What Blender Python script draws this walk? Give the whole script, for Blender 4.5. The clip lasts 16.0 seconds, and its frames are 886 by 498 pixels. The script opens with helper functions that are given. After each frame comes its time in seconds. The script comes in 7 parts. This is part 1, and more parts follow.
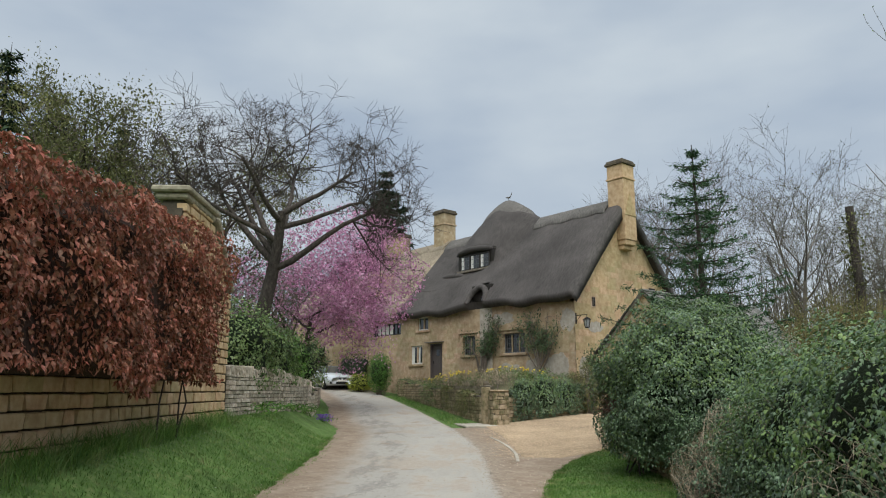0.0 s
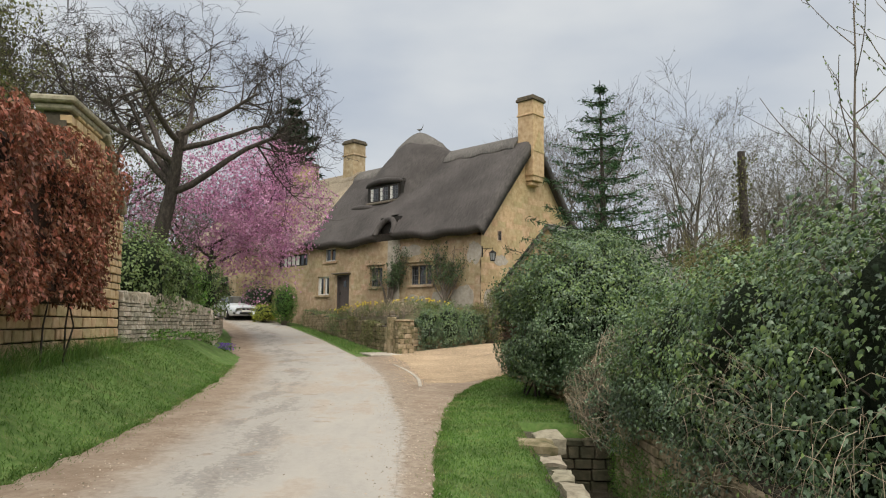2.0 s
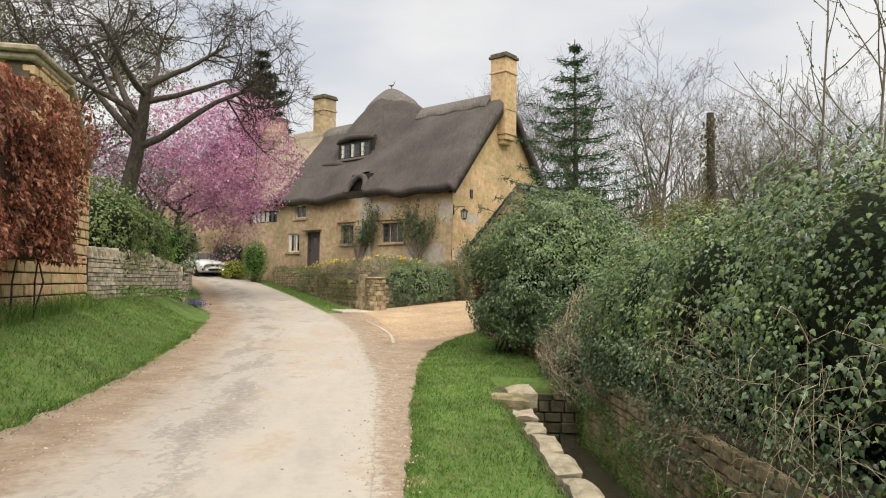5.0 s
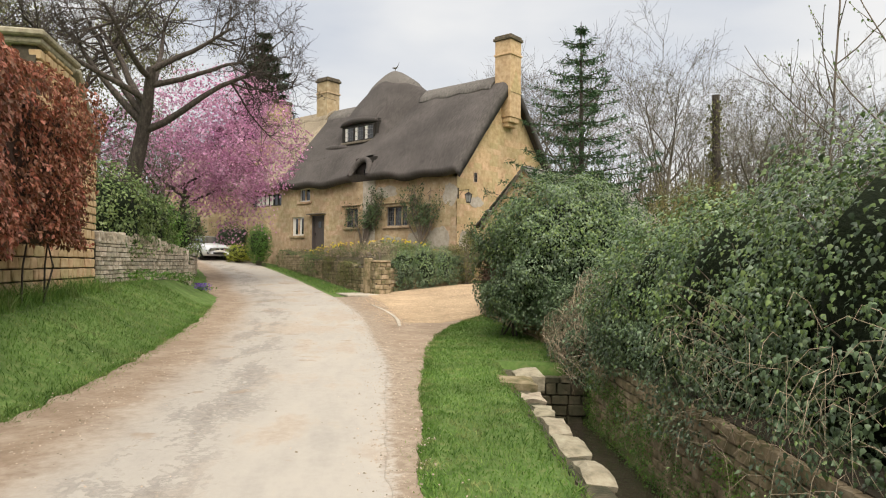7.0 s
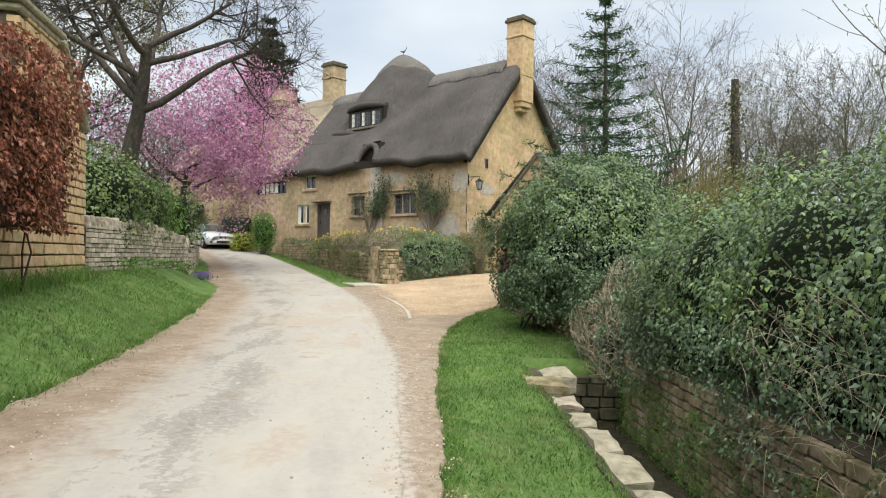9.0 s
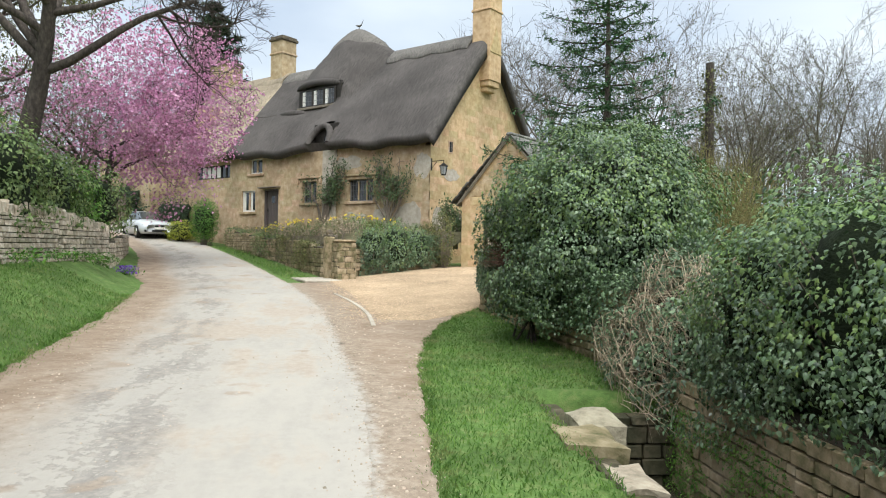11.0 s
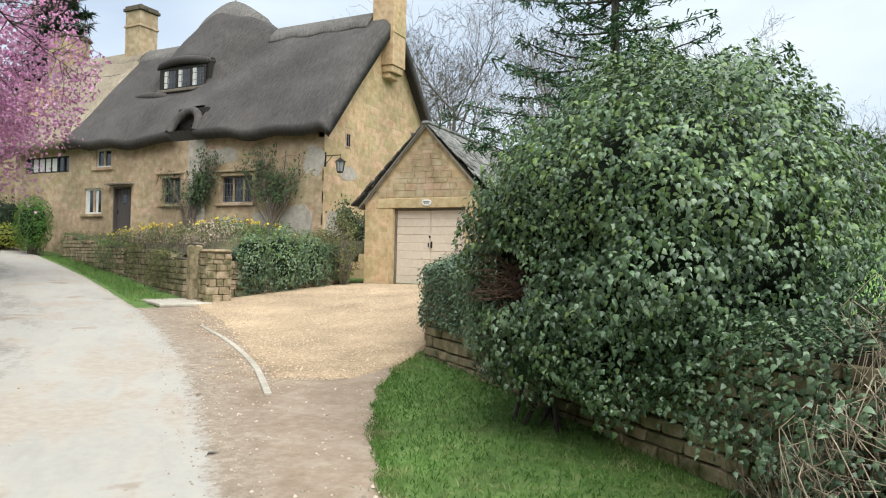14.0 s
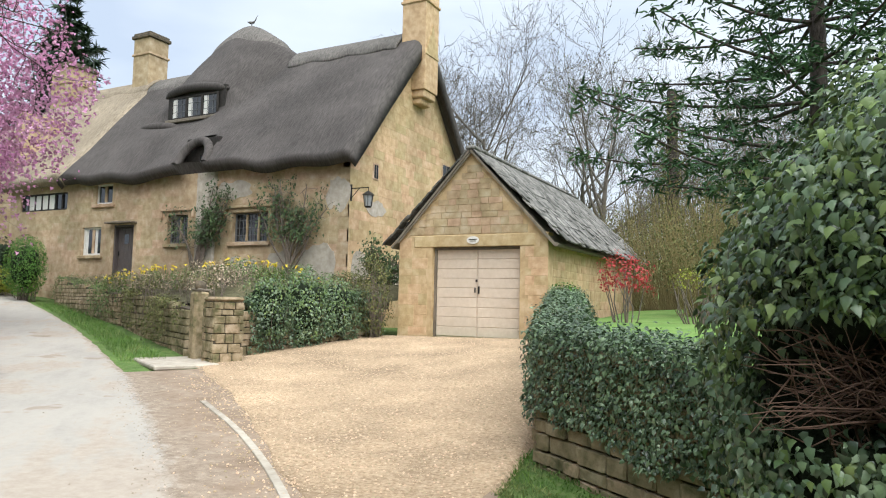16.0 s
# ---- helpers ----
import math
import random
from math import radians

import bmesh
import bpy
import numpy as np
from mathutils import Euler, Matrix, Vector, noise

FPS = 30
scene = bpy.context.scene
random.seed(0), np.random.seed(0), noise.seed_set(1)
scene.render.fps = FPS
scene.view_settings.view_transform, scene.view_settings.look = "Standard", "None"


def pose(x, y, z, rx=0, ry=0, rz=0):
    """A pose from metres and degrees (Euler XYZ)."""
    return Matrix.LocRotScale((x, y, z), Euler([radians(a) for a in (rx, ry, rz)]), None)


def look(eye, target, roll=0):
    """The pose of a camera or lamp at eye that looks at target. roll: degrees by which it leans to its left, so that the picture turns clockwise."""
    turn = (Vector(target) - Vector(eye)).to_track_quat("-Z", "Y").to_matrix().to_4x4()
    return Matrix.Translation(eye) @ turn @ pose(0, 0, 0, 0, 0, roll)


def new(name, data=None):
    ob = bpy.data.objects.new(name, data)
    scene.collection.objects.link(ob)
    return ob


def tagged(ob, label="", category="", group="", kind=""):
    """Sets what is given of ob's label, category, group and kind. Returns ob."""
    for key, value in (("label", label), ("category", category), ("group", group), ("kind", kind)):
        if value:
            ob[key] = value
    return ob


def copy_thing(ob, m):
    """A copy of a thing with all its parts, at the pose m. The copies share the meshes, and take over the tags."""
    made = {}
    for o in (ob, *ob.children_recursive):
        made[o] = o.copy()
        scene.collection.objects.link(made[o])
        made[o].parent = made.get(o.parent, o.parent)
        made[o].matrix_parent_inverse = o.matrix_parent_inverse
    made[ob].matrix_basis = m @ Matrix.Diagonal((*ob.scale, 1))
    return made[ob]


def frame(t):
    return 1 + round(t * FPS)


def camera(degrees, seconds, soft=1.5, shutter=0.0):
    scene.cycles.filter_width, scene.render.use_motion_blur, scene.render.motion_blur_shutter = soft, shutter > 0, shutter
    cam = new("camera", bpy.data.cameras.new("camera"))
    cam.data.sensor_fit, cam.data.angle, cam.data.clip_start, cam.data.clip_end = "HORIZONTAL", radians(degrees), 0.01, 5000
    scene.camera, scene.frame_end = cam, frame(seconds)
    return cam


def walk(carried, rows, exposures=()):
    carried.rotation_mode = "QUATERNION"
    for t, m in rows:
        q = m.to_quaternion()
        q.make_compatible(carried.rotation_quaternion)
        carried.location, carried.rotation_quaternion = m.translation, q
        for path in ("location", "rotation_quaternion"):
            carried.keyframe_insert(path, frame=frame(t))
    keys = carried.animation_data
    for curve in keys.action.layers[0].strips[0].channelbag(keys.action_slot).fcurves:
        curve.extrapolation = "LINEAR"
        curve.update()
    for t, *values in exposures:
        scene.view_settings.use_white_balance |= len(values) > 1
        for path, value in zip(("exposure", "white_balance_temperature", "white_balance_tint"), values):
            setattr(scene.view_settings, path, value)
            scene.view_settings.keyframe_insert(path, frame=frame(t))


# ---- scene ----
cam = camera(65.2, 16.0, soft=1.1)
PATH = [
    (0, (18.923, -23.835, 0.787), (17.423, -22.575, 1.188), 0.1),
    (0.5, (18.902, -23.787, 0.75), (17.456, -22.455, 1.116), 0.3),
    (1, (18.894, -23.745, 0.716), (17.492, -22.353, 1.033), 0.3),
    (1.5, (18.865, -23.725, 0.676), (17.498, -22.289, 0.941), 0.4),
    (2, (18.866, -23.712, 0.662), (17.525, -22.244, 0.879), 0.4),
    (2.5, (18.882, -23.747, 0.661), (17.561, -22.255, 0.837), 0.5),
    (3, (18.902, -23.762, 0.667), (17.596, -22.254, 0.814), 0.5),
    (3.5, (18.888, -23.769, 0.666), (17.596, -22.249, 0.795), 0.5),
    (4, (18.864, -23.772, 0.666), (17.58, -22.243, 0.781), 0.5),
    (6.5, (18.852, -23.914, 0.669), (17.567, -22.383, 0.734), 0.7),
    (7, (18.831, -23.897, 0.682), (17.544, -22.368, 0.729), 0.6),
    (7.5, (18.827, -23.799, 0.653), (17.529, -22.278, 0.685), 0.7),
    (8, (18.697, -23.671, 0.621), (17.391, -22.157, 0.645), 0.8),
    (10.5, (16.657, -21.976, 0.647), (15.417, -20.406, 0.646), 0.9),
    (11, (16.152, -21.459, 0.654), (14.958, -19.854, 0.649), 1.0),
    (11.5, (15.606, -20.963, 0.686), (14.449, -19.332, 0.681), 0.9),
    (12, (15.078, -20.452, 0.694), (13.955, -18.796, 0.693), 0.9),
    (12.5, (14.536, -19.976, 0.717), (13.452, -18.295, 0.726), 1.0),
    (13, (14.067, -19.463, 0.711), (13.033, -17.75, 0.729), 1.0),
    (13.5, (13.56, -18.944, 0.717), (12.597, -17.192, 0.743), 1.1),
    (14, (13.065, -18.407, 0.701), (12.174, -16.617, 0.733), 1.3),
    (14.5, (12.491, -17.832, 0.71), (11.645, -16.02, 0.75), 1.3),
    (15, (11.98, -17.267, 0.769), (11.139, -15.453, 0.831), 1.4),
    (15.5, (11.456, -16.751, 0.808), (10.588, -14.953, 0.914), 1.3),
    (16, (10.975, -16.246, 0.824), (10.057, -14.475, 0.976), 1.2),
]
EXPOSURE = [(0, 0.35, 6150, 4), (1.5, 0.42, 6450, 6), (3, 0.76, 7150, 9), (6.5, 0.88, 7200, 10), (8, 0.9, 6800, 7), (10.5, 1.02, 6250, 4), (14.5, 1.02, 6150, 4), (16, 1.08, 6150, 6)]
walk(cam, [(t, look(eye, target, roll)) for t, eye, target, roll in PATH], EXPOSURE)

# ---- world, sun, exposure ----
SUN_EL, SUN_ROT = radians(60), radians(125)
world = bpy.data.worlds.new("overcast_sky")
scene.world = world
world.use_nodes = True
wn, wl = world.node_tree.nodes, world.node_tree.links
sky = wn.new("ShaderNodeTexSky")
sky.sky_type, sky.sun_disc, sky.sun_elevation, sky.sun_rotation = "NISHITA", False, SUN_EL, SUN_ROT
wcoord, wmap = wn.new("ShaderNodeTexCoord"), wn.new("ShaderNodeMapping")
wmap.inputs["Scale"].default_value = (1.0, 1.0, 2.6)
wnoise, wramp, wmix = wn.new("ShaderNodeTexNoise"), wn.new("ShaderNodeValToRGB"), wn.new("ShaderNodeMixRGB")
wnoise.inputs["Scale"].default_value, wnoise.inputs["Detail"].default_value = 2.3, 5
wnoise.inputs["Roughness"].default_value = 0.45
wramp.color_ramp.elements[0].position, wramp.color_ramp.elements[0].color = 0.36, (5.7, 6.35, 7.6, 1)
wramp.color_ramp.elements[1].position, wramp.color_ramp.elements[1].color = 0.66, (8.7, 9.0, 9.5, 1)
wmix.inputs["Fac"].default_value = 0.93
wl.new(wcoord.outputs["Generated"], wmap.inputs["Vector"])
wl.new(wmap.outputs["Vector"], wnoise.inputs["Vector"])
wl.new(wnoise.outputs["Fac"], wramp.inputs["Fac"])
wl.new(sky.outputs["Color"], wmix.inputs["Color1"])
wl.new(wramp.outputs["Color"], wmix.inputs["Color2"])
wl.new(wmix.outputs["Color"], wn["Background"].inputs["Color"])
wn["Background"].inputs["Strength"].default_value = 0.060
sun = new("sun", bpy.data.lights.new("sun", "SUN"))
sun.data.energy, sun.data.angle, sun.data.color = 2.9, radians(75), (1.0, 0.95, 0.88)
sun.matrix_world = look((0, 0, 60), (60 / math.tan(SUN_EL) * -math.sin(SUN_ROT), 60 / math.tan(SUN_EL) * -math.cos(SUN_ROT), 0))

# ---- materials ----


def material(name, cols, scale=8.0, rough=0.85, bump=0.3, bscale=None, stretch=(1, 1, 1), rand="", big=0.35, metal=0.0, dist=0.02, spec=0.3, var=0.25, trans=0.0, bigscale=0.6):
    """Procedural surface: fine grain between the given colours, a larger stain on top, relief, and variation per piece."""
    m = bpy.data.materials.new(name)
    m.use_nodes = True
    n, l = m.node_tree.nodes, m.node_tree.links
    b = n["Principled BSDF"]
    geo, mp = n.new("ShaderNodeNewGeometry"), n.new("ShaderNodeMapping")
    mp.inputs["Scale"].default_value = stretch
    l.new(geo.outputs["Position"], mp.inputs["Vector"])
    nz, ramp = n.new("ShaderNodeTexNoise"), n.new("ShaderNodeValToRGB")
    nz.inputs["Scale"].default_value, nz.inputs["Detail"].default_value, nz.inputs["Roughness"].default_value = scale, 6, 0.62
    l.new(mp.outputs["Vector"], nz.inputs["Vector"])
    r = ramp.color_ramp
    while len(r.elements) < len(cols):
        r.elements.new(0.5)
    for i, c in enumerate(cols):
        r.elements[i].position = 0.3 + 0.4 * i / max(1, len(cols) - 1)
        r.elements[i].color = (*c, 1)
    l.new(nz.outputs["Fac"], ramp.inputs["Fac"])
    out = ramp.outputs["Color"]
    if big:
        n2, mr, mx = n.new("ShaderNodeTexNoise"), n.new("ShaderNodeMapRange"), n.new("ShaderNodeMixRGB")
        n2.inputs["Scale"].default_value, n2.inputs["Detail"].default_value = bigscale, 4
        l.new(geo.outputs["Position"], n2.inputs["Vector"])
        mr.inputs["From Min"].default_value, mr.inputs["From Max"].default_value = 0.3, 0.7
        mr.inputs["To Min"].default_value, mr.inputs["To Max"].default_value = 1 - big, 1 + big * 0.5
        l.new(n2.outputs["Fac"], mr.inputs["Value"])
        mx.blend_type, mx.inputs["Fac"].default_value = "MULTIPLY", 1.0
        l.new(out, mx.inputs["Color1"])
        l.new(mr.outputs["Result"], mx.inputs["Color2"])
        out = mx.outputs["Color"]
    if rand:
        src = n.new("ShaderNodeObjectInfo").outputs["Random"] if rand == "object" else geo.outputs["Random Per Island"]
        mr, hs, mh = n.new("ShaderNodeMapRange"), n.new("ShaderNodeHueSaturation"), n.new("ShaderNodeMapRange")
        mr.inputs["To Min"].default_value, mr.inputs["To Max"].default_value = 1 - var, 1 + var
        mh.inputs["To Min"].default_value, mh.inputs["To Max"].default_value = 0.515, 0.485
        l.new(src, mr.inputs["Value"])
        l.new(src, mh.inputs["Value"])
        l.new(mr.outputs["Result"], hs.inputs["Value"])
        l.new(mh.outputs["Result"], hs.inputs["Hue"])
        l.new(out, hs.inputs["Color"])
        out = hs.outputs["Color"]
    l.new(out, b.inputs["Base Color"])
    b.inputs["Roughness"].default_value, b.inputs["Metallic"].default_value = rough, metal
    b.inputs["Specular IOR Level"].default_value = spec
    if trans:
        b.inputs["Transmission Weight"].default_value = 0
        tr, add = n.new("ShaderNodeBsdfTranslucent"), n.new("ShaderNodeMixShader")
        add.inputs["Fac"].default_value = trans
        l.new(out, tr.inputs["Color"])
        l.new(b.outputs["BSDF"], add.inputs[1])
        l.new(tr.outputs["BSDF"], add.inputs[2])
        l.new(add.outputs["Shader"], n["Material Output"].inputs["Surface"])
    if bump:
        bn, n3 = n.new("ShaderNodeBump"), n.new("ShaderNodeTexNoise")
        n3.inputs["Scale"].default_value, n3.inputs["Detail"].default_value = bscale or scale * 2, 5
        l.new(mp.outputs["Vector"], n3.inputs["Vector"])
        bn.inputs["Strength"].default_value, bn.inputs["Distance"].default_value = bump, dist
        l.new(n3.outputs["Fac"], bn.inputs["Height"])
        l.new(bn.outputs["Normal"], b.inputs["Normal"])
    return m


GRASS_SOIL = material("grass_turf", [(0.06, 0.105, 0.024), (0.10, 0.175, 0.042), (0.17, 0.205, 0.075)], 9, 0.95, 0.6, 60, big=0.35, dist=0.02, bigscale=1.1)
BLADE = material("grass_blade", [(0.085, 0.17, 0.032), (0.13, 0.24, 0.052), (0.28, 0.30, 0.13)], 2.6, 0.6, 0, rand="island", big=0.35, var=0.3, trans=0.45, bigscale=0.9)
GRAVEL = material("golden_gravel", [(0.25, 0.175, 0.105), (0.41, 0.30, 0.195), (0.55, 0.43, 0.30)], 26, 0.95, 1.0, 60, big=0.38, dist=0.009, bigscale=0.9)
BED_SOIL = material("planted_soil", [(0.045, 0.04, 0.025), (0.085, 0.08, 0.042), (0.13, 0.115, 0.07)], 9, 0.97, 0.8, 40, big=0.3, dist=0.02)
PEBBLE = material("gravel_pebble", [(0.33, 0.24, 0.15), (0.53, 0.415, 0.29)], 20, 0.9, 0.2, rand="island", big=0.0, var=0.35)
GRIT = material("road_grit", [(0.26, 0.21, 0.16), (0.42, 0.36, 0.29)], 20, 0.95, 0.2, rand="island", big=0.0, var=0.45)
GOLD_STONE = material("golden_limestone", [(0.40, 0.275, 0.145), (0.52, 0.38, 0.215), (0.62, 0.48, 0.305)], 5, 0.92, 0.5, 35, rand="object", big=0.2, var=0.13, dist=0.012)
GOLD_WALL = material("limestone_bed", [(0.40, 0.28, 0.15), (0.52, 0.385, 0.22), (0.61, 0.475, 0.305)], 4, 0.95, 0.6, 30, big=0.2, dist=0.012)
PALE_WALL = material("weathered_limestone", [(0.32, 0.225, 0.135), (0.455, 0.34, 0.215), (0.57, 0.465, 0.335)], 3.2, 0.95, 0.6, 30, big=0.28, dist=0.012)
PALE_STONE = material("weathered_block", [(0.31, 0.22, 0.13), (0.45, 0.335, 0.21), (0.56, 0.455, 0.33)], 4, 0.92, 0.5, 35, rand="object", big=0.28, var=0.11, dist=0.012)
LIME = material("lime_patch", [(0.34, 0.30, 0.245), (0.50, 0.455, 0.39)], 6, 0.95, 0.5, 30, big=0.3, dist=0.01)
GREY_STONE = material("grey_drystone", [(0.23, 0.19, 0.14), (0.40, 0.35, 0.275), (0.55, 0.505, 0.43)], 7, 0.95, 0.7, 40, rand="object", big=0.25, var=0.28, dist=0.015)
MOSS_STONE = material("mossy_stone", [(0.085, 0.09, 0.035), (0.27, 0.215, 0.13), (0.44, 0.365, 0.25)], 5, 0.95, 0.7, 30, rand="object", big=0.4, var=0.25, dist=0.015)
SOOTED = material("sooted_cap_stone", [(0.05, 0.042, 0.034), (0.11, 0.09, 0.065), (0.20, 0.155, 0.10)], 7, 0.95, 0.6, 40, big=0.3)
WET_STONE = material("wet_mossy_stone", [(0.022, 0.026, 0.012), (0.06, 0.055, 0.032), (0.12, 0.10, 0.065)], 6, 0.6, 0.7, 30, rand="object", big=0.35, var=0.3, dist=0.015)
COPING = material("lichened_coping", [(0.19, 0.17, 0.12), (0.33, 0.29, 0.215), (0.42, 0.385, 0.29)], 9, 0.95, 0.6, 40, rand="object", big=0.25, var=0.15)
# Dark brown standing for the shade in the gaps between wall stones.
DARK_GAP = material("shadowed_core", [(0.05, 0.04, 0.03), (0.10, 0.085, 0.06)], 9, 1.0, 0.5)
THATCH = material("dark_thatch", [(0.050, 0.044, 0.042), (0.080, 0.071, 0.067), (0.112, 0.100, 0.094)], 9, 0.95, 0.8, 26, stretch=(3.2, 0.4, 0.4), big=0.35, dist=0.016, bigscale=0.5)
RIDGE_THATCH = material("ridge_thatch", [(0.085, 0.077, 0.071), (0.15, 0.138, 0.128), (0.22, 0.203, 0.185)], 10, 0.95, 1.0, 22, stretch=(2.4, 0.6, 0.6), big=0.3, dist=0.035)
NEW_THATCH = material("straw_thatch", [(0.17, 0.135, 0.095), (0.29, 0.24, 0.175), (0.38, 0.32, 0.25)], 9, 0.95, 1.0, 22, stretch=(2.6, 0.55, 0.55), big=0.25, dist=0.03)
TILE = material("stone_roof_tile", [(0.075, 0.073, 0.07), (0.15, 0.145, 0.135), (0.27, 0.26, 0.24)], 14, 0.9, 0.6, 40, rand="object", big=0.2, var=0.45, dist=0.01)
TILE_REST = material("stone_roof_tile_far", [(0.075, 0.073, 0.07), (0.15, 0.145, 0.135), (0.27, 0.26, 0.24)], 14, 0.9, 0.6, 40, rand="island", big=0.2, var=0.45, dist=0.01)
CREAM = material("cream_paint", [(0.58, 0.48, 0.38), (0.66, 0.56, 0.46)], 10, 0.6, 0.1, big=0.12)
DOOR_PAINT = material("grey_brown_door", [(0.085, 0.072, 0.068), (0.12, 0.10, 0.095)], 12, 0.6, 0.2, stretch=(6, 6, 1), big=0.1)
WHITE_PAINT = material("white_paint", [(0.62, 0.60, 0.56), (0.74, 0.72, 0.68)], 14, 0.55, 0.1, big=0.1)
BLACK_TIMBER = material("black_timber", [(0.018, 0.016, 0.014), (0.04, 0.035, 0.03)], 16, 0.7, 0.3, big=0.1)
LEAD = material("lead_came", [(0.10, 0.10, 0.10), (0.16, 0.16, 0.16)], 16, 0.6, 0.1, big=0)
IRON = material("black_iron", [(0.012, 0.012, 0.013), (0.03, 0.028, 0.026)], 30, 0.5, 0.2, big=0, metal=0.6)
WOOD_GREY = material("grey_timber", [(0.13, 0.11, 0.085), (0.24, 0.205, 0.16)], 8, 0.9, 0.4, stretch=(1, 1, 0.3), big=0.25)
BARK = material("dark_bark", [(0.03, 0.024, 0.021), (0.065, 0.053, 0.046), (0.11, 0.09, 0.078)], 16, 0.95, 0.9, 30, stretch=(1, 1, 0.4), big=0.3, dist=0.03)
TWIG = material("grey_twig", [(0.12, 0.095, 0.075), (0.21, 0.175, 0.145)], 12, 0.95, 0.3, big=0.3)
FAR_TWIG = material("far_winter_twig", [(0.085, 0.072, 0.06), (0.17, 0.15, 0.125)], 3, 0.95, 0, big=0.3, bigscale=0.1)
OLIVE_TWIG = material("budding_twig", [(0.15, 0.12, 0.055), (0.25, 0.20, 0.09)], 6, 0.95, 0, big=0.3)
STALK = material("dry_stalk", [(0.26, 0.20, 0.14), (0.46, 0.385, 0.28)], 9, 0.95, 0.2, rand="island", big=0.25, var=0.35)
IVY = material("ivy_leaf", [(0.042, 0.078, 0.038), (0.10, 0.160, 0.080), (0.185, 0.25, 0.145)], 4, 0.33, 0.15, 60, rand="island", big=0.35, spec=0.55, var=0.6, trans=0.1, dist=0.004)
# Lighter ivy: buds and fresh leaves, and crown leaves painted as lit from above.
IVY_LIGHT = material("fresh_toplit_ivy_leaf", [(0.07, 0.13, 0.035), (0.13, 0.205, 0.06), (0.20, 0.27, 0.09)], 4, 0.45, 0.15, 60, rand="island", big=0.35, spec=0.5, var=0.4, trans=0.2, dist=0.004)
BEECH = material("copper_beech_leaf", [(0.15, 0.055, 0.032), (0.30, 0.115, 0.066), (0.47, 0.245, 0.165)], 14, 0.42, 0.2, 60, rand="island", big=0.3, var=0.5, trans=0.2, dist=0.004)
LAUREL = material("laurel_leaf", [(0.06, 0.105, 0.032), (0.125, 0.185, 0.058), (0.205, 0.255, 0.095)], 3, 0.5, 0.1, rand="island", big=0.35, spec=0.4, var=0.4, trans=0.2)
BRIGHT_LEAF = material("bright_green_leaf", [(0.045, 0.12, 0.018), (0.09, 0.20, 0.03), (0.16, 0.27, 0.05)], 3, 0.5, 0.1, rand="island", big=0.3, var=0.35, trans=0.2)
LIME_LEAF = material("lime_leaf", [(0.22, 0.27, 0.03), (0.36, 0.38, 0.06)], 3, 0.5, 0.1, rand="island", big=0.2, var=0.3, trans=0.25)
SPRUCE = material("spruce_needle", [(0.025, 0.065, 0.03), (0.05, 0.11, 0.045), (0.08, 0.15, 0.06)], 4, 0.7, 0, rand="island", big=0.3, var=0.4, trans=0.1)
YEW = material("dark_conifer", [(0.014, 0.030, 0.016), (0.030, 0.055, 0.027), (0.055, 0.085, 0.04)], 2, 0.8, 0, rand="island", big=0.35, var=0.45)
BLOSSOM = material("pink_blossom", [(0.47, 0.19, 0.36), (0.66, 0.35, 0.53), (0.80, 0.55, 0.69)], 1.2, 0.8, 0, rand="island", big=0.25, var=0.3, trans=0.3, bigscale=0.4)
OLIVE_LEAF = material("olive_leaf", [(0.09, 0.10, 0.035), (0.19, 0.19, 0.075)], 3, 0.8, 0, rand="island", big=0.35, var=0.4, trans=0.2)
YELLOW = material("daffodil_petal", [(0.70, 0.50, 0.02), (0.82, 0.68, 0.10)], 12, 0.6, 0, rand="island", big=0, var=0.15, trans=0.3)
PURPLE = material("crocus_petal", [(0.13, 0.05, 0.38), (0.24, 0.11, 0.55)], 12, 0.6, 0, rand="island", big=0, trans=0.3)
RED_LEAF = material("red_leaf", [(0.30, 0.03, 0.03), (0.48, 0.07, 0.06)], 6, 0.5, 0, rand="island", big=0, var=0.4, trans=0.25)
CAR_PAINT = material("silver_white_paint", [(0.62, 0.64, 0.67), (0.66, 0.68, 0.71)], 3, 0.22, 0, big=0.03, metal=0.25, spec=0.6)
BLACK_PLASTIC = material("black_plastic", [(0.012, 0.012, 0.013), (0.025, 0.025, 0.026)], 20, 0.45, 0, big=0)
RUBBER = material("rubber", [(0.015, 0.015, 0.015), (0.03, 0.03, 0.03)], 30, 0.9, 0.2, big=0)
CHROME = material("alloy", [(0.55, 0.55, 0.56), (0.65, 0.65, 0.66)], 10, 0.25, 0, big=0, metal=0.9)
FIELD = material("field_grass", [(0.09, 0.17, 0.035), (0.13, 0.23, 0.05), (0.19, 0.27, 0.08)], 1.1, 0.95, 0.5, 8, big=0.3, dist=0.05, bigscale=0.05)


def glass(name, tint, rough=0.05):
    m = bpy.data.materials.new(name)
    m.use_nodes = True
    b = m.node_tree.nodes["Principled BSDF"]
    b.inputs["Base Color"].default_value = (*tint, 1)
    b.inputs["Roughness"].default_value, b.inputs["Specular IOR Level"].default_value = rough, 0.7
    return m



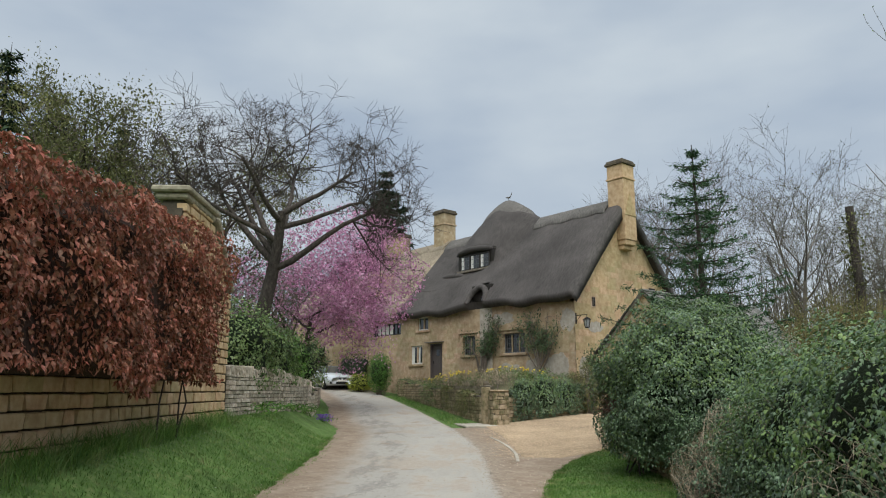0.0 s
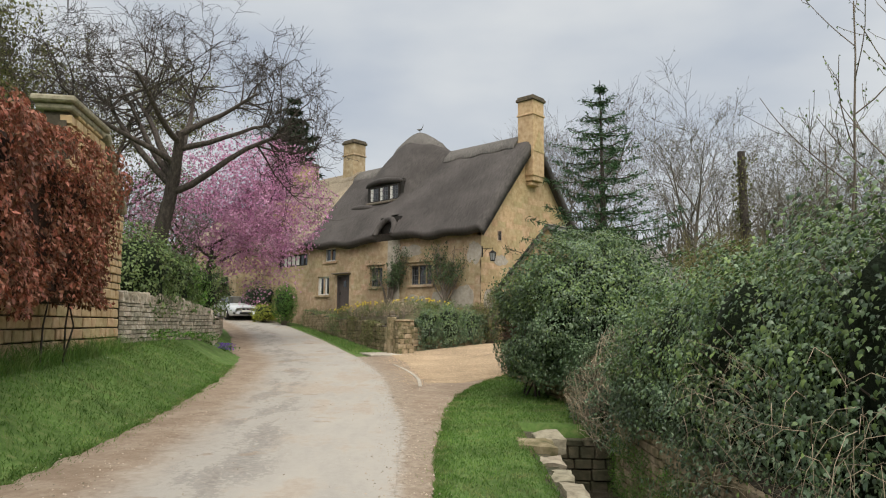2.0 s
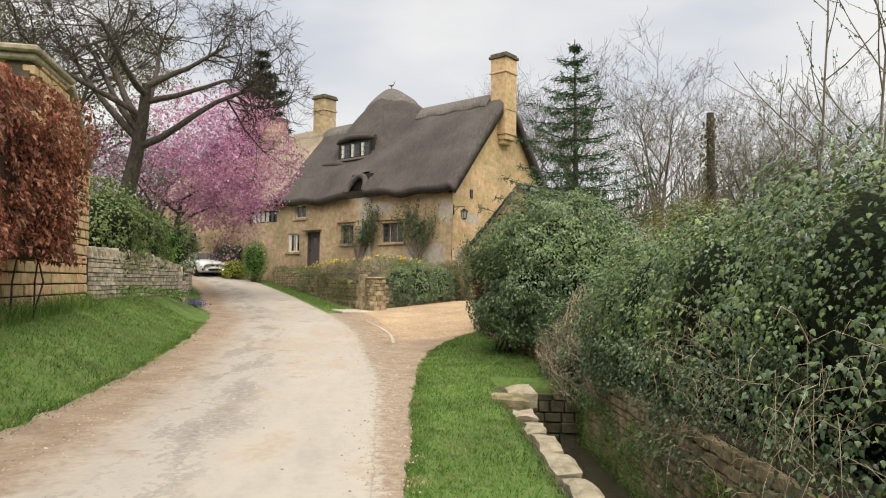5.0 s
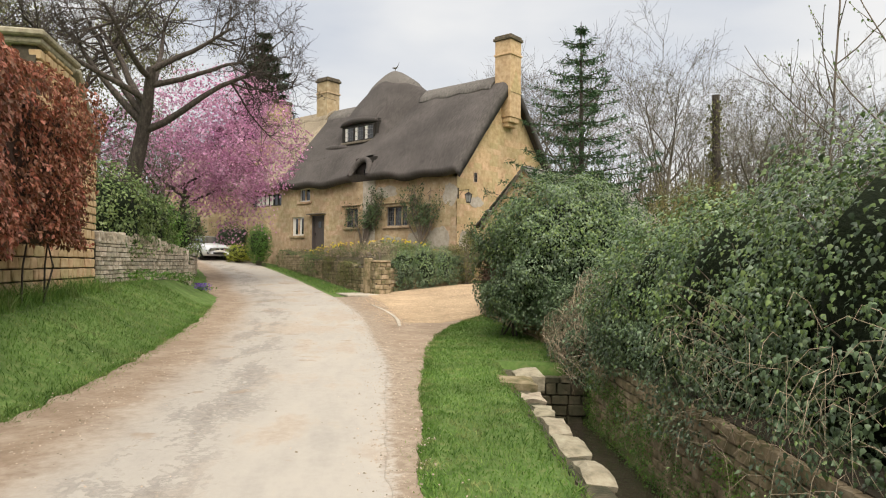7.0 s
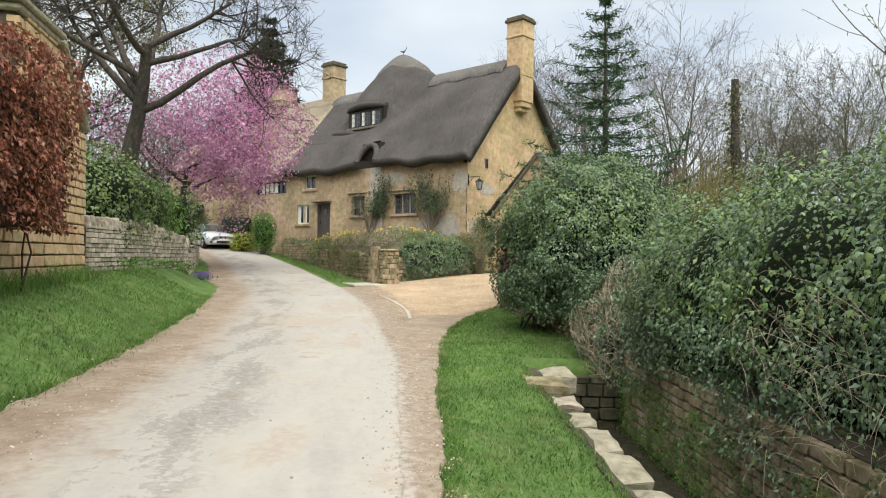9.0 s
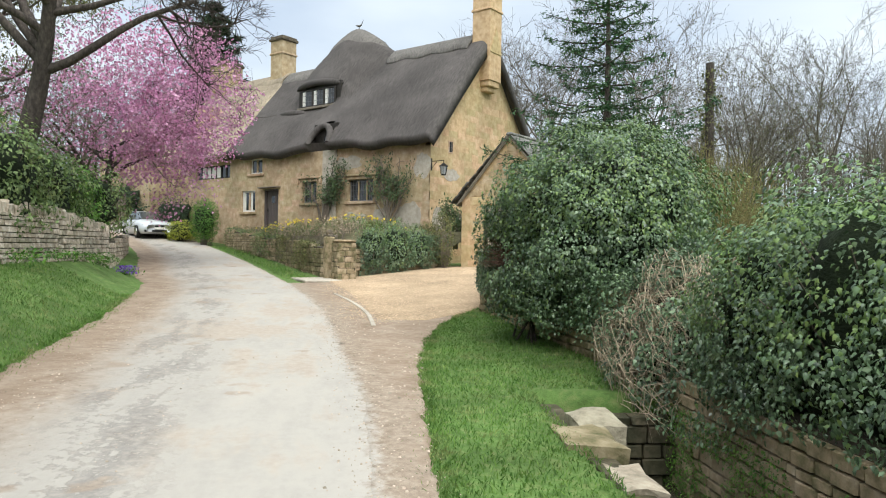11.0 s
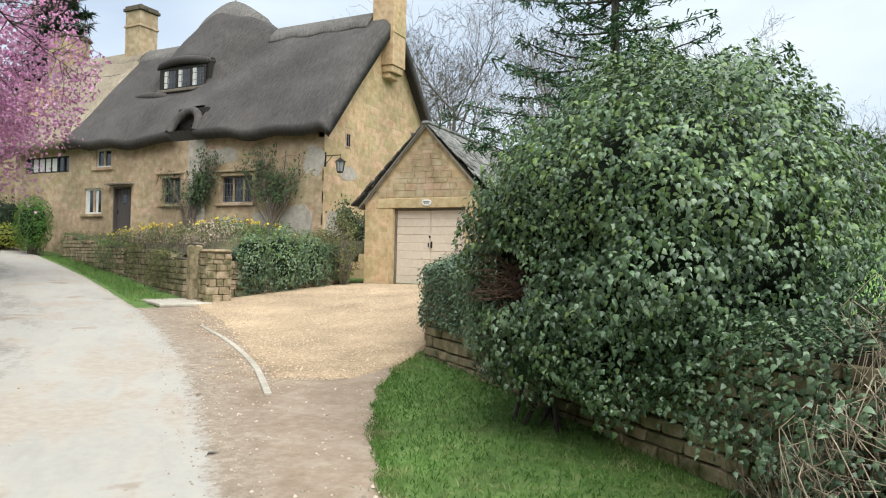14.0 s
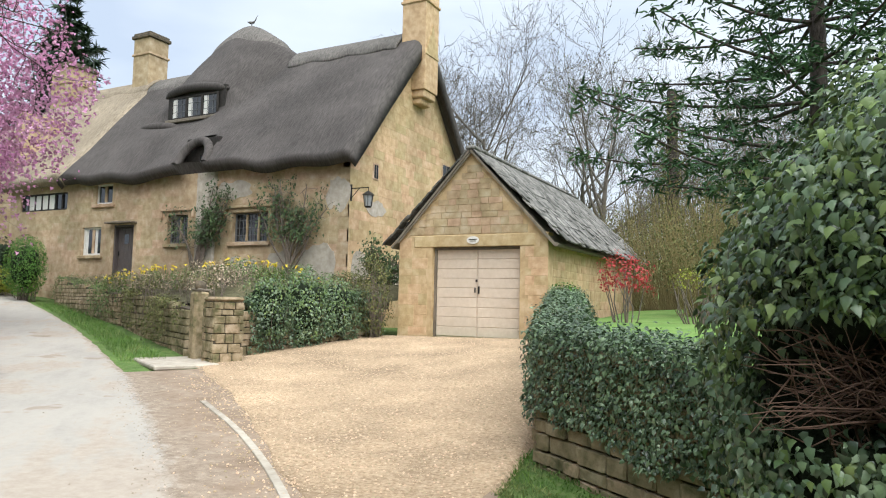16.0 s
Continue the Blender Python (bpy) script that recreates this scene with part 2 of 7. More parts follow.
def lane_surface(name):
    """Worn lane: pale dusty tarmac, a broken grey strip, and earth creeping in from both borders, led by the distances kept on the mesh."""
    m = bpy.data.materials.new(name)
    m.use_nodes = True
    n, l = m.node_tree.nodes, m.node_tree.links
    b = n["Principled BSDF"]
    geo = n.new("ShaderNodeNewGeometry")

    def tex(scale, detail=5, rough=0.6, stretch=None):
        t = n.new("ShaderNodeTexNoise")
        t.inputs["Scale"].default_value, t.inputs["Detail"].default_value, t.inputs["Roughness"].default_value = scale, detail, rough
        if stretch:
            mp = n.new("ShaderNodeMapping")
            mp.vector_type = "TEXTURE"
            mp.inputs["Rotation"].default_value, mp.inputs["Scale"].default_value = (0, 0, radians(138)), stretch
            l.new(geo.outputs["Position"], mp.inputs["Vector"])
            l.new(mp.outputs["Vector"], t.inputs["Vector"])
        else:
            l.new(geo.outputs["Position"], t.inputs["Vector"])
        return t.outputs["Fac"]

    def calc(op, *vals):
        q = n.new("ShaderNodeMath")
        q.operation = op
        for i, v in enumerate(vals):
            if isinstance(v, (int, float)):
                q.inputs[i].default_value = v
            else:
                l.new(v, q.inputs[i])
        return q.outputs[0]

    def step(v, a, c, lo=0.0, hi=1.0):
        q = n.new("ShaderNodeMapRange")
        q.interpolation_type = "SMOOTHSTEP"
        for k, x in (("From Min", a), ("From Max", c), ("To Min", lo), ("To Max", hi)):
            q.inputs[k].default_value = x
        l.new(v, q.inputs["Value"])
        return q.outputs[0]

    def tone(v, *cols):
        q = n.new("ShaderNodeValToRGB")
        e = q.color_ramp.elements
        while len(e) < len(cols):
            e.new(0.5)
        for i, c in enumerate(cols):
            e[i].position, e[i].color = 0.3 + 0.4 * i / (len(cols) - 1), (*c, 1)
        l.new(v, q.inputs["Fac"])
        return q.outputs["Color"]

    def blend(f, c1, c2):
        q = n.new("ShaderNodeMixRGB")
        for k, x in (("Fac", f), ("Color1", c1), ("Color2", c2)):
            l.new(x, q.inputs[k])
        return q.outputs["Color"]

    def stored(nm):
        q = n.new("ShaderNodeAttribute")
        q.attribute_name = nm
        return q.outputs["Fac"]

    left, right = stored("from_left"), stored("from_right")
    wide, mid, fine, grain = tex(0.55, 4), tex(2.3, 5, 0.65), tex(11, 6, 0.7), tex(120, 3, 0.7)
    along = tex(1.5, 6, 0.68, (2.4, 0.75, 1))
    wander = calc("ADD", calc("MULTIPLY", calc("SUBTRACT", wide, 0.5), 1.1), calc("MULTIPLY", calc("SUBTRACT", mid, 0.5), 0.8))
    tar = tone(calc("ADD", calc("MULTIPLY", along, 0.75), calc("MULTIPLY", fine, 0.25)), (0.30, 0.28, 0.255), (0.37, 0.345, 0.31), (0.41, 0.375, 0.33))
    dust = tone(fine, (0.31, 0.265, 0.22), (0.40, 0.35, 0.297))
    base = blend(step(calc("ADD", wide, calc("MULTIPLY", calc("SUBTRACT", along, 0.5), 0.9)), 0.48, 0.66), tar, dust)
    scar = tone(fine, (0.13, 0.122, 0.115), (0.225, 0.21, 0.195), (0.35, 0.315, 0.275))
    lw = calc("ADD", left, wander)
    zone = calc("MULTIPLY", step(lw, 0.5, 0.85), step(lw, 1.95, 1.4))
    broken = calc("MULTIPLY", zone, step(calc("ADD", along, calc("MULTIPLY", calc("SUBTRACT", fine, 0.5), 0.8)), 0.46, 0.55))
    base = blend(calc("MULTIPLY", broken, 0.78), base, scar)
    spots = calc("MULTIPLY", step(calc("ADD", tex(1.05, 3, 0.55), calc("MULTIPLY", calc("SUBTRACT", fine, 0.5), 0.12)), 0.655, 0.70), 0.6)
    earth = tone(calc("ADD", calc("MULTIPLY", mid, 0.6), calc("MULTIPLY", fine, 0.4)), (0.17, 0.123, 0.087), (0.265, 0.202, 0.150), (0.37, 0.307, 0.243))
    base = blend(spots, base, earth)
    near_edge = calc("ADD", left, calc("ADD", calc("MULTIPLY", wander, 0.45), calc("MULTIPLY", calc("SUBTRACT", fine, 0.5), 0.5)))
    base = blend(step(near_edge, 0.95, 0.1), base, earth)
    grit = tone(calc("ADD", calc("MULTIPLY", fine, 0.7), calc("MULTIPLY", grain, 0.3)), (0.16, 0.125, 0.095), (0.27, 0.215, 0.165), (0.41, 0.345, 0.275))
    side = blend(step(calc("ADD", right, wander), -0.1, -0.5), grit, earth)
    far_edge = calc("ADD", right, calc("MULTIPLY", calc("SUBTRACT", fine, 0.5), 0.45))
    base = blend(step(calc("ADD", far_edge, calc("MULTIPLY", wander, 0.12)), 0.14, -0.04), base, side)
    l.new(base, b.inputs["Base Color"])
    b.inputs["Roughness"].default_value, b.inputs["Specular IOR Level"].default_value = 0.93, 0.25
    rough = calc("ADD", calc("MULTIPLY", grain, 0.4), calc("MULTIPLY", calc("ADD", calc("MULTIPLY", broken, 1.5), 0.5), fine))
    bn = n.new("ShaderNodeBump")
    bn.inputs["Strength"].default_value, bn.inputs["Distance"].default_value = 0.5, 0.012
    l.new(rough, bn.inputs["Height"])
    l.new(bn.outputs["Normal"], b.inputs["Normal"])
    return m


LANE = lane_surface("worn_lane")
DARK_GLASS = glass("dark_window_glass", (0.02, 0.022, 0.026))
CAR_GLASS = glass("car_glass", (0.05, 0.06, 0.07), 0.03)
WATER = material("stream_water", [(0.03, 0.026, 0.018), (0.07, 0.06, 0.045)], 5, 0.08, 0.6, 9, big=0.2, spec=0.8, dist=0.04)

# ---- mesh tools ----
rng = np.random.default_rng(7)


def qmesh(name, v, f):
    """A mesh from arrays of vertices (n, 3) and faces (m, k)."""
    v, f = np.asarray(v, np.float32), np.asarray(f, np.int32)
    me = bpy.data.meshes.new(name)
    k = f.shape[1]
    me.vertices.add(len(v))
    me.vertices.foreach_set("co", v.ravel())
    me.loops.add(f.size)
    me.loops.foreach_set("vertex_index", f.ravel())
    me.polygons.add(len(f))
    me.polygons.foreach_set("loop_start", np.arange(0, f.size, k, dtype=np.int32))
    me.polygons.foreach_set("loop_total", np.full(len(f), k, np.int32))
    me.update(calc_edges=True)
    return me


def thing(name, x, y, z, label, category, group="", rz=0, kind=""):
    ob = new(name)
    ob.empty_display_size = 0.1
    ob.matrix_world = pose(x, y, z, 0, 0, rz)
    return tagged(ob, label, category, group, kind)


def attach(name, me, mat, parent=None, label="", smooth=False):
    me.materials.append(mat)
    if smooth:
        me.polygons.foreach_set("use_smooth", np.ones(len(me.polygons), bool))
    ob = new(name, me)
    if name in ("twig_canopy", "stem_cluster", "stalk_cluster", "leaves", "buds", "petals", "shoots", "needles", "sprays", "fresh_leaves", "blossom", "ivy"):
        ob["kind"] = "stuff"
    if parent is not None:
        ob.parent = parent
    return tagged(ob, label)


def part(name, bm, mat, parent=None, label="", smooth=False):
    me = bpy.data.meshes.new(name)
    bm.to_mesh(me)
    bm.free()
    return attach(name, me, mat, parent, label, smooth)


def box(bm, x0, x1, y0, y1, z0, z1, bevel=0.0):
    m = Matrix.LocRotScale(((x0 + x1) / 2, (y0 + y1) / 2, (z0 + z1) / 2), None, (x1 - x0, y1 - y0, z1 - z0))
    vs = bmesh.ops.create_cube(bm, size=1, matrix=m)["verts"]
    if bevel:
        es = list({e for v in vs for e in v.link_edges})
        bmesh.ops.bevel(bm, geom=es, offset=bevel, segments=1, affect="EDGES")
    return bm


def boxes(*rows, bevel=0.0):
    bm = bmesh.new()
    for r in rows:
        box(bm, *r, bevel=bevel)
    return bm


def cyl(bm, p, q, r1, r2=None, n=10):
    p, q = Vector(p), Vector(q)
    m = Matrix.Translation((p + q) / 2) @ (q - p).to_track_quat("Z", "Y").to_matrix().to_4x4()
    bmesh.ops.create_cone(bm, cap_ends=True, segments=n, radius1=r1, radius2=r1 if r2 is None else r2, depth=(q - p).length, matrix=m)
    return bm


def tubes(paths, sides=5):
    """One tube along each (points, radii)."""
    vs, fs, base = [], [], 0
    a = np.linspace(0, 2 * np.pi, sides, endpoint=False)
    ca, sa = np.cos(a)[:, None], np.sin(a)[:, None]
    for pts, rad in paths:
        pts = np.asarray(pts, float)
        m = len(pts)
        t = np.gradient(pts, axis=0)
        t /= np.linalg.norm(t, axis=1)[:, None] + 1e-9
        up = np.array([0, 0, 1.0]) if abs(t[0, 2]) < 0.9 else np.array([1.0, 0, 0])
        for i in range(m):
            u = np.cross(t[i], up)
            u /= np.linalg.norm(u) + 1e-9
            w = np.cross(t[i], u)
            vs.append(pts[i] + rad[i] * (ca * u + sa * w))
        i0 = base + np.arange(m - 1)[:, None] * sides
        j = np.arange(sides)[None]
        k = (j + 1) % sides
        fs.append(np.stack([i0 + j, i0 + k, i0 + sides + k, i0 + sides + j], -1).reshape(-1, 4))
        base += m * sides
    return np.concatenate(vs), np.concatenate(fs)


def unit(a):
    return a / (np.linalg.norm(a, axis=-1, keepdims=True) + 1e-9)


def scatter(tv, tf, pos, nor, size, droop=0.0, r=rng):
    """Copies of a leaf (tv, tf; lying in xy, pointing along y) at pos, facing nor, with a random turn; droop turns the tips down."""
    n = len(pos)
    nor = unit(nor)
    ref = unit(r.normal(size=(n, 3)) + np.array([0, 0, -droop * 3]))
    ly = unit(ref - (ref * nor).sum(1, keepdims=True) * nor)
    lx = np.cross(ly, nor)
    size = np.broadcast_to(np.asarray(size, float), (n,))[:, None, None]
    v = pos[:, None] + size * (tv[None, :, 0:1] * lx[:, None] + tv[None, :, 1:2] * ly[:, None] + tv[None, :, 2:3] * nor[:, None])
    f = (tf[None] + (np.arange(n) * len(tv))[:, None, None]).reshape(-1, tf.shape[1])
    return v.reshape(-1, 3), f


IVY_SHAPE = (np.array([(0, 0, 0), (0.36, 0.15, -0.07), (0.26, 0.5, 0.0), (0, 1.0, -0.16), (-0.26, 0.5, 0.0), (-0.36, 0.15, -0.07), (0, 0.45, 0.08)]),
             np.array([(0, 1, 6), (1, 2, 6), (2, 3, 6), (3, 4, 6), (4, 5, 6), (5, 0, 6)]))
OVAL_SHAPE = (np.array([(0, 0, 0), (0.27, 0.4, 0.06), (0.0, 1.0, -0.08), (-0.27, 0.4, 0.06), (0, 0.45, -0.02)]),
              np.array([(0, 1, 4), (1, 2, 4), (2, 3, 4), (3, 0, 4)]))
TUFT_SHAPE = (np.array([(-0.5, 0, 0), (0.5, 0.1, 0.1), (0.1, 1.0, 0), (-0.1, 0.2, 0.45), (0.35, 0.7, -0.3), (-0.45, 0.75, 0.2)]),
              np.array([(0, 1, 2), (0, 3, 4), (1, 5, 3)]))
NEEDLE_SHAPE = (np.array([(-0.12, 0, 0), (0.12, 0, 0), (0, 1.0, -0.1), (0, 0.2, 0.12)]), np.array([(0, 1, 2), (0, 3, 2)]))


def lumps(p, amp, freq):
    return np.array([amp * noise.noise(Vector(q) * freq) + 0.5 * amp * noise.noise(Vector(q) * freq * 2.7 + Vector((9, 3, 5))) for q in p])


def ellipsoid_points(n, c, rad, r=rng, low=-1.0, amp=0.25, freq=1.1, depth=0.18):
    """Points and normals near a lumpy ellipsoid, thinning inwards."""
    d = unit(r.normal(size=(n * 2, 3)))
    d = d[d[:, 2] > low][:n]
    rad = np.asarray(rad, float)
    k = 1 + lumps(d * 2.2 + np.asarray(c), amp, freq) + lumps(d * rad * 1.0 + np.asarray(c), amp * 0.55, 3.2) - depth * r.random(len(d)) ** 1.6
    return np.asarray(c) + d * rad * k[:, None], unit(d / rad)

# ---- ground ----
ROAD_LEFT = np.array([(30, -38), (24, -33), (17.5, -26.3), (12.85, -22), (10.5, -19.8), (8.5, -18.1), (5.6, -15.8), (3.6, -14.3), (-0.2, -11.6), (-2.9, -10.3), (-9.2, -6.6), (-14.8, -4.1), (-20, -2.6), (-30, -1.6)], float)
ROAD_RIGHT = np.array([(33.5, -36), (27, -30.5), (21.2, -25.6), (15.9, -20.75), (14.4, -19.3), (12, -16.9), (9.2, -14.5), (7.1, -12.7), (5.3, -11.3), (1.3, -8.6), (-6.2, -4.4), (-13.5, -1.2), (-18.5, 0.2), (-30, 1.6)], float)
STREAM_O, STREAM_D, STREAM_N = np.array([13.75, -16.4]), np.array([0.66, -0.751]), np.array([0.751, 0.66])
WALL_A, WALL_D, WALL_N = np.array([3.2, -17.2]), np.array([0.79, -0.613]), np.array([0.613, 0.79])


def smooth_line(p, step):
    """Catmull-Rom through p, sampled at even steps."""
    q = np.vstack([2 * p[0] - p[1], p, 2 * p[-1] - p[-2]])
    out = []
    for i in range(1, len(q) - 2):
        for t in np.linspace(0, 1, 24, endpoint=False):
            a, b, c, d = q[i - 1:i + 3]
            out.append(0.5 * (2 * b + (c - a) * t + (2 * a - 5 * b + 4 * c - d) * t * t + (3 * b - a - 3 * c + d) * t ** 3))
    out = np.array(out + [p[-1]])
    s = np.r_[0, np.cumsum(np.linalg.norm(np.diff(out, axis=0), axis=1))]
    k = np.linspace(0, s[-1], int(s[-1] / step) + 1)
    return np.stack([np.interp(k, s, out[:, i]) for i in range(2)], 1)


LEFT, RIGHT = smooth_line(ROAD_LEFT, 0.25), smooth_line(ROAD_RIGHT, 0.25)


def side_of(line, x, y):
    """Signed distance from a line, positive to its right as one walks along it."""
    p = np.stack([np.ravel(x), np.ravel(y)], 1)
    best = np.full(len(p), 1e9)
    sign = np.zeros(len(p))
    for i in range(0, len(line) - 1, 2):
        a, b = line[i], line[min(i + 2, len(line) - 1)]
        d = b - a
        t = np.clip(((p - a) @ d) / (d @ d), 0, 1)
        off = p - (a + t[:, None] * d)
        q = (off ** 2).sum(1)
        near = q < best
        best[near] = q[near]
        sign[near] = np.sign(off[near, 0] * d[1] - off[near, 1] * d[0])
    return (np.sqrt(best) * sign).reshape(np.shape(x))


def ss(a, b, v):
    v = np.clip((v - a) / (b - a), 0, 1)
    return v * v * (3 - 2 * v)


def ground_z(x, y):
    x, y = np.asarray(x, float), np.asarray(y, float)
    dx, dy = x - 18.9, y + 23.8
    s = np.clip(-0.87 * dx + 0.5 * dy, 0, 60)
    road = -0.79 + 0.00035 * s * s + 0.000013 * s ** 3
    dl, dr = -side_of(LEFT, x, y), side_of(RIGHT, x, y)
    z = road + 0.78 * ss(0.15, 2.3, dl) + 0.03 * np.clip(dl - 2.3, 0, 60)
    w = ss(0.3, 9, dr) * ss(9, 16, s)
    z = z * (1 - w) + np.where(s > 30, z, 0) * w
    u = (x - STREAM_O[0]) * STREAM_D[0] + (y - STREAM_O[1]) * STREAM_D[1]
    v = (x - STREAM_O[0]) * STREAM_N[0] + (y - STREAM_O[1]) * STREAM_N[1]
    z = z + 0.078 * np.clip(v - 6.5, 0, 120) * (dr > 0) + 0.6 * ss(1.2, 5, v) * ss(-6, 0, u)
    cut = ss(-0.1, 0.05, v) * ss(1.47, 1.32, v) * ss(-1.3, -1.1, u) * ss(16, 15, u)
    return z - 0.95 * cut


def sheet(xs, ys, lift=0.0):
    gx, gy = np.meshgrid(xs, ys)
    z = ground_z(gx, gy) + lift
    n, m = len(xs), len(ys)
    i = (np.arange(m - 1)[:, None] * n + np.arange(n - 1)[None]).ravel()
    return np.stack([gx.ravel(), gy.ravel(), z.ravel()], 1), np.stack([i, i + 1, i + 1 + n, i + n], 1)


FINE_X = np.r_[-420, -300, -200, -140, -100, -75, -60, -50, -42, -36, np.arange(-30, 8, 0.24), np.arange(8, 24, 0.12), 24, 26, 29, 33, 38, 45, 55, 70, 90, 130, 200, 300, 420]
FINE_Y = np.r_[-420, -300, -200, -140, -100, -75, -60, -50, -43, -37, -33, np.arange(-30, -24, 0.24), np.arange(-24, -13, 0.12), np.arange(-13, 2, 0.24), 2, 4, 6, 9, 13, 18, 25, 34, 45, 60, 80, 110, 150, 220, 320, 420]
gv, gf = sheet(FINE_X, FINE_Y)
gv[:, 2] += np.where((np.abs(gv[:, 0]) < 25) & (gv[:, 1] > -31) & (gv[:, 1] < 3), lumps(gv * [1, 1, 0], 0.02, 1.3), 0)
ground = tagged(attach("ground", qmesh("ground", gv, gf), GRASS_SOIL, smooth=True), "rolling ground of mown spring grass", "ground", kind="structure")


def strip(name, inner, outer, cols, lift, mat, label, category, rag=(0.0, 0.0), freq=1.5, crown=0.0):
    """A surface laid on the ground between two lines of equal length, with uneven borders."""
    n = len(inner)
    k = np.linspace(0, 1, cols)[None, :, None]
    across = unit(outer - inner)
    a = inner - across * np.array([rag[0] * noise.noise(Vector((*p, 1)) * freq) for p in inner])[:, None]
    b = outer + across * np.array([rag[1] * noise.noise(Vector((*p, 7)) * freq) for p in outer])[:, None]
    p = a[:, None] * (1 - k) + b[:, None] * k
    z = ground_z(p[..., 0], p[..., 1]) + lift + crown * np.sin(np.pi * k[..., 0])
    z[:, 0] -= 0.06
    z[:, -1] -= 0.06
    z[0] -= 0.06
    z[-1] -= 0.06
    v = np.concatenate([p, z[..., None]], 2).reshape(-1, 3)
    i = (np.arange(n - 1)[:, None] * cols + np.arange(cols - 1)[None]).ravel()
    me = qmesh(name, v, np.stack([i, i + 1, i + 1 + cols, i + cols], 1))
    if mat is LANE:
        for nm, dist in (("from_left", side_of(LEFT, v[:, 0], v[:, 1])), ("from_right", -side_of(RIGHT, v[:, 0], v[:, 1]))):
            me.attributes.new(nm, "FLOAT", "POINT").data.foreach_set("value", dist.astype(np.float32))
    return tagged(attach(name, me, mat, smooth=True), label, category, kind="structure")


def match(line, n):
    s = np.linspace(0, 1, n)
    k = np.linspace(0, 1, len(line))
    return np.stack([np.interp(s, k, line[:, i]) for i in range(2)], 1)


RL = np.array([RIGHT[np.argmin(((RIGHT - p) ** 2).sum(1))] for p in LEFT])
NEAR = smooth_line(LEFT, 0.12)
NR = smooth_line(RIGHT, 0.12)
NRm = match(NR, len(NEAR))
across = unit(NRm - NEAR)
strip("road", NEAR - across * 0.42, NRm + across * 0.05, 46, 0.042, LANE, "narrow worn pale lane with a broken grey strip and earthy edges", "road", (0.09, 0.05), 4.5)
GRASS_EDGE = smooth_line(np.array([(27.3, -30.5), (21.4, -25.5), (15.95, -20.6), (14.98, -19.55), (12.66, -16.95), (10.3, -13.95), (9.1, -11.7), (8.75, -10.4)], float), 0.12)
edge_in = np.array([NR[np.argmin(((NR - p) ** 2).sum(1))] for p in GRASS_EDGE])
strip("earth_shoulder", edge_in - unit(GRASS_EDGE - edge_in + 1e-6) * 0.12, GRASS_EDGE, 14, 0.0455, LANE, "dusty brown shoulder strewn with grit between lane and grass", "earth", (0.06, 0.07), 4.5)

KERB = smooth_line(np.array([(8.6, -13.15), (7.4, -12.0), (5.8, -10.75), (4.1, -9.65)], float), 0.1)
DRIVE_EDGE = match(smooth_line(np.array([(8.9, -12.3), (8.85, -10.6), (7.8, -6.5), (6.3, -1.7)], float), 0.2), 60)
DRIVE_BACK = match(smooth_line(np.array([(8.2, -12.6), (4.4, -9.4), (1.5, -7.3), (1.35, -6.0), (1.45, -2.2), (2.25, -1.72)], float), 0.2), 60)
strip("gravel_drive", DRIVE_BACK, DRIVE_EDGE, 40, 0.062, GRAVEL, "golden gravel drive in front of the garage", "gravel", (0.12, 0.05), 1.2)


def inside(poly, p):
    x, y = p[:, 0], p[:, 1]
    c = np.zeros(len(p), bool)
    j = len(poly) - 1
    for i in range(len(poly)):
        a, b = poly[i], poly[j]
        c ^= ((a[1] > y) != (b[1] > y)) & (x < (b[0] - a[0]) * (y - a[1]) / (b[1] - a[1] + 1e-12) + a[0])
        j = i
    return c


def random_in(poly, n, r=rng):
    lo, hi = poly.min(0), poly.max(0)
    p = lo + r.random((n * 3, 2)) * (hi - lo)
    return p[inside(poly, p)][:n]


def on_ground(p, lift=0.0):
    return np.column_stack([p, ground_z(p[:, 0], p[:, 1]) + lift])


CUBE = (np.array([(-.5, -.4, 0), (.5, -.5, 0), (.45, .5, 0), (-.5, .4, 0), (-.3, -.25, .5), (.3, -.3, .55), (.25, .3, .5), (-.3, .3, .45)]),
        np.array([(4, 5, 6, 7), (0, 1, 5, 4), (1, 2, 6, 5), (2, 3, 7, 6), (3, 0, 4, 7)]))


def pebbles(name, pts, lo, hi, mat, label, category):
    up = np.tile([0, 0, 1.0], (len(pts), 1)) + rng.normal(size=(len(pts), 3)) * 0.15
    v, f = scatter(*CUBE, pts, up, lo + (hi - lo) * rng.random(len(pts)) ** 2)
    return tagged(attach(name, qmesh(name, v, f), mat), label, category, kind="stuff")


mouth = np.array([NR[np.argmin(((NR - p) ** 2).sum(1))] for p in DRIVE_BACK[:34]])
strip("earth_mouth", mouth - unit(DRIVE_BACK[:34] - mouth) * 0.15, DRIVE_BACK[:34] + unit(DRIVE_BACK[:34] - mouth) * 0.25, 12, 0.048, LANE, "dusty gritty margin between the lane and the drive", "earth", (0.06, 0.06), 2.4)
DRIVE_POLY = np.vstack([DRIVE_BACK, DRIVE_EDGE[::-1]])
pebbles("gravel_stones", on_ground(random_in(DRIVE_POLY, 36000), 0.06), 0.006, 0.024, PEBBLE, "loose golden stones of the gravel drive", "gravel")
sh = np.vstack([edge_in[60:], GRASS_EDGE[60:][::-1]])
pebbles("shoulder_grit", on_ground(random_in(sh, 7000), 0.045), 0.005, 0.026, GRIT, "grit and small stones on the lane's edge", "grit")
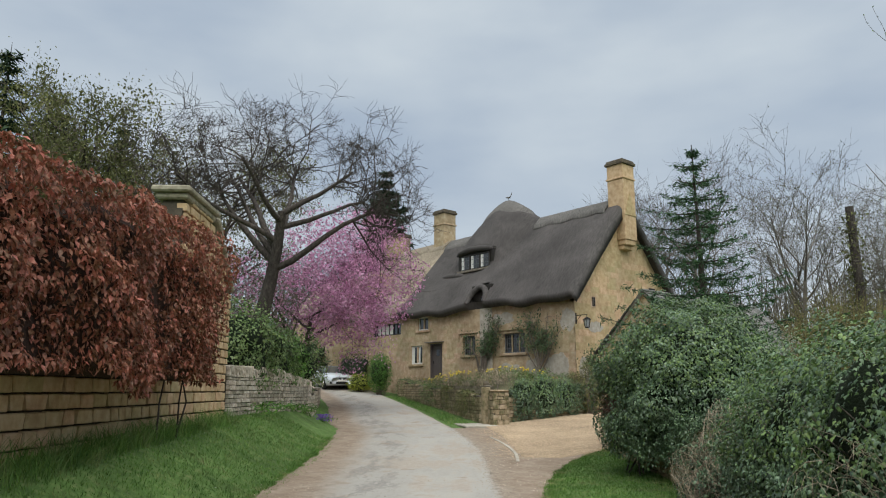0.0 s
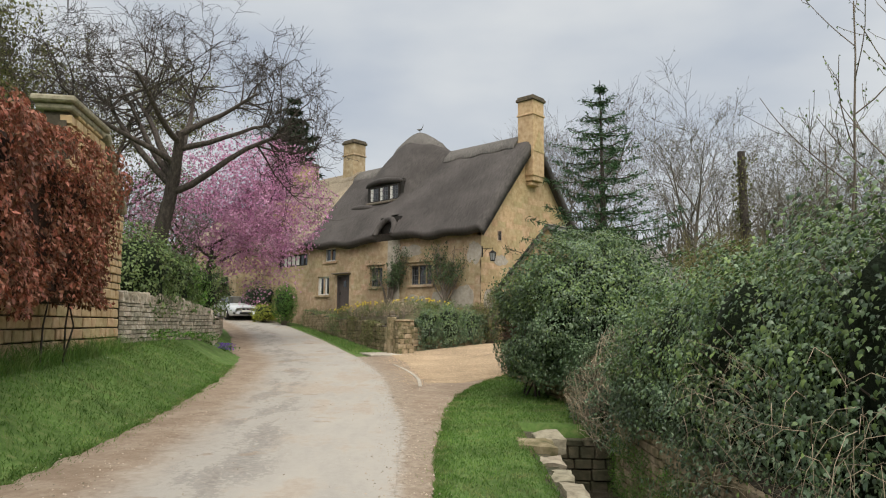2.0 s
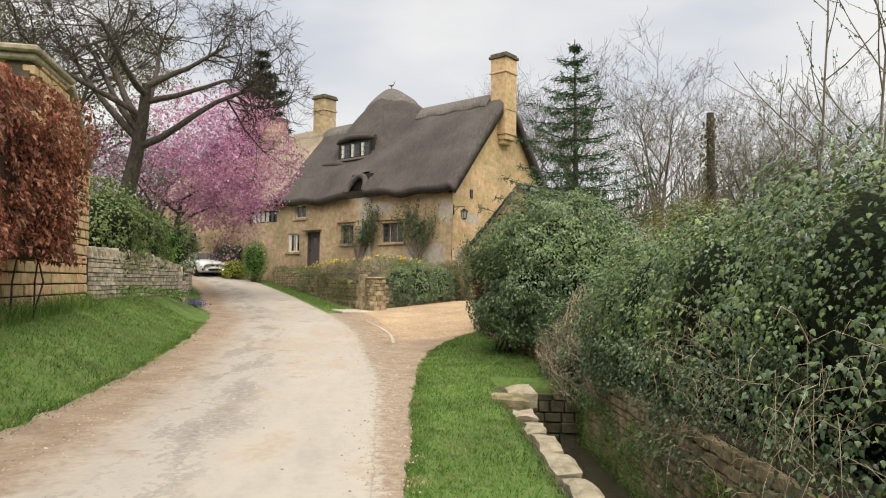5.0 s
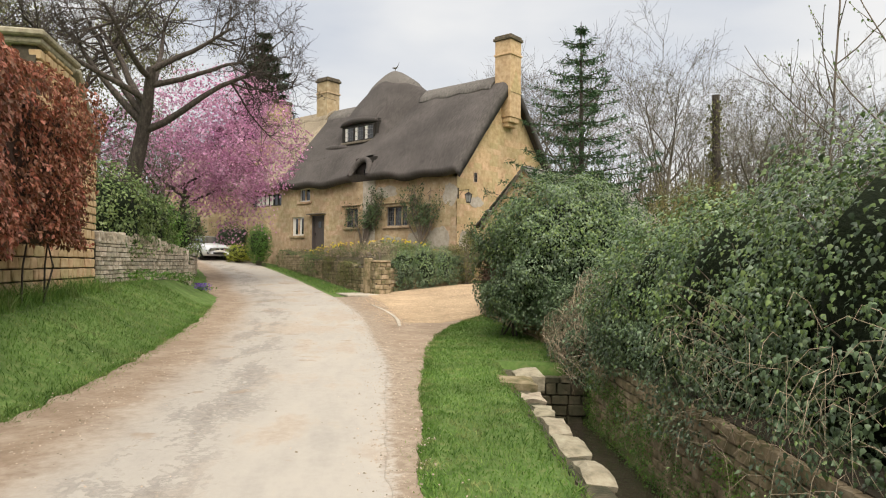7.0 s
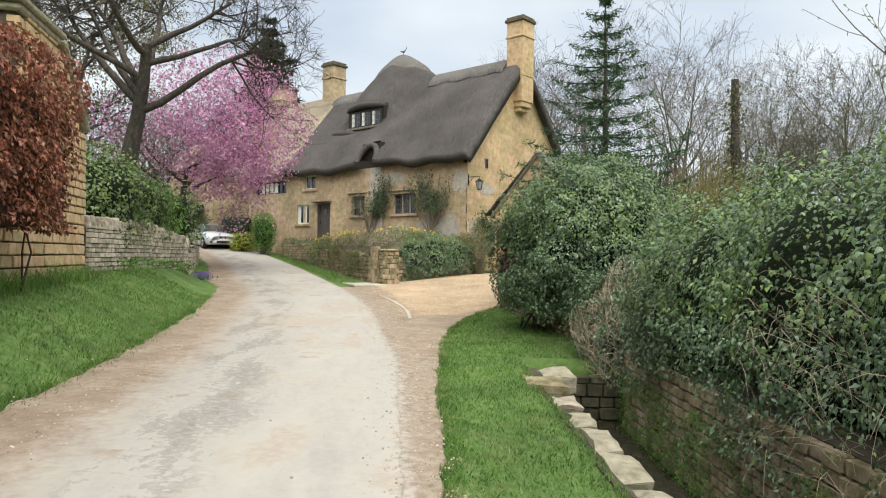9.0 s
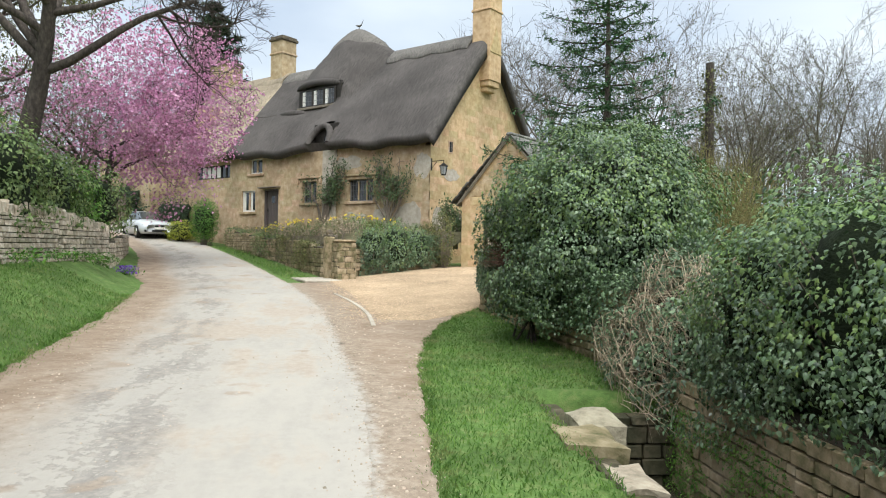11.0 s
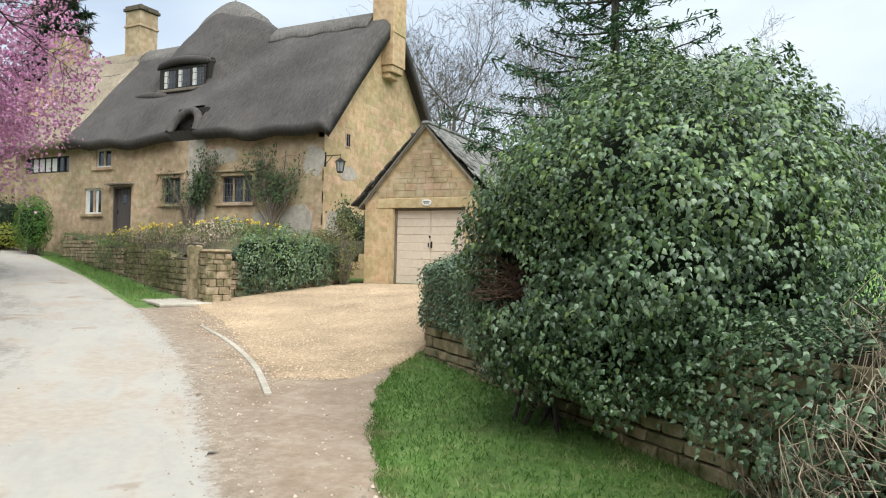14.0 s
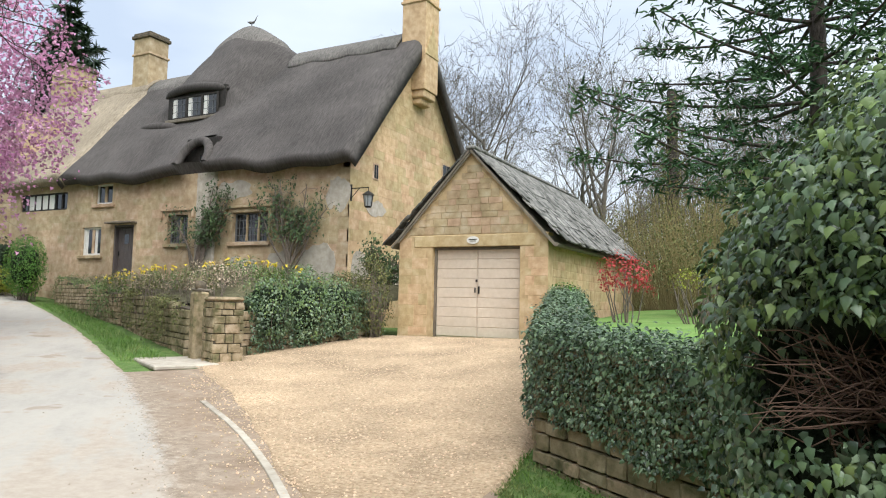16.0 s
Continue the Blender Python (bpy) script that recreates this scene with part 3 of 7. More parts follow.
lg = np.vstack([NEAR[60:330] - across[60:330] * 0.5, (NEAR[60:330] + across[60:330] * 1.5)[::-1]])
pebbles("road_grit", on_ground(random_in(lg, 4000), 0.042), 0.004, 0.016, GRIT, "grit on the worn lane", "grit")
mid = np.vstack([NEAR[60:330] + across[60:330] * 1.5, NRm[60:330][::-1]])
pebbles("lane_crumbs", on_ground(random_in(mid, 350), 0.042), 0.008, 0.022, GRIT, "scattered crumbs of stone and mud on the lane", "grit")

wedge_a = match(smooth_line(np.array([(9.9, -15.0), (8.9, -13.7), (8.62, -13.05), (8.1, -12.3), (8.0, -11.6)], float), 0.1), 40)
wedge_b = match(smooth_line(np.array([(10.95, -14.85), (10.2, -13.8), (9.55, -12.6), (9.05, -11.5), (8.75, -10.7)], float), 0.1), 40)
strip("earth_wedge", wedge_a, wedge_b, 14, 0.049, LANE, "bare brown earth at the mouth of the drive", "earth", (0.12, 0.1), 2.6)
# stones spilt over the borders of drive and lane
front_edge = DRIVE_BACK[:30]
fe = front_edge[rng.integers(0, len(front_edge), 2600)] + rng.normal(size=(2600, 2)) * 0.28
pebbles("spilt_gravel", on_ground(fe, 0.05), 0.006, 0.024, PEBBLE, "golden stones spilt over the drive's edge", "gravel")
re_ = np.vstack([NRm[60:330], NRm[60:330], NEAR[60:330] + across[60:330] * 0.2])
rp = re_[rng.integers(0, len(re_), 9000)] + rng.normal(size=(9000, 2)) * 0.16
pebbles("edge_grit", on_ground(rp, 0.043), 0.004, 0.017, GRIT, "fine grit along the lane's edges", "grit")

# kerb stones set flush along the drive's mouth
kerb = thing("kerb", 0, 0, 0, "worn pale kerb stones set flush beside the gravel drive", "kerb", kind="structure")
for i in range(0, len(KERB) - 7, 7):
    a, b = KERB[i], KERB[i + 7]
    za = ground_z(*a), ground_z(*b)
    m = boxes((-0.5, 0.5, -0.5, 0.5, -0.5, 0.5), bevel=0.06)
    o = part("kerb_stone", m, LIME, kerb)
    d = Vector((*(b - a), float(za[1] - za[0])))
    o.matrix_basis = Matrix.Translation((*((a + b) / 2), float(sum(za)) / 2 + 0.013)) @ d.to_track_quat("X", "Z").to_matrix().to_4x4() @ Matrix.Diagonal((d.length - 0.006, 0.075, 0.1, 1))
slab_bm = boxes((-0.9, 0.9, -0.55, 0.55, -0.05, 0.03), bevel=0.02)
slab = tagged(part("threshold_slab", slab_bm, LIME), "flat pale concrete slab at the garden gate", "slab")
slab.matrix_basis = pose(0.85, -7.2, float(ground_z(0.85, -7.2)) + 0.03, 0, 0, -28)

# ---- grass blades ----


def blades(name, pts, lo, hi, label, mat=BLADE):
    n = len(pts)
    h = lo + (hi - lo) * rng.random(n) ** 1.5
    a = rng.random(n) * 6.283
    lean = rng.normal(size=(n, 2)) * 0.65
    w = np.stack([np.cos(a), np.sin(a)], 1) * 0.0048
    b0, b1 = pts.copy(), pts.copy()
    b0[:, :2] += w
    b1[:, :2] -= w
    m0, m1, tip = pts.copy(), pts.copy(), pts.copy()
    m0[:, :2] += lean * h[:, None] * 0.4 + w * 0.8
    m1[:, :2] += lean * h[:, None] * 0.4 - w * 0.8
    m0[:, 2] += h * 0.6
    m1[:, 2] += h * 0.6
    tip[:, :2] += lean * h[:, None] * 1.1
    tip[:, 2] += h
    v = np.stack([b0, b1, m1, m0, tip], 1).reshape(-1, 3)
    i = np.arange(n)[:, None] * 5
    f = np.concatenate([i + [[0, 1, 2]], i + [[0, 2, 3]], i + [[3, 2, 4]]])
    return tagged(attach(name, qmesh(name, v, f), mat), label, "grass", kind="stuff")


def clear_of_stream(p):
    u, v = (p - STREAM_O) @ STREAM_D, (p - STREAM_O) @ STREAM_N
    return p[~((v > -0.06) & (u > -1.35))]


verge_r = np.vstack([GRASS_EDGE, [(9.2, -10.6), (10.3, -11.5), (12.0, -13.05), (13.6, -14.4), (14.6, -15.4), (17.0, -19.8), (21.5, -24.8), (26, -29.5)]])
fringe = GRASS_EDGE[rng.integers(40, len(GRASS_EDGE), 14000)] + rng.normal(size=(14000, 2)) * 0.075
pr = clear_of_stream(np.vstack([random_in(verge_r, 170000), fringe]))
blades("verge_grass", on_ground(pr, 0.015), 0.012, 0.05, "short mown grass on the verge beside the stream")
LVO = LEFT[16:150]
lac = unit(np.array([RL[i] for i in range(16, 150)]) - LVO)
verge_l = np.vstack([LVO - lac * 0.36, (LVO - lac * 2.5)[::-1]])
fringe = (LVO - lac * 0.36)[rng.integers(0, len(LVO), 16000)] + rng.normal(size=(16000, 2)) * 0.09
pl = np.vstack([random_in(verge_l, 150000), fringe])
blades("bank_grass", on_ground(pl, 0.01), 0.018, 0.07, "lush grass on the bank below the walls")
FR = RIGHT[(RIGHT[:, 0] < 0.2) & (RIGHT[:, 0] > -12.5)]
far_bank = np.vstack([FR + [0.1, 0.1], (FR + [0.45, 0.8])[::-1]])
blades("wall_foot_grass", on_ground(random_in(far_bank, 9000)), 0.05, 0.2, "longer grass at the foot of the garden wall")
# pale daisies and fallen petals in the bank
dp = on_ground(random_in(verge_l, 260), 0.07)
dv, df = scatter(*OVAL_SHAPE, dp, np.tile([0, 0, 1.0], (len(dp), 1)) + rng.normal(size=(len(dp), 3)) * 0.3, 0.022)
tagged(attach("daisies", qmesh("daisies", dv, df), WHITE_PAINT), "tiny white daisies and petals in the grass", "flower", kind="stuff")

# ---- stone pieces ----
STONE_MESHES = []
for i in range(6):
    r_ = random.Random(i)
    bm = boxes((-0.5, 0.5, -0.5, 0.5, -0.5, 0.5))
    for v_ in bm.verts:
        v_.co.x += r_.uniform(-0.03, 0.03)
        v_.co.z += r_.uniform(-0.04, 0.04)
        v_.co.y += r_.uniform(-0.08, 0.08)
    bmesh.ops.bevel(bm, geom=list(bm.edges), offset=0.07, segments=1, affect="EDGES")
    me_ = bpy.data.meshes.new("stone")
    bm.to_mesh(me_)
    bm.free()
    STONE_MESHES.append(me_)
FLUSH_MESHES = []
for i in range(3):
    bm = boxes((-0.5, 0.5, -0.5, 0.5, -0.5, 0.5))
    bmesh.ops.bevel(bm, geom=list(bm.edges), offset=0.018, segments=1, affect="EDGES")
    me_ = bpy.data.meshes.new("block")
    bm.to_mesh(me_)
    bm.free()
    FLUSH_MESHES.append(me_)
STONE_SETS = {}


def stone_set(mat, flush=False):
    key = mat.name + ("_flush" if flush else "")
    if key not in STONE_SETS:
        STONE_SETS[key] = []
        for me_ in (FLUSH_MESHES if flush else STONE_MESHES):
            c = me_.copy()
            c.materials.append(mat)
            STONE_SETS[key].append(c)
    return STONE_SETS[key]


def courses(w, z0, z1, rnd, ch, cl, skip=(), top=None):
    """Stones of a coursed wall face, as (x, z, length, height), kept off the openings in skip and under top(x)."""
    out, z = [], z0
    while z < z1 - 0.04:
        h = min(rnd.uniform(*ch), z1 - z)
        x = -rnd.uniform(0, cl[0])
        while x < w:
            ln = rnd.uniform(*cl)
            a, b = max(0, x), min(w, x + ln)
            x += ln
            for s0, s1, t0, t1 in skip:
                if z + h > t0 + 0.02 and z < t1 - 0.02 and b > s0 and a < s1:
                    if a < s0:
                        b = s0
                    elif b > s1:
                        a = s1
                    else:
                        b = a
            if b - a < 0.09 or (top and z + h > min(top(a), top(b))):
                continue
            out.append(((a + b) / 2, z + h / 2, b - a, h))
        z += h
    return out


def lay(parent, frame_m, stones, mat, depth, proud, rnd, gap=0.012, name="stone", limit=300, flush=False):
    """Stones as single pieces on a face: frame_m puts x along the face, y out of it (negative outwards), z up."""
    for k, (x, z, ln, h) in enumerate(stones[:limit]):
        ob = new(name, rnd.choice(stone_set(mat, flush)))
        ob.parent = parent
        p = proud * rnd.uniform(0.5, 1.4)
        ob.matrix_basis = frame_m @ Matrix.Translation((x, depth / 2 - p, z)) @ Matrix.Rotation(rnd.uniform(-0.012, 0.012), 4, "Y") @ Matrix.Diagonal((ln - gap, depth, h - gap, 1))
    rest = stones[limit:]
    if rest:
        cv = np.array([v_.co for v_ in STONE_MESHES[0].vertices])
        fs4 = [tuple(p_.vertices) for p_ in STONE_MESHES[0].polygons]
        vs, fs = [], []
        for x, z, ln, h in rest:
            p = proud * rnd.uniform(0.5, 1.4)
            m = np.array(frame_m @ Matrix.Translation((x, depth / 2 - p, z)) @ Matrix.Diagonal((ln - gap, depth, h - gap, 1)))
            b0 = len(vs) * len(cv)
            vs.append(cv @ m[:3, :3].T + m[:3, 3])
            fs += [tuple(i + b0 for i in f) for f in fs4]
        me_ = bpy.data.meshes.new("stones")
        me_.from_pydata(np.concatenate(vs).tolist(), [], fs)
        o = attach("stones", me_, mat, parent)
        tagged(o, kind="stuff")


def pierced(x0, x1, y0, y1, z0, z1, holes):
    """A wall along x from boxes that leave the openings (x0, x1, z0, z1) free."""
    xs = sorted({x0, x1, *[h for o in holes for h in o[:2]]})
    zs = sorted({z0, z1, *[h for o in holes for h in o[2:]]})
    bm = bmesh.new()
    for a, b in zip(xs, xs[1:]):
        run = None
        for c, d in zip(zs, zs[1:]):
            if any(o[0] <= a and b <= o[1] and o[2] <= c and d <= o[3] for o in holes):
                if run:
                    box(bm, a, b, y0, y1, *run)
                run = None
            else:
                run = (run[0], d) if run else (c, d)
        if run:
            box(bm, a, b, y0, y1, *run)
    return bm


# ---- cottage ----
GX = -0.5          # face of the gable
RIDGE_Y, RIDGE_Z, EAVE_Z = 3.8, 9.9, 4.82
DEPTH_Y = 7.6
HX = -16.3         # far end of the front
cottage = thing("cottage", 0, 0, 0, "long golden stone cottage with a dark thatched roof and tall chimneys", "house")

FRONT = [  # openings: x0, x1, z0, z1
    (-10.52, -9.5, 1.35, 3.27), (-12.22, -11.2, 2.22, 3.24), (-11.6, -10.7, 4.05, 4.78),
    (-7.84, -6.9, 2.56, 3.5), (-4.95, -3.5, 2.55, 3.48), (-16.05, -13.2, 3.95, 4.62)]
part("front_wall", pierced(HX, GX, 0.0, 0.45, 0.2, 5.05, FRONT), PALE_WALL, cottage)
front = cottage.children[-1]


def gable_top(y):
    return EAVE_Z + 0.15 + (RIDGE_Z - EAVE_Z) * (1 - abs(y - RIDGE_Y) / (RIDGE_Y + 0.3)) - 0.25


bm = bmesh.new()
prof = [(0, -0.3), (DEPTH_Y, -0.3), (DEPTH_Y, gable_top(DEPTH_Y)), (RIDGE_Y, gable_top(RIDGE_Y)), (0, gable_top(0))]
fr = [bm.verts.new((GX - 0.004, y, z)) for y, z in prof]
bk = [bm.verts.new((GX - 0.45, y, z)) for y, z in prof]
bm.faces.new(fr)
bm.faces.new(bk[::-1])
for i in range(5):
    j = (i + 1) % 5
    bm.faces.new((fr[j], fr[i], bk[i], bk[j]))
gable = part("gable_wall", bm, GOLD_WALL, cottage)
part("back_wall", boxes((HX, GX - 0.45, DEPTH_Y - 0.45, DEPTH_Y, 0.2, 5.0)), PALE_WALL, cottage)
part("end_wall", boxes((HX - 0.4, HX, 0, DEPTH_Y, 0.2, 8.0)), PALE_WALL, cottage)
part("upper_floor", boxes((HX, GX - 0.45, 0.45, DEPTH_Y - 0.45, 4.86, 4.95)), BLACK_TIMBER, cottage)


def main_z(y):
    """Top of the thatch over the depth of the house, slightly rounded at the ridge."""
    d = np.abs(np.asarray(y, float) - RIDGE_Y)
    return RIDGE_Z + 0.12 - 1.13 * (np.sqrt(d * d + 0.06) - 0.1) - 0.012 * d * d


HUMP_X, HUMP_Y = -8.4, 4.0


def hump_z(x, y):
    kx = 0.74 + 0.75 * np.clip((HUMP_Y - y) / 2.5, 0, 1) ** 1.6
    return 12.0 - np.sqrt(0.25 + (1.42 * (y - HUMP_Y)) ** 2 + (kx * (x - HUMP_X)) ** 2)


def eave_wave(x):
    return 0.09 * np.sin(x * 0.9 + 0.6) + 0.05 * np.sin(x * 2.3)


def thatch(name, x0, x1, mat, hump=False, drop=0.0):
    """A thick thatch slab from front eave to back eave, with rounded verges and a wavy lower edge."""
    xs = np.linspace(x0, x1, int((x1 - x0) / 0.14) + 2)
    k = np.r_[np.linspace(0, 0.5, 40), np.linspace(0.5, 1, 14)[1:]]
    ya, yb = -0.55, 2 * RIDGE_Y + 0.55
    ys = ya + (yb - ya) * k
    gx, gy = np.meshgrid(xs, ys, indexing="ij")
    z = main_z(gy) - drop
    if hump:
        h = hump_z(gx, gy)
        edge = 1.66 + 0.0 * gx
        up = np.where(gy > edge, h, -9)
        z = np.maximum(z, up)
        d = ((gx + 9.05) / 1.5) ** 2
        z -= 0.3 * np.exp(-d * d) * np.exp(-((gy - 1.45) / 0.35) ** 2) * (gy <= edge)
        z += 0.14 * np.exp(-(((gx + 6.45) / 0.95) ** 2 + ((gy - 0.1) / 0.75) ** 2))
    wave = eave_wave(gx) * np.clip(1.2 - np.abs(gy - RIDGE_Y) / 3.8 + 0.0, 0, 0.0) + eave_wave(gx) * (gy < 0.6) * (0.6 - gy) / 1.2
    z = z + wave
    verge = np.minimum(gx - x0, x1 - gx)
    z = z - 0.22 * np.clip(1 - verge / 0.3, 0, 1) ** 2
    z = z + 0.025 * np.sin(gx * 3.1 + gy) * np.sin(gy * 2.3)
    top = np.stack([gx, gy, z], -1)
    nrm = np.stack([np.zeros_like(gx), np.where(gy < RIDGE_Y, 0.66, -0.66), np.full_like(gx, -0.55)], -1)
    low = np.stack([gx, gy, np.minimum(main_z(gy), z + 0.05)], -1) + nrm * 0.36
    low[..., 1] = np.clip(low[..., 1], ya + 0.14, yb - 0.14)
    low[..., 2] = np.minimum(low[..., 2], z - 0.26)
    n, m = gx.shape
    i = (np.arange(n - 1)[:, None] * m + np.arange(m - 1)[None]).ravel()
    f1 = np.stack([i, i + m, i + m + 1, i + 1], 1)
    o = n * m
    f2 = f1[:, ::-1] + o
    if hump:
        mx, my = gx.ravel()[i] + 0.07, gy.ravel()[i] + 0.05
        notch = my < 0.34 * np.sqrt(np.clip(1 - ((mx + 6.45) / 0.62) ** 2, 0, 1)) - 0.02 - 9 * (np.abs(mx + 6.45) > 0.62)
        f1, f2 = f1[~notch], f2[~notch]
    rim = []
    for a in range(n - 1):
        rim += [(a * m, a * m + o, (a + 1) * m + o, (a + 1) * m), (a * m + m - 1, (a + 1) * m + m - 1, (a + 1) * m + m - 1 + o, a * m + m - 1 + o)]
    for b in range(m - 1):
        rim += [(b, b + 1, b + 1 + o, b + o), ((n - 1) * m + b, (n - 1) * m + b + o, (n - 1) * m + b + 1 + o, (n - 1) * m + b + 1)]
    me_ = qmesh(name, np.concatenate([top.reshape(-1, 3), low.reshape(-1, 3)]), np.concatenate([f1, f2, np.array(rim)]))
    return attach(name, me_, mat, cottage, smooth=True)


thatch("thatch_roof", -13.1, -0.12, THATCH, hump=True)
tagged(thatch("thatch_roof", -19.6, -12.9, NEW_THATCH, drop=-0.06), "paler straw thatch")


def ridge_cap(name, x0, x1, lift, mat, zf, reach=0.75):
    """Raised ridge thatch with a scalloped lower edge."""
    xs = np.linspace(x0, x1, int((x1 - x0) / 0.08) + 2)
    rows = np.linspace(-1, 1, 17)
    sc = reach * (0.9 + 0.13 * np.abs(np.sin(xs * 2.1)))
    y = RIDGE_Y + rows[None] * sc[:, None]
    z = zf(xs[:, None], y) + lift
    z[:, 0] -= 0.1
    z[:, -1] -= 0.1
    v = np.stack([np.broadcast_to(xs[:, None], y.shape), y, z], -1).reshape(-1, 3)
    n, m = y.shape
    i = (np.arange(n - 1)[:, None] * m + np.arange(m - 1)[None]).ravel()
    b = v.copy()
    b[:, 2] -= 0.14
    o = n * m
    f = np.stack([i, i + m, i + m + 1, i + 1], 1)
    rim = [(a * m, a * m + o, (a + 1) * m + o, (a + 1) * m) for a in range(n - 1)]
    rim += [(c, c + 1, c + 1 + o, c + o) for c in range(m - 1)] + [((n - 1) * m + c, (n - 1) * m + c + o, (n - 1) * m + c + 1 + o, (n - 1) * m + c + 1) for c in range(m - 1)]
    attach(name, qmesh(name, np.concatenate([v, b]), np.concatenate([f, f[:, ::-1] + o, np.array(rim)])), mat, cottage, "raised ridge with a scalloped edge", smooth=False)


ridge_cap("thatch_ridge", -5.6, -0.95, 0.18, RIDGE_THATCH, lambda x, y: main_z(y) + 0 * x)
ridge_cap("thatch_ridge", -13.0, -11.0, 0.1, RIDGE_THATCH, lambda x, y: main_z(y) + 0 * x)
ridge_cap("thatch_ridge", -19.5, -13.1, 0.15, NEW_THATCH, lambda x, y: main_z(y) + 0 * x)
# cap over the raised middle roof
a_ = np.linspace(0, 2 * np.pi, 48, endpoint=False)
rows_ = np.linspace(0.0, 1, 8)
ex = 1.75 + 0.1 * np.abs(np.sin(a_ * 4))
cx = HUMP_X + rows_[:, None] * ex * np.cos(a_) * 1.15
cy = HUMP_Y + rows_[:, None] * ex * np.sin(a_) * 0.42
cz = hump_z(cx, cy) + 0.1
cz[-1] -= 0.12
cv_ = np.stack([cx, cy, cz], -1).reshape(-1, 3)
ii = (np.arange(7)[:, None] * 48 + np.arange(48)[None]).ravel()
jj = (np.arange(7)[:, None] * 48 + (np.arange(48)[None] + 1) % 48).ravel()
attach("thatch_cap", qmesh("thatch_cap", cv_, np.stack([ii, jj, jj + 48, ii + 48], 1)), RIDGE_THATCH, cottage, "rounded thatch cap", smooth=True)
# straw bird on the cap
bv, bf = tubes([(np.array([(0, 0, -0.1), (0, 0, 0.12), (0.02, 0, 0.2)]), [0.02, 0.03, 0.05]), (np.array([(-0.26, 0, 0.24), (-0.1, 0, 0.2), (0.08, 0, 0.2), (0.18, 0, 0.3)]), [0.02, 0.07, 0.07, 0.03]),
                (np.array([(0.16, 0, 0.28), (0.22, 0, 0.4), (0.3, 0, 0.62)]), [0.03, 0.03, 0.008])], 6)
bird = attach("straw_finial", qmesh("straw_finial", bv, bf), RIDGE_THATCH, cottage, "straw bird finial", smooth=True)
bird.matrix_basis = pose(HUMP_X, HUMP_Y + 0.1, 11.66, 0, 0, 25) @ Matrix.Scale(0.72, 4)


def window(x0, x1, z0, z1, y, lights, frame_mat, surround=None, bars=(0, 0), parent=cottage, drip=False, name="window", fw=0.05, curtains=False):
    """A casement: frame, mullions, one pane a light, glazing bars, and a stone surround."""
    w_ = part(name, boxes((x0, x1, y - 0.03, y + 0.03, z0, z0 + fw), (x0, x1, y - 0.03, y + 0.03, z1 - fw, z1), (x0, x0 + fw, y - 0.031, y + 0.031, z0 + fw, z1 - fw), (x1 - fw, x1, y - 0.031, y + 0.031, z0 + fw, z1 - fw), bevel=0.006), frame_mat, parent)
    step = (x1 - x0) / lights
    for i in range(lights):
        a, b = x0 + i * step, x0 + (i + 1) * step
        if i:
            part("mullion", boxes((a - fw * 0.7, a + fw * 0.7, y - 0.04, y + 0.04, z0 + fw, z1 - fw), bevel=0.01), surround or frame_mat, w_)
        part("pane", boxes((a + fw * 0.5, b - fw * 0.5, y + 0.008, y + 0.016, z0 + fw * 0.5, z1 - fw * 0.5)), DARK_GLASS, w_)
        rows = []
        for j in range(1, bars[0]):
            xx = a + (b - a) * j / bars[0]
            rows.append((xx - 0.008, xx + 0.008, y - 0.008, y + 0.006, z0 + fw, z1 - fw))
        for j in range(1, bars[1]):
            zz = z0 + (z1 - z0) * j / bars[1]
            rows.append((a + fw * 0.6, b - fw * 0.6, y - 0.009, y + 0.005, zz - 0.008, zz + 0.008))
        if rows:
            part("glazing_bars", boxes(*rows), LEAD if frame_mat is not WHITE_PAINT else WHITE_PAINT, w_)
        if curtains:
            part("curtain", boxes((a + fw, a + fw + (b - a) * 0.28, y + 0.001, y + 0.007, z0 + fw, z1 - fw)), WHITE_PAINT, w_)
    if surround:
        part("sill", boxes((x0 - 0.14, x1 + 0.14, -0.09, 0.12, z0 - 0.12, z0 - 0.002), bevel=0.015), surround, w_)
        if drip:
            part("surround", boxes((x0 - 0.12, x0 - 0.002, -0.03, 0.14, z0, z1 + 0.1), (x1 + 0.002, x1 + 0.12, -0.03, 0.14, z0, z1 + 0.1), (x0, x1, -0.03, 0.14, z1, z1 + 0.1), bevel=0.01), surround, w_)
            part("drip_mould", boxes((x0 - 0.3, x1 + 0.3, -0.1, 0.05, z1 + 0.14, z1 + 0.22), (x0 - 0.3, x0 - 0.22, -0.1, 0.05, z1 - 0.1, z1 + 0.14), (x1 + 0.22, x1 + 0.3, -0.1, 0.05, z1 - 0.1, z1 + 0.14), bevel=0.015), surround, w_)
    return w_


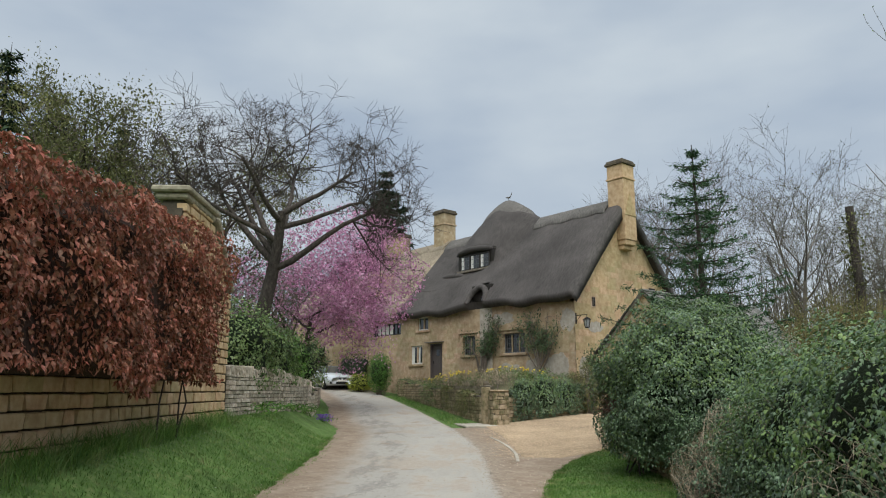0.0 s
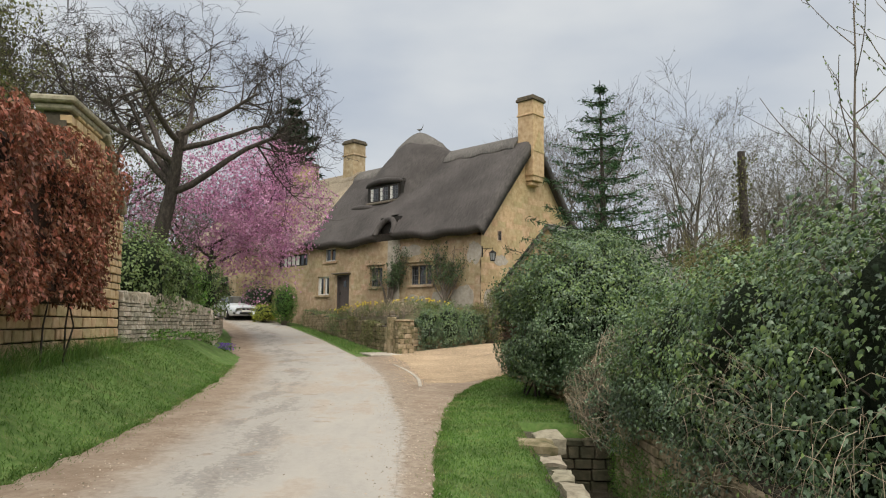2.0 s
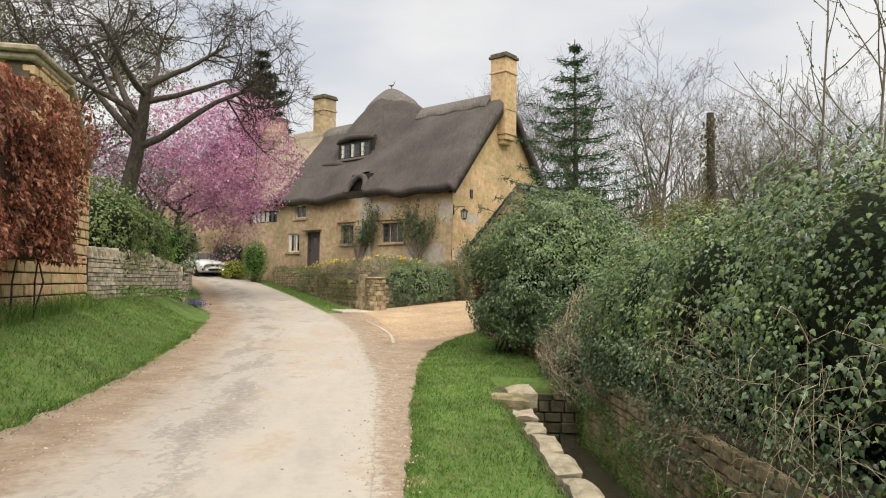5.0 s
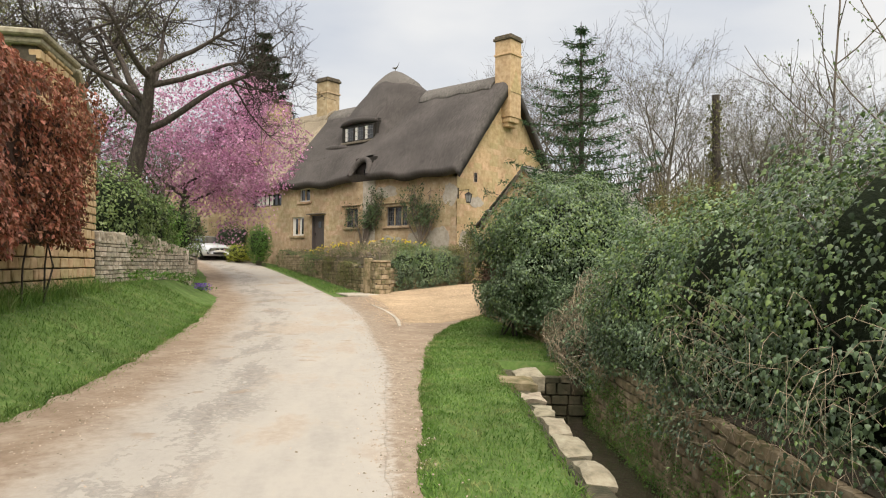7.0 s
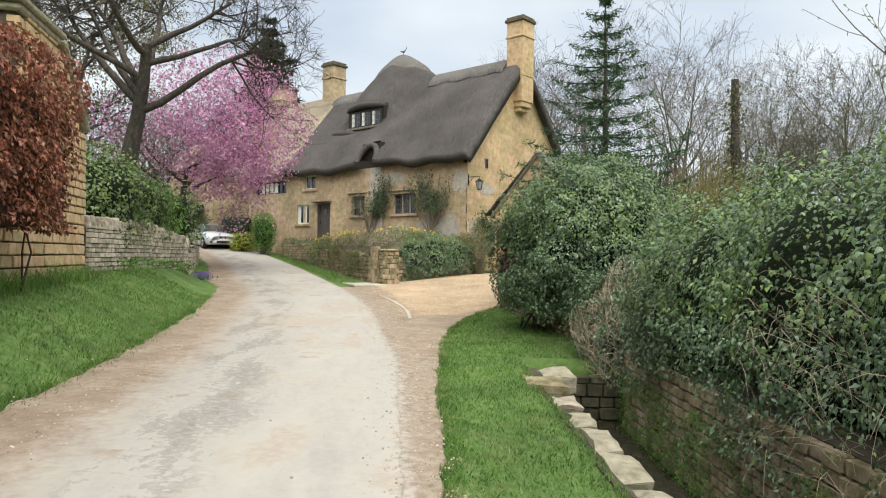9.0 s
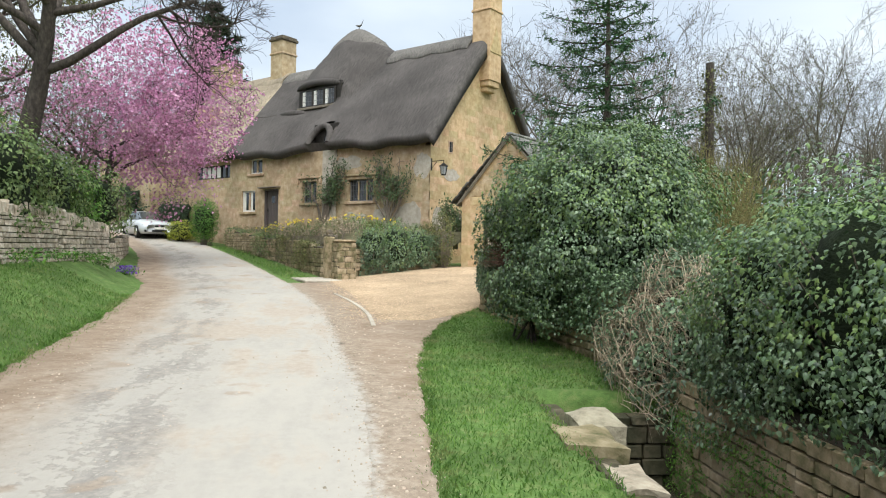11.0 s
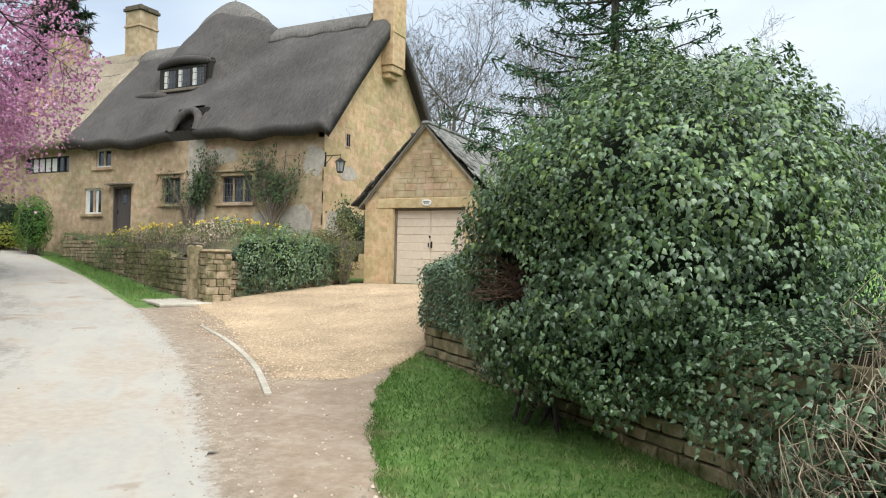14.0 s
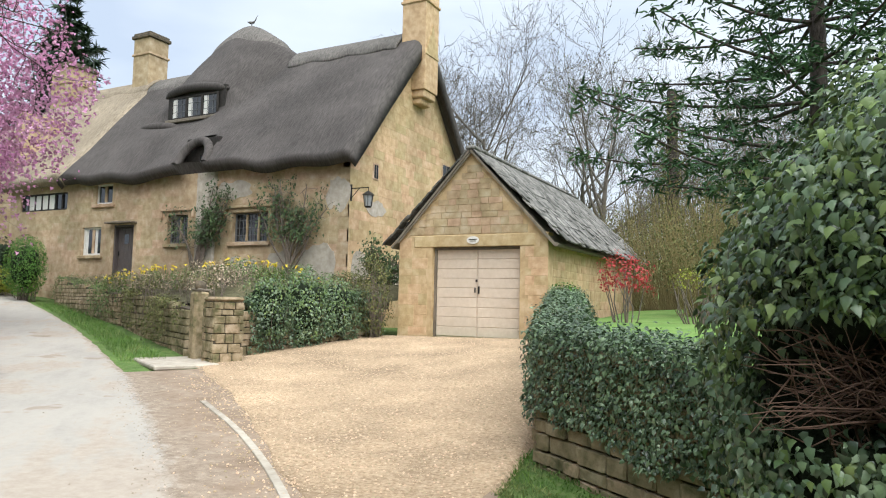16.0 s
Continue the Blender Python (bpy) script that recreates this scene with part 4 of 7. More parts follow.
window(-4.95, -3.5, 2.55, 3.48, 0.16, 3, LEAD, PALE_STONE, (3, 4), drip=True)
window(-7.84, -6.9, 2.56, 3.5, 0.16, 2, LEAD, PALE_STONE, (3, 4), drip=True)
window(-12.22, -11.2, 2.22, 3.24, 0.1, 2, WHITE_PAINT, PALE_STONE, (1, 1), fw=0.075, curtains=True)
window(-11.6, -10.7, 4.05, 4.78, 0.1, 2, WHITE_PAINT, PALE_STONE, (1, 1), fw=0.07)
lw_ = window(-16.05, -13.2, 3.95, 4.62, 0.1, 7, BLACK_TIMBER, None, (1, 1), fw=0.06)
for i in (1, 2, 3, 4):
    part("infill_panel", boxes((-16.05 + i * 0.407 + 0.05, -16.05 + (i + 1) * 0.407 - 0.05, 0.075, 0.1, 4.02, 4.55)), WHITE_PAINT, lw_)
# boarded door with bracket handle
door = part("door", boxes((-10.46, -9.56, 0.16, 0.22, 1.38, 3.2), bevel=0.008), DOOR_PAINT, cottage)
for i in range(5):
    part("plank", boxes((-10.45 + i * 0.178, -10.45 + i * 0.178 + 0.168, 0.145, 0.162, 1.4, 3.18), bevel=0.006), DOOR_PAINT, door)
part("door_light", boxes((-10.12, -9.9, 0.138, 0.146, 2.62, 2.95)), DARK_GLASS, door)
part("handle", boxes((-10.4, -10.37, 0.11, 0.15, 2.2, 2.36), bevel=0.006), IRON, door)
part("door_frame", boxes((-10.58, -10.46, 0.02, 0.2, 1.35, 3.3), (-9.56, -9.46, 0.02, 0.2, 1.35, 3.3), (-10.58, -9.46, 0.018, 0.2, 3.2, 3.3), bevel=0.01), DOOR_PAINT, cottage)
part("door_hood", boxes((-10.7, -9.35, -0.28, 0.02, 3.31, 3.37), bevel=0.01), WOOD_GREY, cottage)
part("doorstep", boxes((-10.7, -9.3, -0.4, 0.02, 1.2, 1.35), bevel=0.02), PALE_STONE, cottage)
# dormer in the raised roof
window(-9.68, -7.35, 7.3, 8.14, 1.5, 3, BLACK_TIMBER, None, (3, 3), fw=0.07, curtains=True)
part("dormer_cheeks", boxes((-9.95, -7.1, 1.58, 1.72, 7.05, 8.4)), BLACK_TIMBER, cottage)
part("dormer_sill", boxes((-9.9, -7.2, 1.4, 1.58, 7.18, 7.3), bevel=0.02), WOOD_GREY, cottage)
# small shaded window under the thatch hollow, above a lime-washed pier
window(-6.55, -5.95, 5.0, 5.5, 0.02, 2, BLACK_TIMBER, None, (2, 2))
# Black box added to paint the shade inside the thatch hollow.
part("hollow_back", boxes((-7.2, -5.75, 0.08, 0.3, 4.86, 6.05)), BLACK_TIMBER, cottage)
part("pier", boxes((-6.5, -5.65, -0.1, 0.02, 1.3, 4.98), bevel=0.04), LIME, cottage)
# thick lip of thatch over the dormer, and the ledge below it
for nm, x0, x1, yy, zz, hh, rr in (("thatch_lip", -10.2, -7.05, 1.44, 8.26, 0.2, 0.16), ("thatch_ledge", -11.5, -9.2, 1.3, 6.98, 0.1, 0.17)):
    t_ = np.linspace(0, 1, 25)
    pts = np.stack([x0 + (x1 - x0) * t_, yy + 0.25 * (2 * t_ - 1) ** 2, zz + hh * np.sin(np.pi * t_) * 0.8], 1)
    attach(nm, qmesh(nm, *tubes([(pts, rr * np.clip(np.sin(np.pi * (0.04 + 0.92 * t_)) * 2.2, 0.15, 1))], 10)), THATCH, cottage, smooth=True)
t_ = np.linspace(0, math.pi, 21)
pts = np.stack([-6.45 - 0.66 * np.cos(t_), -0.44 + 0.42 * np.sin(t_), 5.08 + 0.85 * np.sin(t_)], 1)
attach("thatch_arch", qmesh("thatch_arch", *tubes([(pts, np.full(21, 0.15))], 10)), THATCH, cottage, "rounded thatch arch over a small window", smooth=True)
# lime-plaster patches low on the front
for k, (px_, pz_, rx_, rz_) in enumerate(((-1.5, 1.9, 0.75, 0.5), (-3.0, 1.75, 0.6, 0.45), (-4.6, 1.7, 0.9, 0.35), (-0.9, 3.9, 0.4, 0.5), (-4.9, 4.2, 0.8, 0.3))):
    bm = bmesh.new()
    ring = [bm.verts.new((px_ + rx_ * math.cos(a) * (1 + 0.4 * noise.noise(Vector((math.cos(a) * 1.5, math.sin(a) * 1.5, k * 5)))), -0.016, pz_ + rz_ * math.sin(a) * (1 + 0.5 * noise.noise(Vector((math.cos(a) * 2, math.sin(a) * 2, k * 9 + 3)))))) for a in np.linspace(0, 2 * math.pi, 40, endpoint=False)]
    f_ = bm.faces.new(ring)
    ext = bmesh.ops.extrude_face_region(bm, geom=[f_])
    bmesh.ops.translate(bm, vec=(0, 0.02, 0), verts=[v_ for v_ in ext["geom"] if isinstance(v_, bmesh.types.BMVert)])
    part("plaster_patch", bm, LIME, cottage)
# crumbling limewash at the foot of the gable
for k, (py_, pz_, ry_, rz_) in enumerate(((0.6, 1.75, 0.45, 0.5), (2.3, 1.5, 0.7, 0.55), (1.4, 3.6, 0.5, 0.25))):
    bm = bmesh.new()
    ring = [bm.verts.new((GX + 0.014, py_ + ry_ * math.cos(a) * (1 + 0.5 * noise.noise(Vector((math.cos(a) * 1.5, math.sin(a) * 1.5, k * 6 + 40)))), pz_ + rz_ * math.sin(a) * (1 + 0.5 * noise.noise(Vector((math.cos(a) * 2, math.sin(a) * 2, k * 8 + 70)))))) for a in np.linspace(0, 2 * math.pi, 40, endpoint=False)]
    f_ = bm.faces.new(ring)
    ext = bmesh.ops.extrude_face_region(bm, geom=[f_])
    bmesh.ops.translate(bm, vec=(-0.02, 0, 0), verts=[v_ for v_ in ext["geom"] if isinstance(v_, bmesh.types.BMVert)])
    part("plaster_patch", bm, LIME, cottage)
# small gable windows
GWINS = ((1.17, 1.48, 4.48, 4.99), (5.67, 6.3, 5.25, 5.82))
for y0, y1, z0, z1 in GWINS:
    f_ = part("gable_window", boxes((GX - 0.02, GX + 0.022, y0, y1, z0, z1), bevel=0.005), PALE_STONE, cottage)
    part("pane", boxes((GX + 0.015, GX + 0.026, y0 + 0.05, y1 - 0.05, z0 + 0.05, z1 - 0.05)), DARK_GLASS, f_)
    part("mullion", boxes((GX + 0.02, GX + 0.032, (y0 + y1) / 2 - 0.012, (y0 + y1) / 2 + 0.012, z0 + 0.05, z1 - 0.05)), WOOD_GREY, f_)


def chimney(x, y, z0, z1, w, mat, label, pots=0):
    """Square ashlar stack with a string course, a cap and a weathered top."""
    c = part("chimney", boxes((x - w / 2, x + w / 2, y - w / 2, y + w / 2, z0, z1 - 0.2), bevel=0.015), mat, cottage, label)
    part("string_course", boxes((x - w / 2 - 0.05, x + w / 2 + 0.05, y - w / 2 - 0.05, y + w / 2 + 0.05, z1 - 0.95, z1 - 0.85), bevel=0.02), mat, c)
    part("cap", boxes((x - w / 2 - 0.08, x + w / 2 + 0.08, y - w / 2 - 0.08, y + w / 2 + 0.08, z1 - 0.2, z1 - 0.06), (x - w / 2 - 0.02, x + w / 2 + 0.02, y - w / 2 - 0.02, y + w / 2 + 0.02, z1 - 0.06, z1 + 0.05), bevel=0.02), SOOTED, c)
    return c


ch = chimney(-0.45, 3.8, 7.85, 11.8, 0.92, GOLD_STONE, "tall golden stone gable chimney")
part("corbel", boxes((-0.7, -0.04, 3.4, 4.2, 7.6, 7.86), (-0.7, -0.18, 3.47, 4.13, 7.4, 7.6), bevel=0.03), GOLD_STONE, ch)
bm = bmesh.new()
tri = [(0.005, 3.34, 9.05), (0.005, 4.26, 9.05), (0.005, 3.8, 10.15)]
f1 = [bm.verts.new(p) for p in tri]
f2 = [bm.verts.new((0.04, p[1], p[2])) for p in tri]
bm.faces.new(f2)
for i in range(3):
    bm.faces.new((f1[i], f1[(i + 1) % 3], f2[(i + 1) % 3], f2[i]))
part("gablet", bm, GOLD_STONE, ch)
chimney(-13.8, 3.8, 8.6, 11.95, 0.98, PALE_STONE, "squat golden stone ridge chimney")
chimney(-18.6, 3.6, 8.6, 11.2, 1.3, PALE_STONE, "far golden stone chimney")
# aerial
av, af = tubes([(np.array([(0, 0, 0), (0, 0, 1.6)]), [0.015, 0.012]), (np.array([(-0.7, 0, 1.5), (0.7, 0, 1.62)]), [0.01, 0.01])] + [(np.array([(x_, -0.25, 1.55 + 0.08 * x_), (x_, 0.25, 1.55 + 0.08 * x_)]), [0.006, 0.006]) for x_ in np.linspace(-0.6, 0.6, 7)], 4)
aer = attach("aerial", qmesh("aerial", av, af), LEAD, cottage, "thin television aerial")
aer.matrix_basis = pose(-17.3, 3.6, 10.1)

# wrought lantern on its bracket
lantern = thing("wall_lantern", GX, 0.06, 3.8, "black iron lantern with clear panes on a wall bracket", "lamp")
bm = cyl(bmesh.new(), (0, 0, 0.22), (0.62, 0, 0.22), 0.014)
cyl(bm, (0, 0, -0.08), (0.3, 0, 0.22), 0.01)
box(bm, -0.01, 0.02, -0.04, 0.04, -0.14, 0.34)
cyl(bm, (0.6, 0, 0.22), (0.6, 0, 0.12), 0.01)
part("bracket", bm, IRON, lantern)
bm = cyl(bmesh.new(), (0.6, 0, 0.0), (0.6, 0, 0.12), 0.19, 0.03, 6)
cyl(bm, (0.6, 0, -0.36), (0.6, 0, -0.32), 0.09, 0.1, 6)
for k in range(6):
    a = k * math.pi / 3
    cyl(bm, (0.6 + 0.1 * math.cos(a), 0.1 * math.sin(a), -0.33), (0.6 + 0.16 * math.cos(a), 0.16 * math.sin(a), 0.0), 0.01, n=5)
part("lantern_frame", bm, IRON, lantern)
part("lantern_glass", cyl(bmesh.new(), (0.6, 0, -0.32), (0.6, 0, -0.005), 0.088, 0.145, 6), glass("lantern_glass", (0.35, 0.36, 0.36)), lantern)

# ---- garage ----
garage = thing("garage", 0, 0, 0, "small golden stone garage with a stone-tiled gabled roof", "garage")
GA0, GA1, GY, GB = 2.2, 6.02, -1.64, 6.9
GAPEX, GEAVE = 4.42, 2.2
gmid = (GA0 + GA1) / 2
part("front_wall", pierced(GA0, GA1, GY, GY + 0.35, -0.4, 2.42, [(3.12, 5.36, -0.4, 2.12)]), GOLD_WALL, garage)
gfront = garage.children[-1]
bm = bmesh.new()
pr_ = [(GA0, 2.42 - 0.16), (GA1, 2.42 - 0.16), (gmid, GAPEX - 0.03)]
a1 = [bm.verts.new((x_, GY + 0.003, z_)) for x_, z_ in pr_]
a2 = [bm.verts.new((x_, GY + 0.35, z_)) for x_, z_ in pr_]
bm.faces.new(a1)
bm.faces.new(a2[::-1])
for i in range(3):
    bm.faces.new((a1[(i + 1) % 3], a1[i], a2[i], a2[(i + 1) % 3]))
ggable = part("gable", bm, GOLD_WALL, garage)
part("side_wall", boxes((GA1 - 0.35, GA1, GY + 0.35, GB, -0.4, GEAVE)), GOLD_WALL, garage)
gside = garage.children[-1]
part("side_wall", boxes((GA0, GA0 + 0.35, GY + 0.35, GB, -0.4, GEAVE)), GOLD_WALL, garage)
part("back_wall", boxes((GA0 + 0.35, GA1 - 0.35, GB - 0.35, GB, -0.4, GEAVE)), GOLD_WALL, garage)
part("lintel", boxes((2.62, 5.72, GY - 0.02, GY + 0.3, 2.12, 2.4), bevel=0.015), GOLD_STONE, garage)
gd = part("garage_door", boxes((3.12, 5.36, GY + 0.2, GY + 0.26, -0.02, 2.12)), CREAM, garage, "cream boarded double doors")
for i in range(9):
    for x0, x1 in ((3.17, 4.225), (4.255, 5.31)):
        z0 = 0.02 + i * 0.228
        part("board", boxes((x0, x1, GY + 0.172, GY + 0.2, z0, z0 + 0.224), bevel=0.01), CREAM, gd)
part("door_frame", boxes((3.12, 3.17, GY + 0.12, GY + 0.2, 0, 2.12), (5.31, 5.36, GY + 0.12, GY + 0.2, 0, 2.12), (3.17, 5.31, GY + 0.12, GY + 0.2, 2.06, 2.12)), WOOD_GREY, gd)
part("handle", boxes((4.27, 4.3, GY + 0.12, GY + 0.172, 1.02, 1.2), (4.18, 4.2, GY + 0.13, GY + 0.172, 1.05, 1.17), bevel=0.006), IRON, gd)
part("lock", boxes((4.2, 4.24, GY + 0.15, GY + 0.172, 1.3, 1.36)), IRON, gd)
bm = cyl(bmesh.new(), (4.2, GY - 0.022, 2.27), (4.2, GY - 0.045, 2.27), 0.09, n=20)
bmesh.ops.scale(bm, vec=(1.7, 1, 1), space=Matrix.Translation((-4.2, 0, 0)), verts=bm.verts)
plaque = part("name_plaque", bm, WHITE_PAINT, garage, "small oval white plaque")
part("lettering", boxes((4.1, 4.3, GY - 0.05, GY - 0.044, 2.275, 2.295), (4.12, 4.28, GY - 0.05, GY - 0.044, 2.24, 2.255)), BLACK_TIMBER, plaque)
slope = math.atan2(GAPEX - GEAVE, gmid - GA0 + 0.12)
for sgn in (-1, 1):
    bm = bmesh.new()
    L_ = (gmid - GA0 + 0.2) / math.cos(slope)
    box(bm, 0, L_, GY - 0.1, GB + 0.1, -0.05, 0.0)
    o = part("roof_boarding", bm, WOOD_GREY, garage)
    o.matrix_basis = Matrix.Translation((gmid, 0, GAPEX + 0.02)) @ (Matrix.Identity(4) if sgn > 0 else Matrix.Rotation(math.pi, 4, "Z") @ Matrix.Translation((0, -(GY + GB), 0))) @ Matrix.Rotation(slope, 4, "Y")
part("ridge_tiles", boxes(*[(gmid - 0.13, gmid + 0.13, GY - 0.1 + i * 0.45, GY - 0.1 + i * 0.45 + 0.44, GAPEX - 0.03, GAPEX + 0.1) for i in range(19)], bevel=0.05), TILE_REST, garage)
part("verge_board", boxes((0, 2.9, -0.03, 0.0, -0.085, -0.05)), WOOD_GREY, garage)
garage.children[-1].matrix_basis = Matrix.Translation((gmid, GY - 0.06, GAPEX)) @ Matrix.Rotation(math.pi - slope, 4, "Y") @ Matrix.Diagonal((1, 1, -1, 1))
part("gutter", cyl(bmesh.new(), (GA1 + 0.2, GY - 0.08, 2.13), (GA1 + 0.2, GB + 0.1, 2.13), 0.05, n=8), WOOD_GREY, garage)

# ---- walls beside the lane ----
rnd = random.Random(3)


def drystone(name, a, b, h, thick, z_of, label, mat, ch, cl, coping_mat=None, top=None, both=False, dip=0.25, cock=False):
    """A free-standing wall from a to b on a dark core, faced with single stones, with a coping."""
    a, b = Vector(a), Vector(b)
    ln = (b - a).length
    ang = math.atan2(b.y - a.y, b.x - a.x)
    w_ = thing(name, a.x, a.y, 0, label, "wall", rz=math.degrees(ang), kind="structure")
    zmin = min(float(z_of(a.x, a.y)), float(z_of(b.x, b.y))) - dip
    za, zb = float(z_of(a.x, a.y)), float(z_of(b.x, b.y))
    tp = top or (lambda x: za + (zb - za) * x / ln + h)
    n = 24
    bm = bmesh.new()
    cols = []
    for i in range(n + 1):
        x = ln * i / n
        cols.append([bm.verts.new((x, y, z)) for y, z in ((0.05, zmin), (0.05, tp(x) - 0.03), (thick - 0.05, tp(x) - 0.03), (thick - 0.05, zmin))])
    for p, q in zip(cols, cols[1:]):
        for k in range(4):
            bm.faces.new((p[k], p[(k + 1) % 4], q[(k + 1) % 4], q[k]))
    bm.faces.new(cols[0][::-1])
    bm.faces.new(cols[-1])
    # The core's dark colour paints the shade behind the facing stones.
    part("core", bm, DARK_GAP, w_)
    zt = max(tp(ln * i / n) for i in range(n + 1))
    return w_, ln, thick, zmin, zt, tp, mat, ch, cl, coping_mat, both, cock


def face_stones(info, rndm, limit=300, gap=0.014):
    w_, ln, thick, zmin, zt, tp, mat, ch, cl, coping_mat, both, cock = info
    st = courses(ln, zmin, zt, rndm, ch, cl, top=lambda x: tp(min(max(x, 0), ln)) + 0.06)
    lay(w_, Matrix.Identity(4), st, mat, 0.2, 0.03, rndm, gap, "stone", limit)
    if both:
        lay(w_, Matrix.Translation((ln, thick, 0)) @ Matrix.Rotation(math.pi, 4, "Z"), courses(ln, zmin, zt, rndm, ch, cl, top=lambda x: tp(min(max(ln - x, 0), ln)) + 0.06), mat, 0.2, 0.02, rndm, gap, "stone", 0)
    if coping_mat:
        x = 0
        while x < ln - 0.05:
            l_ = rndm.uniform(0.07, 0.14) if cock else rndm.uniform(0.35, 0.6)
            hh = rndm.uniform(0.16, 0.26) if cock else 0.08
            l_ = min(l_, ln - x)
            ob = new("coping_stone", rndm.choice(stone_set(coping_mat)))
            ob.parent = w_
            sl = (tp(min(ln, x + l_)) - tp(x)) / max(l_, 0.01)
            ob.matrix_basis = Matrix.Translation((x + l_ / 2, thick / 2, tp(x + l_ / 2) + hh / 2 - 0.02)) @ Matrix.Rotation(-math.atan(sl), 4, "Y") @ Matrix.Rotation(rndm.uniform(-0.12, 0.12) if cock else 0, 4, "Y") @ Matrix.Diagonal((l_ * (1 + abs(sl) * 0.4) - 0.01, thick + (0.02 if cock else 0.12), hh, 1))
            x += l_


# low grey wall, running from the tall wall to the bend
LOW = [(-2.4, -11.75), (0.4, -14.35), (3.15, -17.1)]
low1 = drystone("roadside_wall", LOW[1], LOW[0], 0.95, 0.45, ground_z, "grey dry-stone wall with a row of upright coping stones", GREY_STONE, (0.06, 0.13), (0.16, 0.4), GREY_STONE, cock=True)
low2 = drystone("roadside_wall", LOW[2], LOW[1], 0.98, 0.45, ground_z, "grey dry-stone wall with a row of upright coping stones", GREY_STONE, (0.06, 0.13), (0.16, 0.4), GREY_STONE, cock=True)
low0 = drystone("roadside_wall", LOW[0], (-9.5, -7.3), 0.7, 0.4, ground_z, "grey dry-stone wall under overhanging shrubs", GREY_STONE, (0.1, 0.18), (0.25, 0.5), None)


def tall_top(x):
    """Coping of the tall wall: a steep gable rising from its end to a flat cap, then level."""
    k = 14.0 - x
    return 3.1 + min(1.0, max(0.0, k - 0.15) / 1.5) * 1.35 if k < 3.6 else 2.55


tall = drystone("tall_wall", (WALL_A + WALL_D * 14).tolist(), WALL_A.tolist(), 3, 0.5, lambda x, y: ground_z(x, y), "tall golden stone wall with a raised, coped end", GOLD_STONE, (0.12, 0.24), (0.2, 0.55), None, top=tall_top)
cap_bm = boxes((-0.05, 2.05, -0.12, 0.62, 0.0, 0.12), (0.05, 1.95, -0.06, 0.56, -0.12, 0.0), bevel=0.03)
tw = tall[0]
cap = part("cap_stone", cap_bm, COPING, tw)
cap.matrix_basis = Matrix.Translation((14 - 3.7, 0, 4.47))
for i in range(3):
    o = part("slope_coping", boxes((0.0, 0.66, -0.1, 0.6, 0, 0.12), bevel=0.03), COPING, tw)
    o.matrix_basis = Matrix.Translation((14 - 1.65 + i * 0.53, 0, 4.42 - i * 0.475)) @ Matrix.Rotation(math.atan2(1.35, 1.5), 4, "Y")

# garden wall, pillar and gate post
GW = [(-12.3, -0.85), (-5.6, -3.3), (0.15, -6.3)]
gw1 = drystone("garden_wall", GW[0], GW[1], 0.85, 0.4, ground_z, "low mossy stone garden wall with plants spilling over", MOSS_STONE, (0.09, 0.2), (0.2, 0.5), None)
gw2 = drystone("garden_wall", GW[1], GW[2], 0.95, 0.4, ground_z, "low mossy stone garden wall with plants spilling over", MOSS_STONE, (0.09, 0.2), (0.2, 0.5), None)
gw3 = drystone("garden_wall", (1.3, -6.1), (1.75, -1.75), 0.9, 0.4, ground_z, "ivy-covered stone garden wall beside the drive", MOSS_STONE, (0.09, 0.2), (0.2, 0.5), None)
iw1 = drystone("ivy_wall", (8.95, -10.55), (13.6, -14.3), 1.0, 0.4, ground_z, "low mossy stone wall half hidden by ivy", MOSS_STONE, (0.09, 0.19), (0.18, 0.42), None)
iw2 = drystone("ivy_wall", (6.35, -2.0), (8.95, -10.55), 1.0, 0.4, ground_z, "low stone wall under a thick ivy cap", MOSS_STONE, (0.14, 0.26), (0.25, 0.55), None)
# stream bank wall on the far side and the cut edge on the near side
sa, sb = STREAM_O + STREAM_N * 1.22 - STREAM_D * 1.4, STREAM_O + STREAM_N * 1.22 + STREAM_D * 9
bank_top = lambda x: -0.5
bank = drystone("stream_wall", sa.tolist(), sb.tolist(), 1, 0.5, lambda x, y: -1.7, "damp mossy stone wall along the stream", MOSS_STONE, (0.07, 0.15), (0.1, 0.27), None, top=bank_top, dip=0.05)
na, nb = STREAM_O + STREAM_N * 0.1 - STREAM_D * 1.2, STREAM_O + STREAM_N * 0.1 + STREAM_D * 9
near_bank = drystone("stream_wall", nb.tolist(), na.tolist(), 1, 0.28, lambda x, y: -1.7, "dark stone edge of the stream under the turf", WET_STONE, (0.1, 0.2), (0.2, 0.45), None, top=lambda x: -0.82, dip=0.05)
ha, hb_ = STREAM_O - STREAM_D * 0.95 - STREAM_N * 0.05, STREAM_O - STREAM_D * 0.95 + STREAM_N * 1.35
head = drystone("stream_wall", ha.tolist(), hb_.tolist(), 1, 0.3, lambda x, y: -1.7, "dark wet stones at the head of the stream", WET_STONE, (0.1, 0.2), (0.15, 0.35), None, top=lambda x: -0.9, dip=0.05)
wv = np.array([[*(STREAM_O + STREAM_N * (0.05 + 1.25 * j / 8) + STREAM_D * (-1.0 + i * 0.15)), -1.56 + 0.012 * math.sin(i * 1.3 + j)] for i in range(80) for j in range(9)])
wi = (np.arange(79)[:, None] * 9 + np.arange(8)[None]).ravel()
tagged(attach("stream_water", qmesh("stream_water", wv, np.stack([wi, wi + 1, wi + 10, wi + 9], 1)), WATER, smooth=True), "shallow clear stream running in a stone channel", "water", kind="structure")


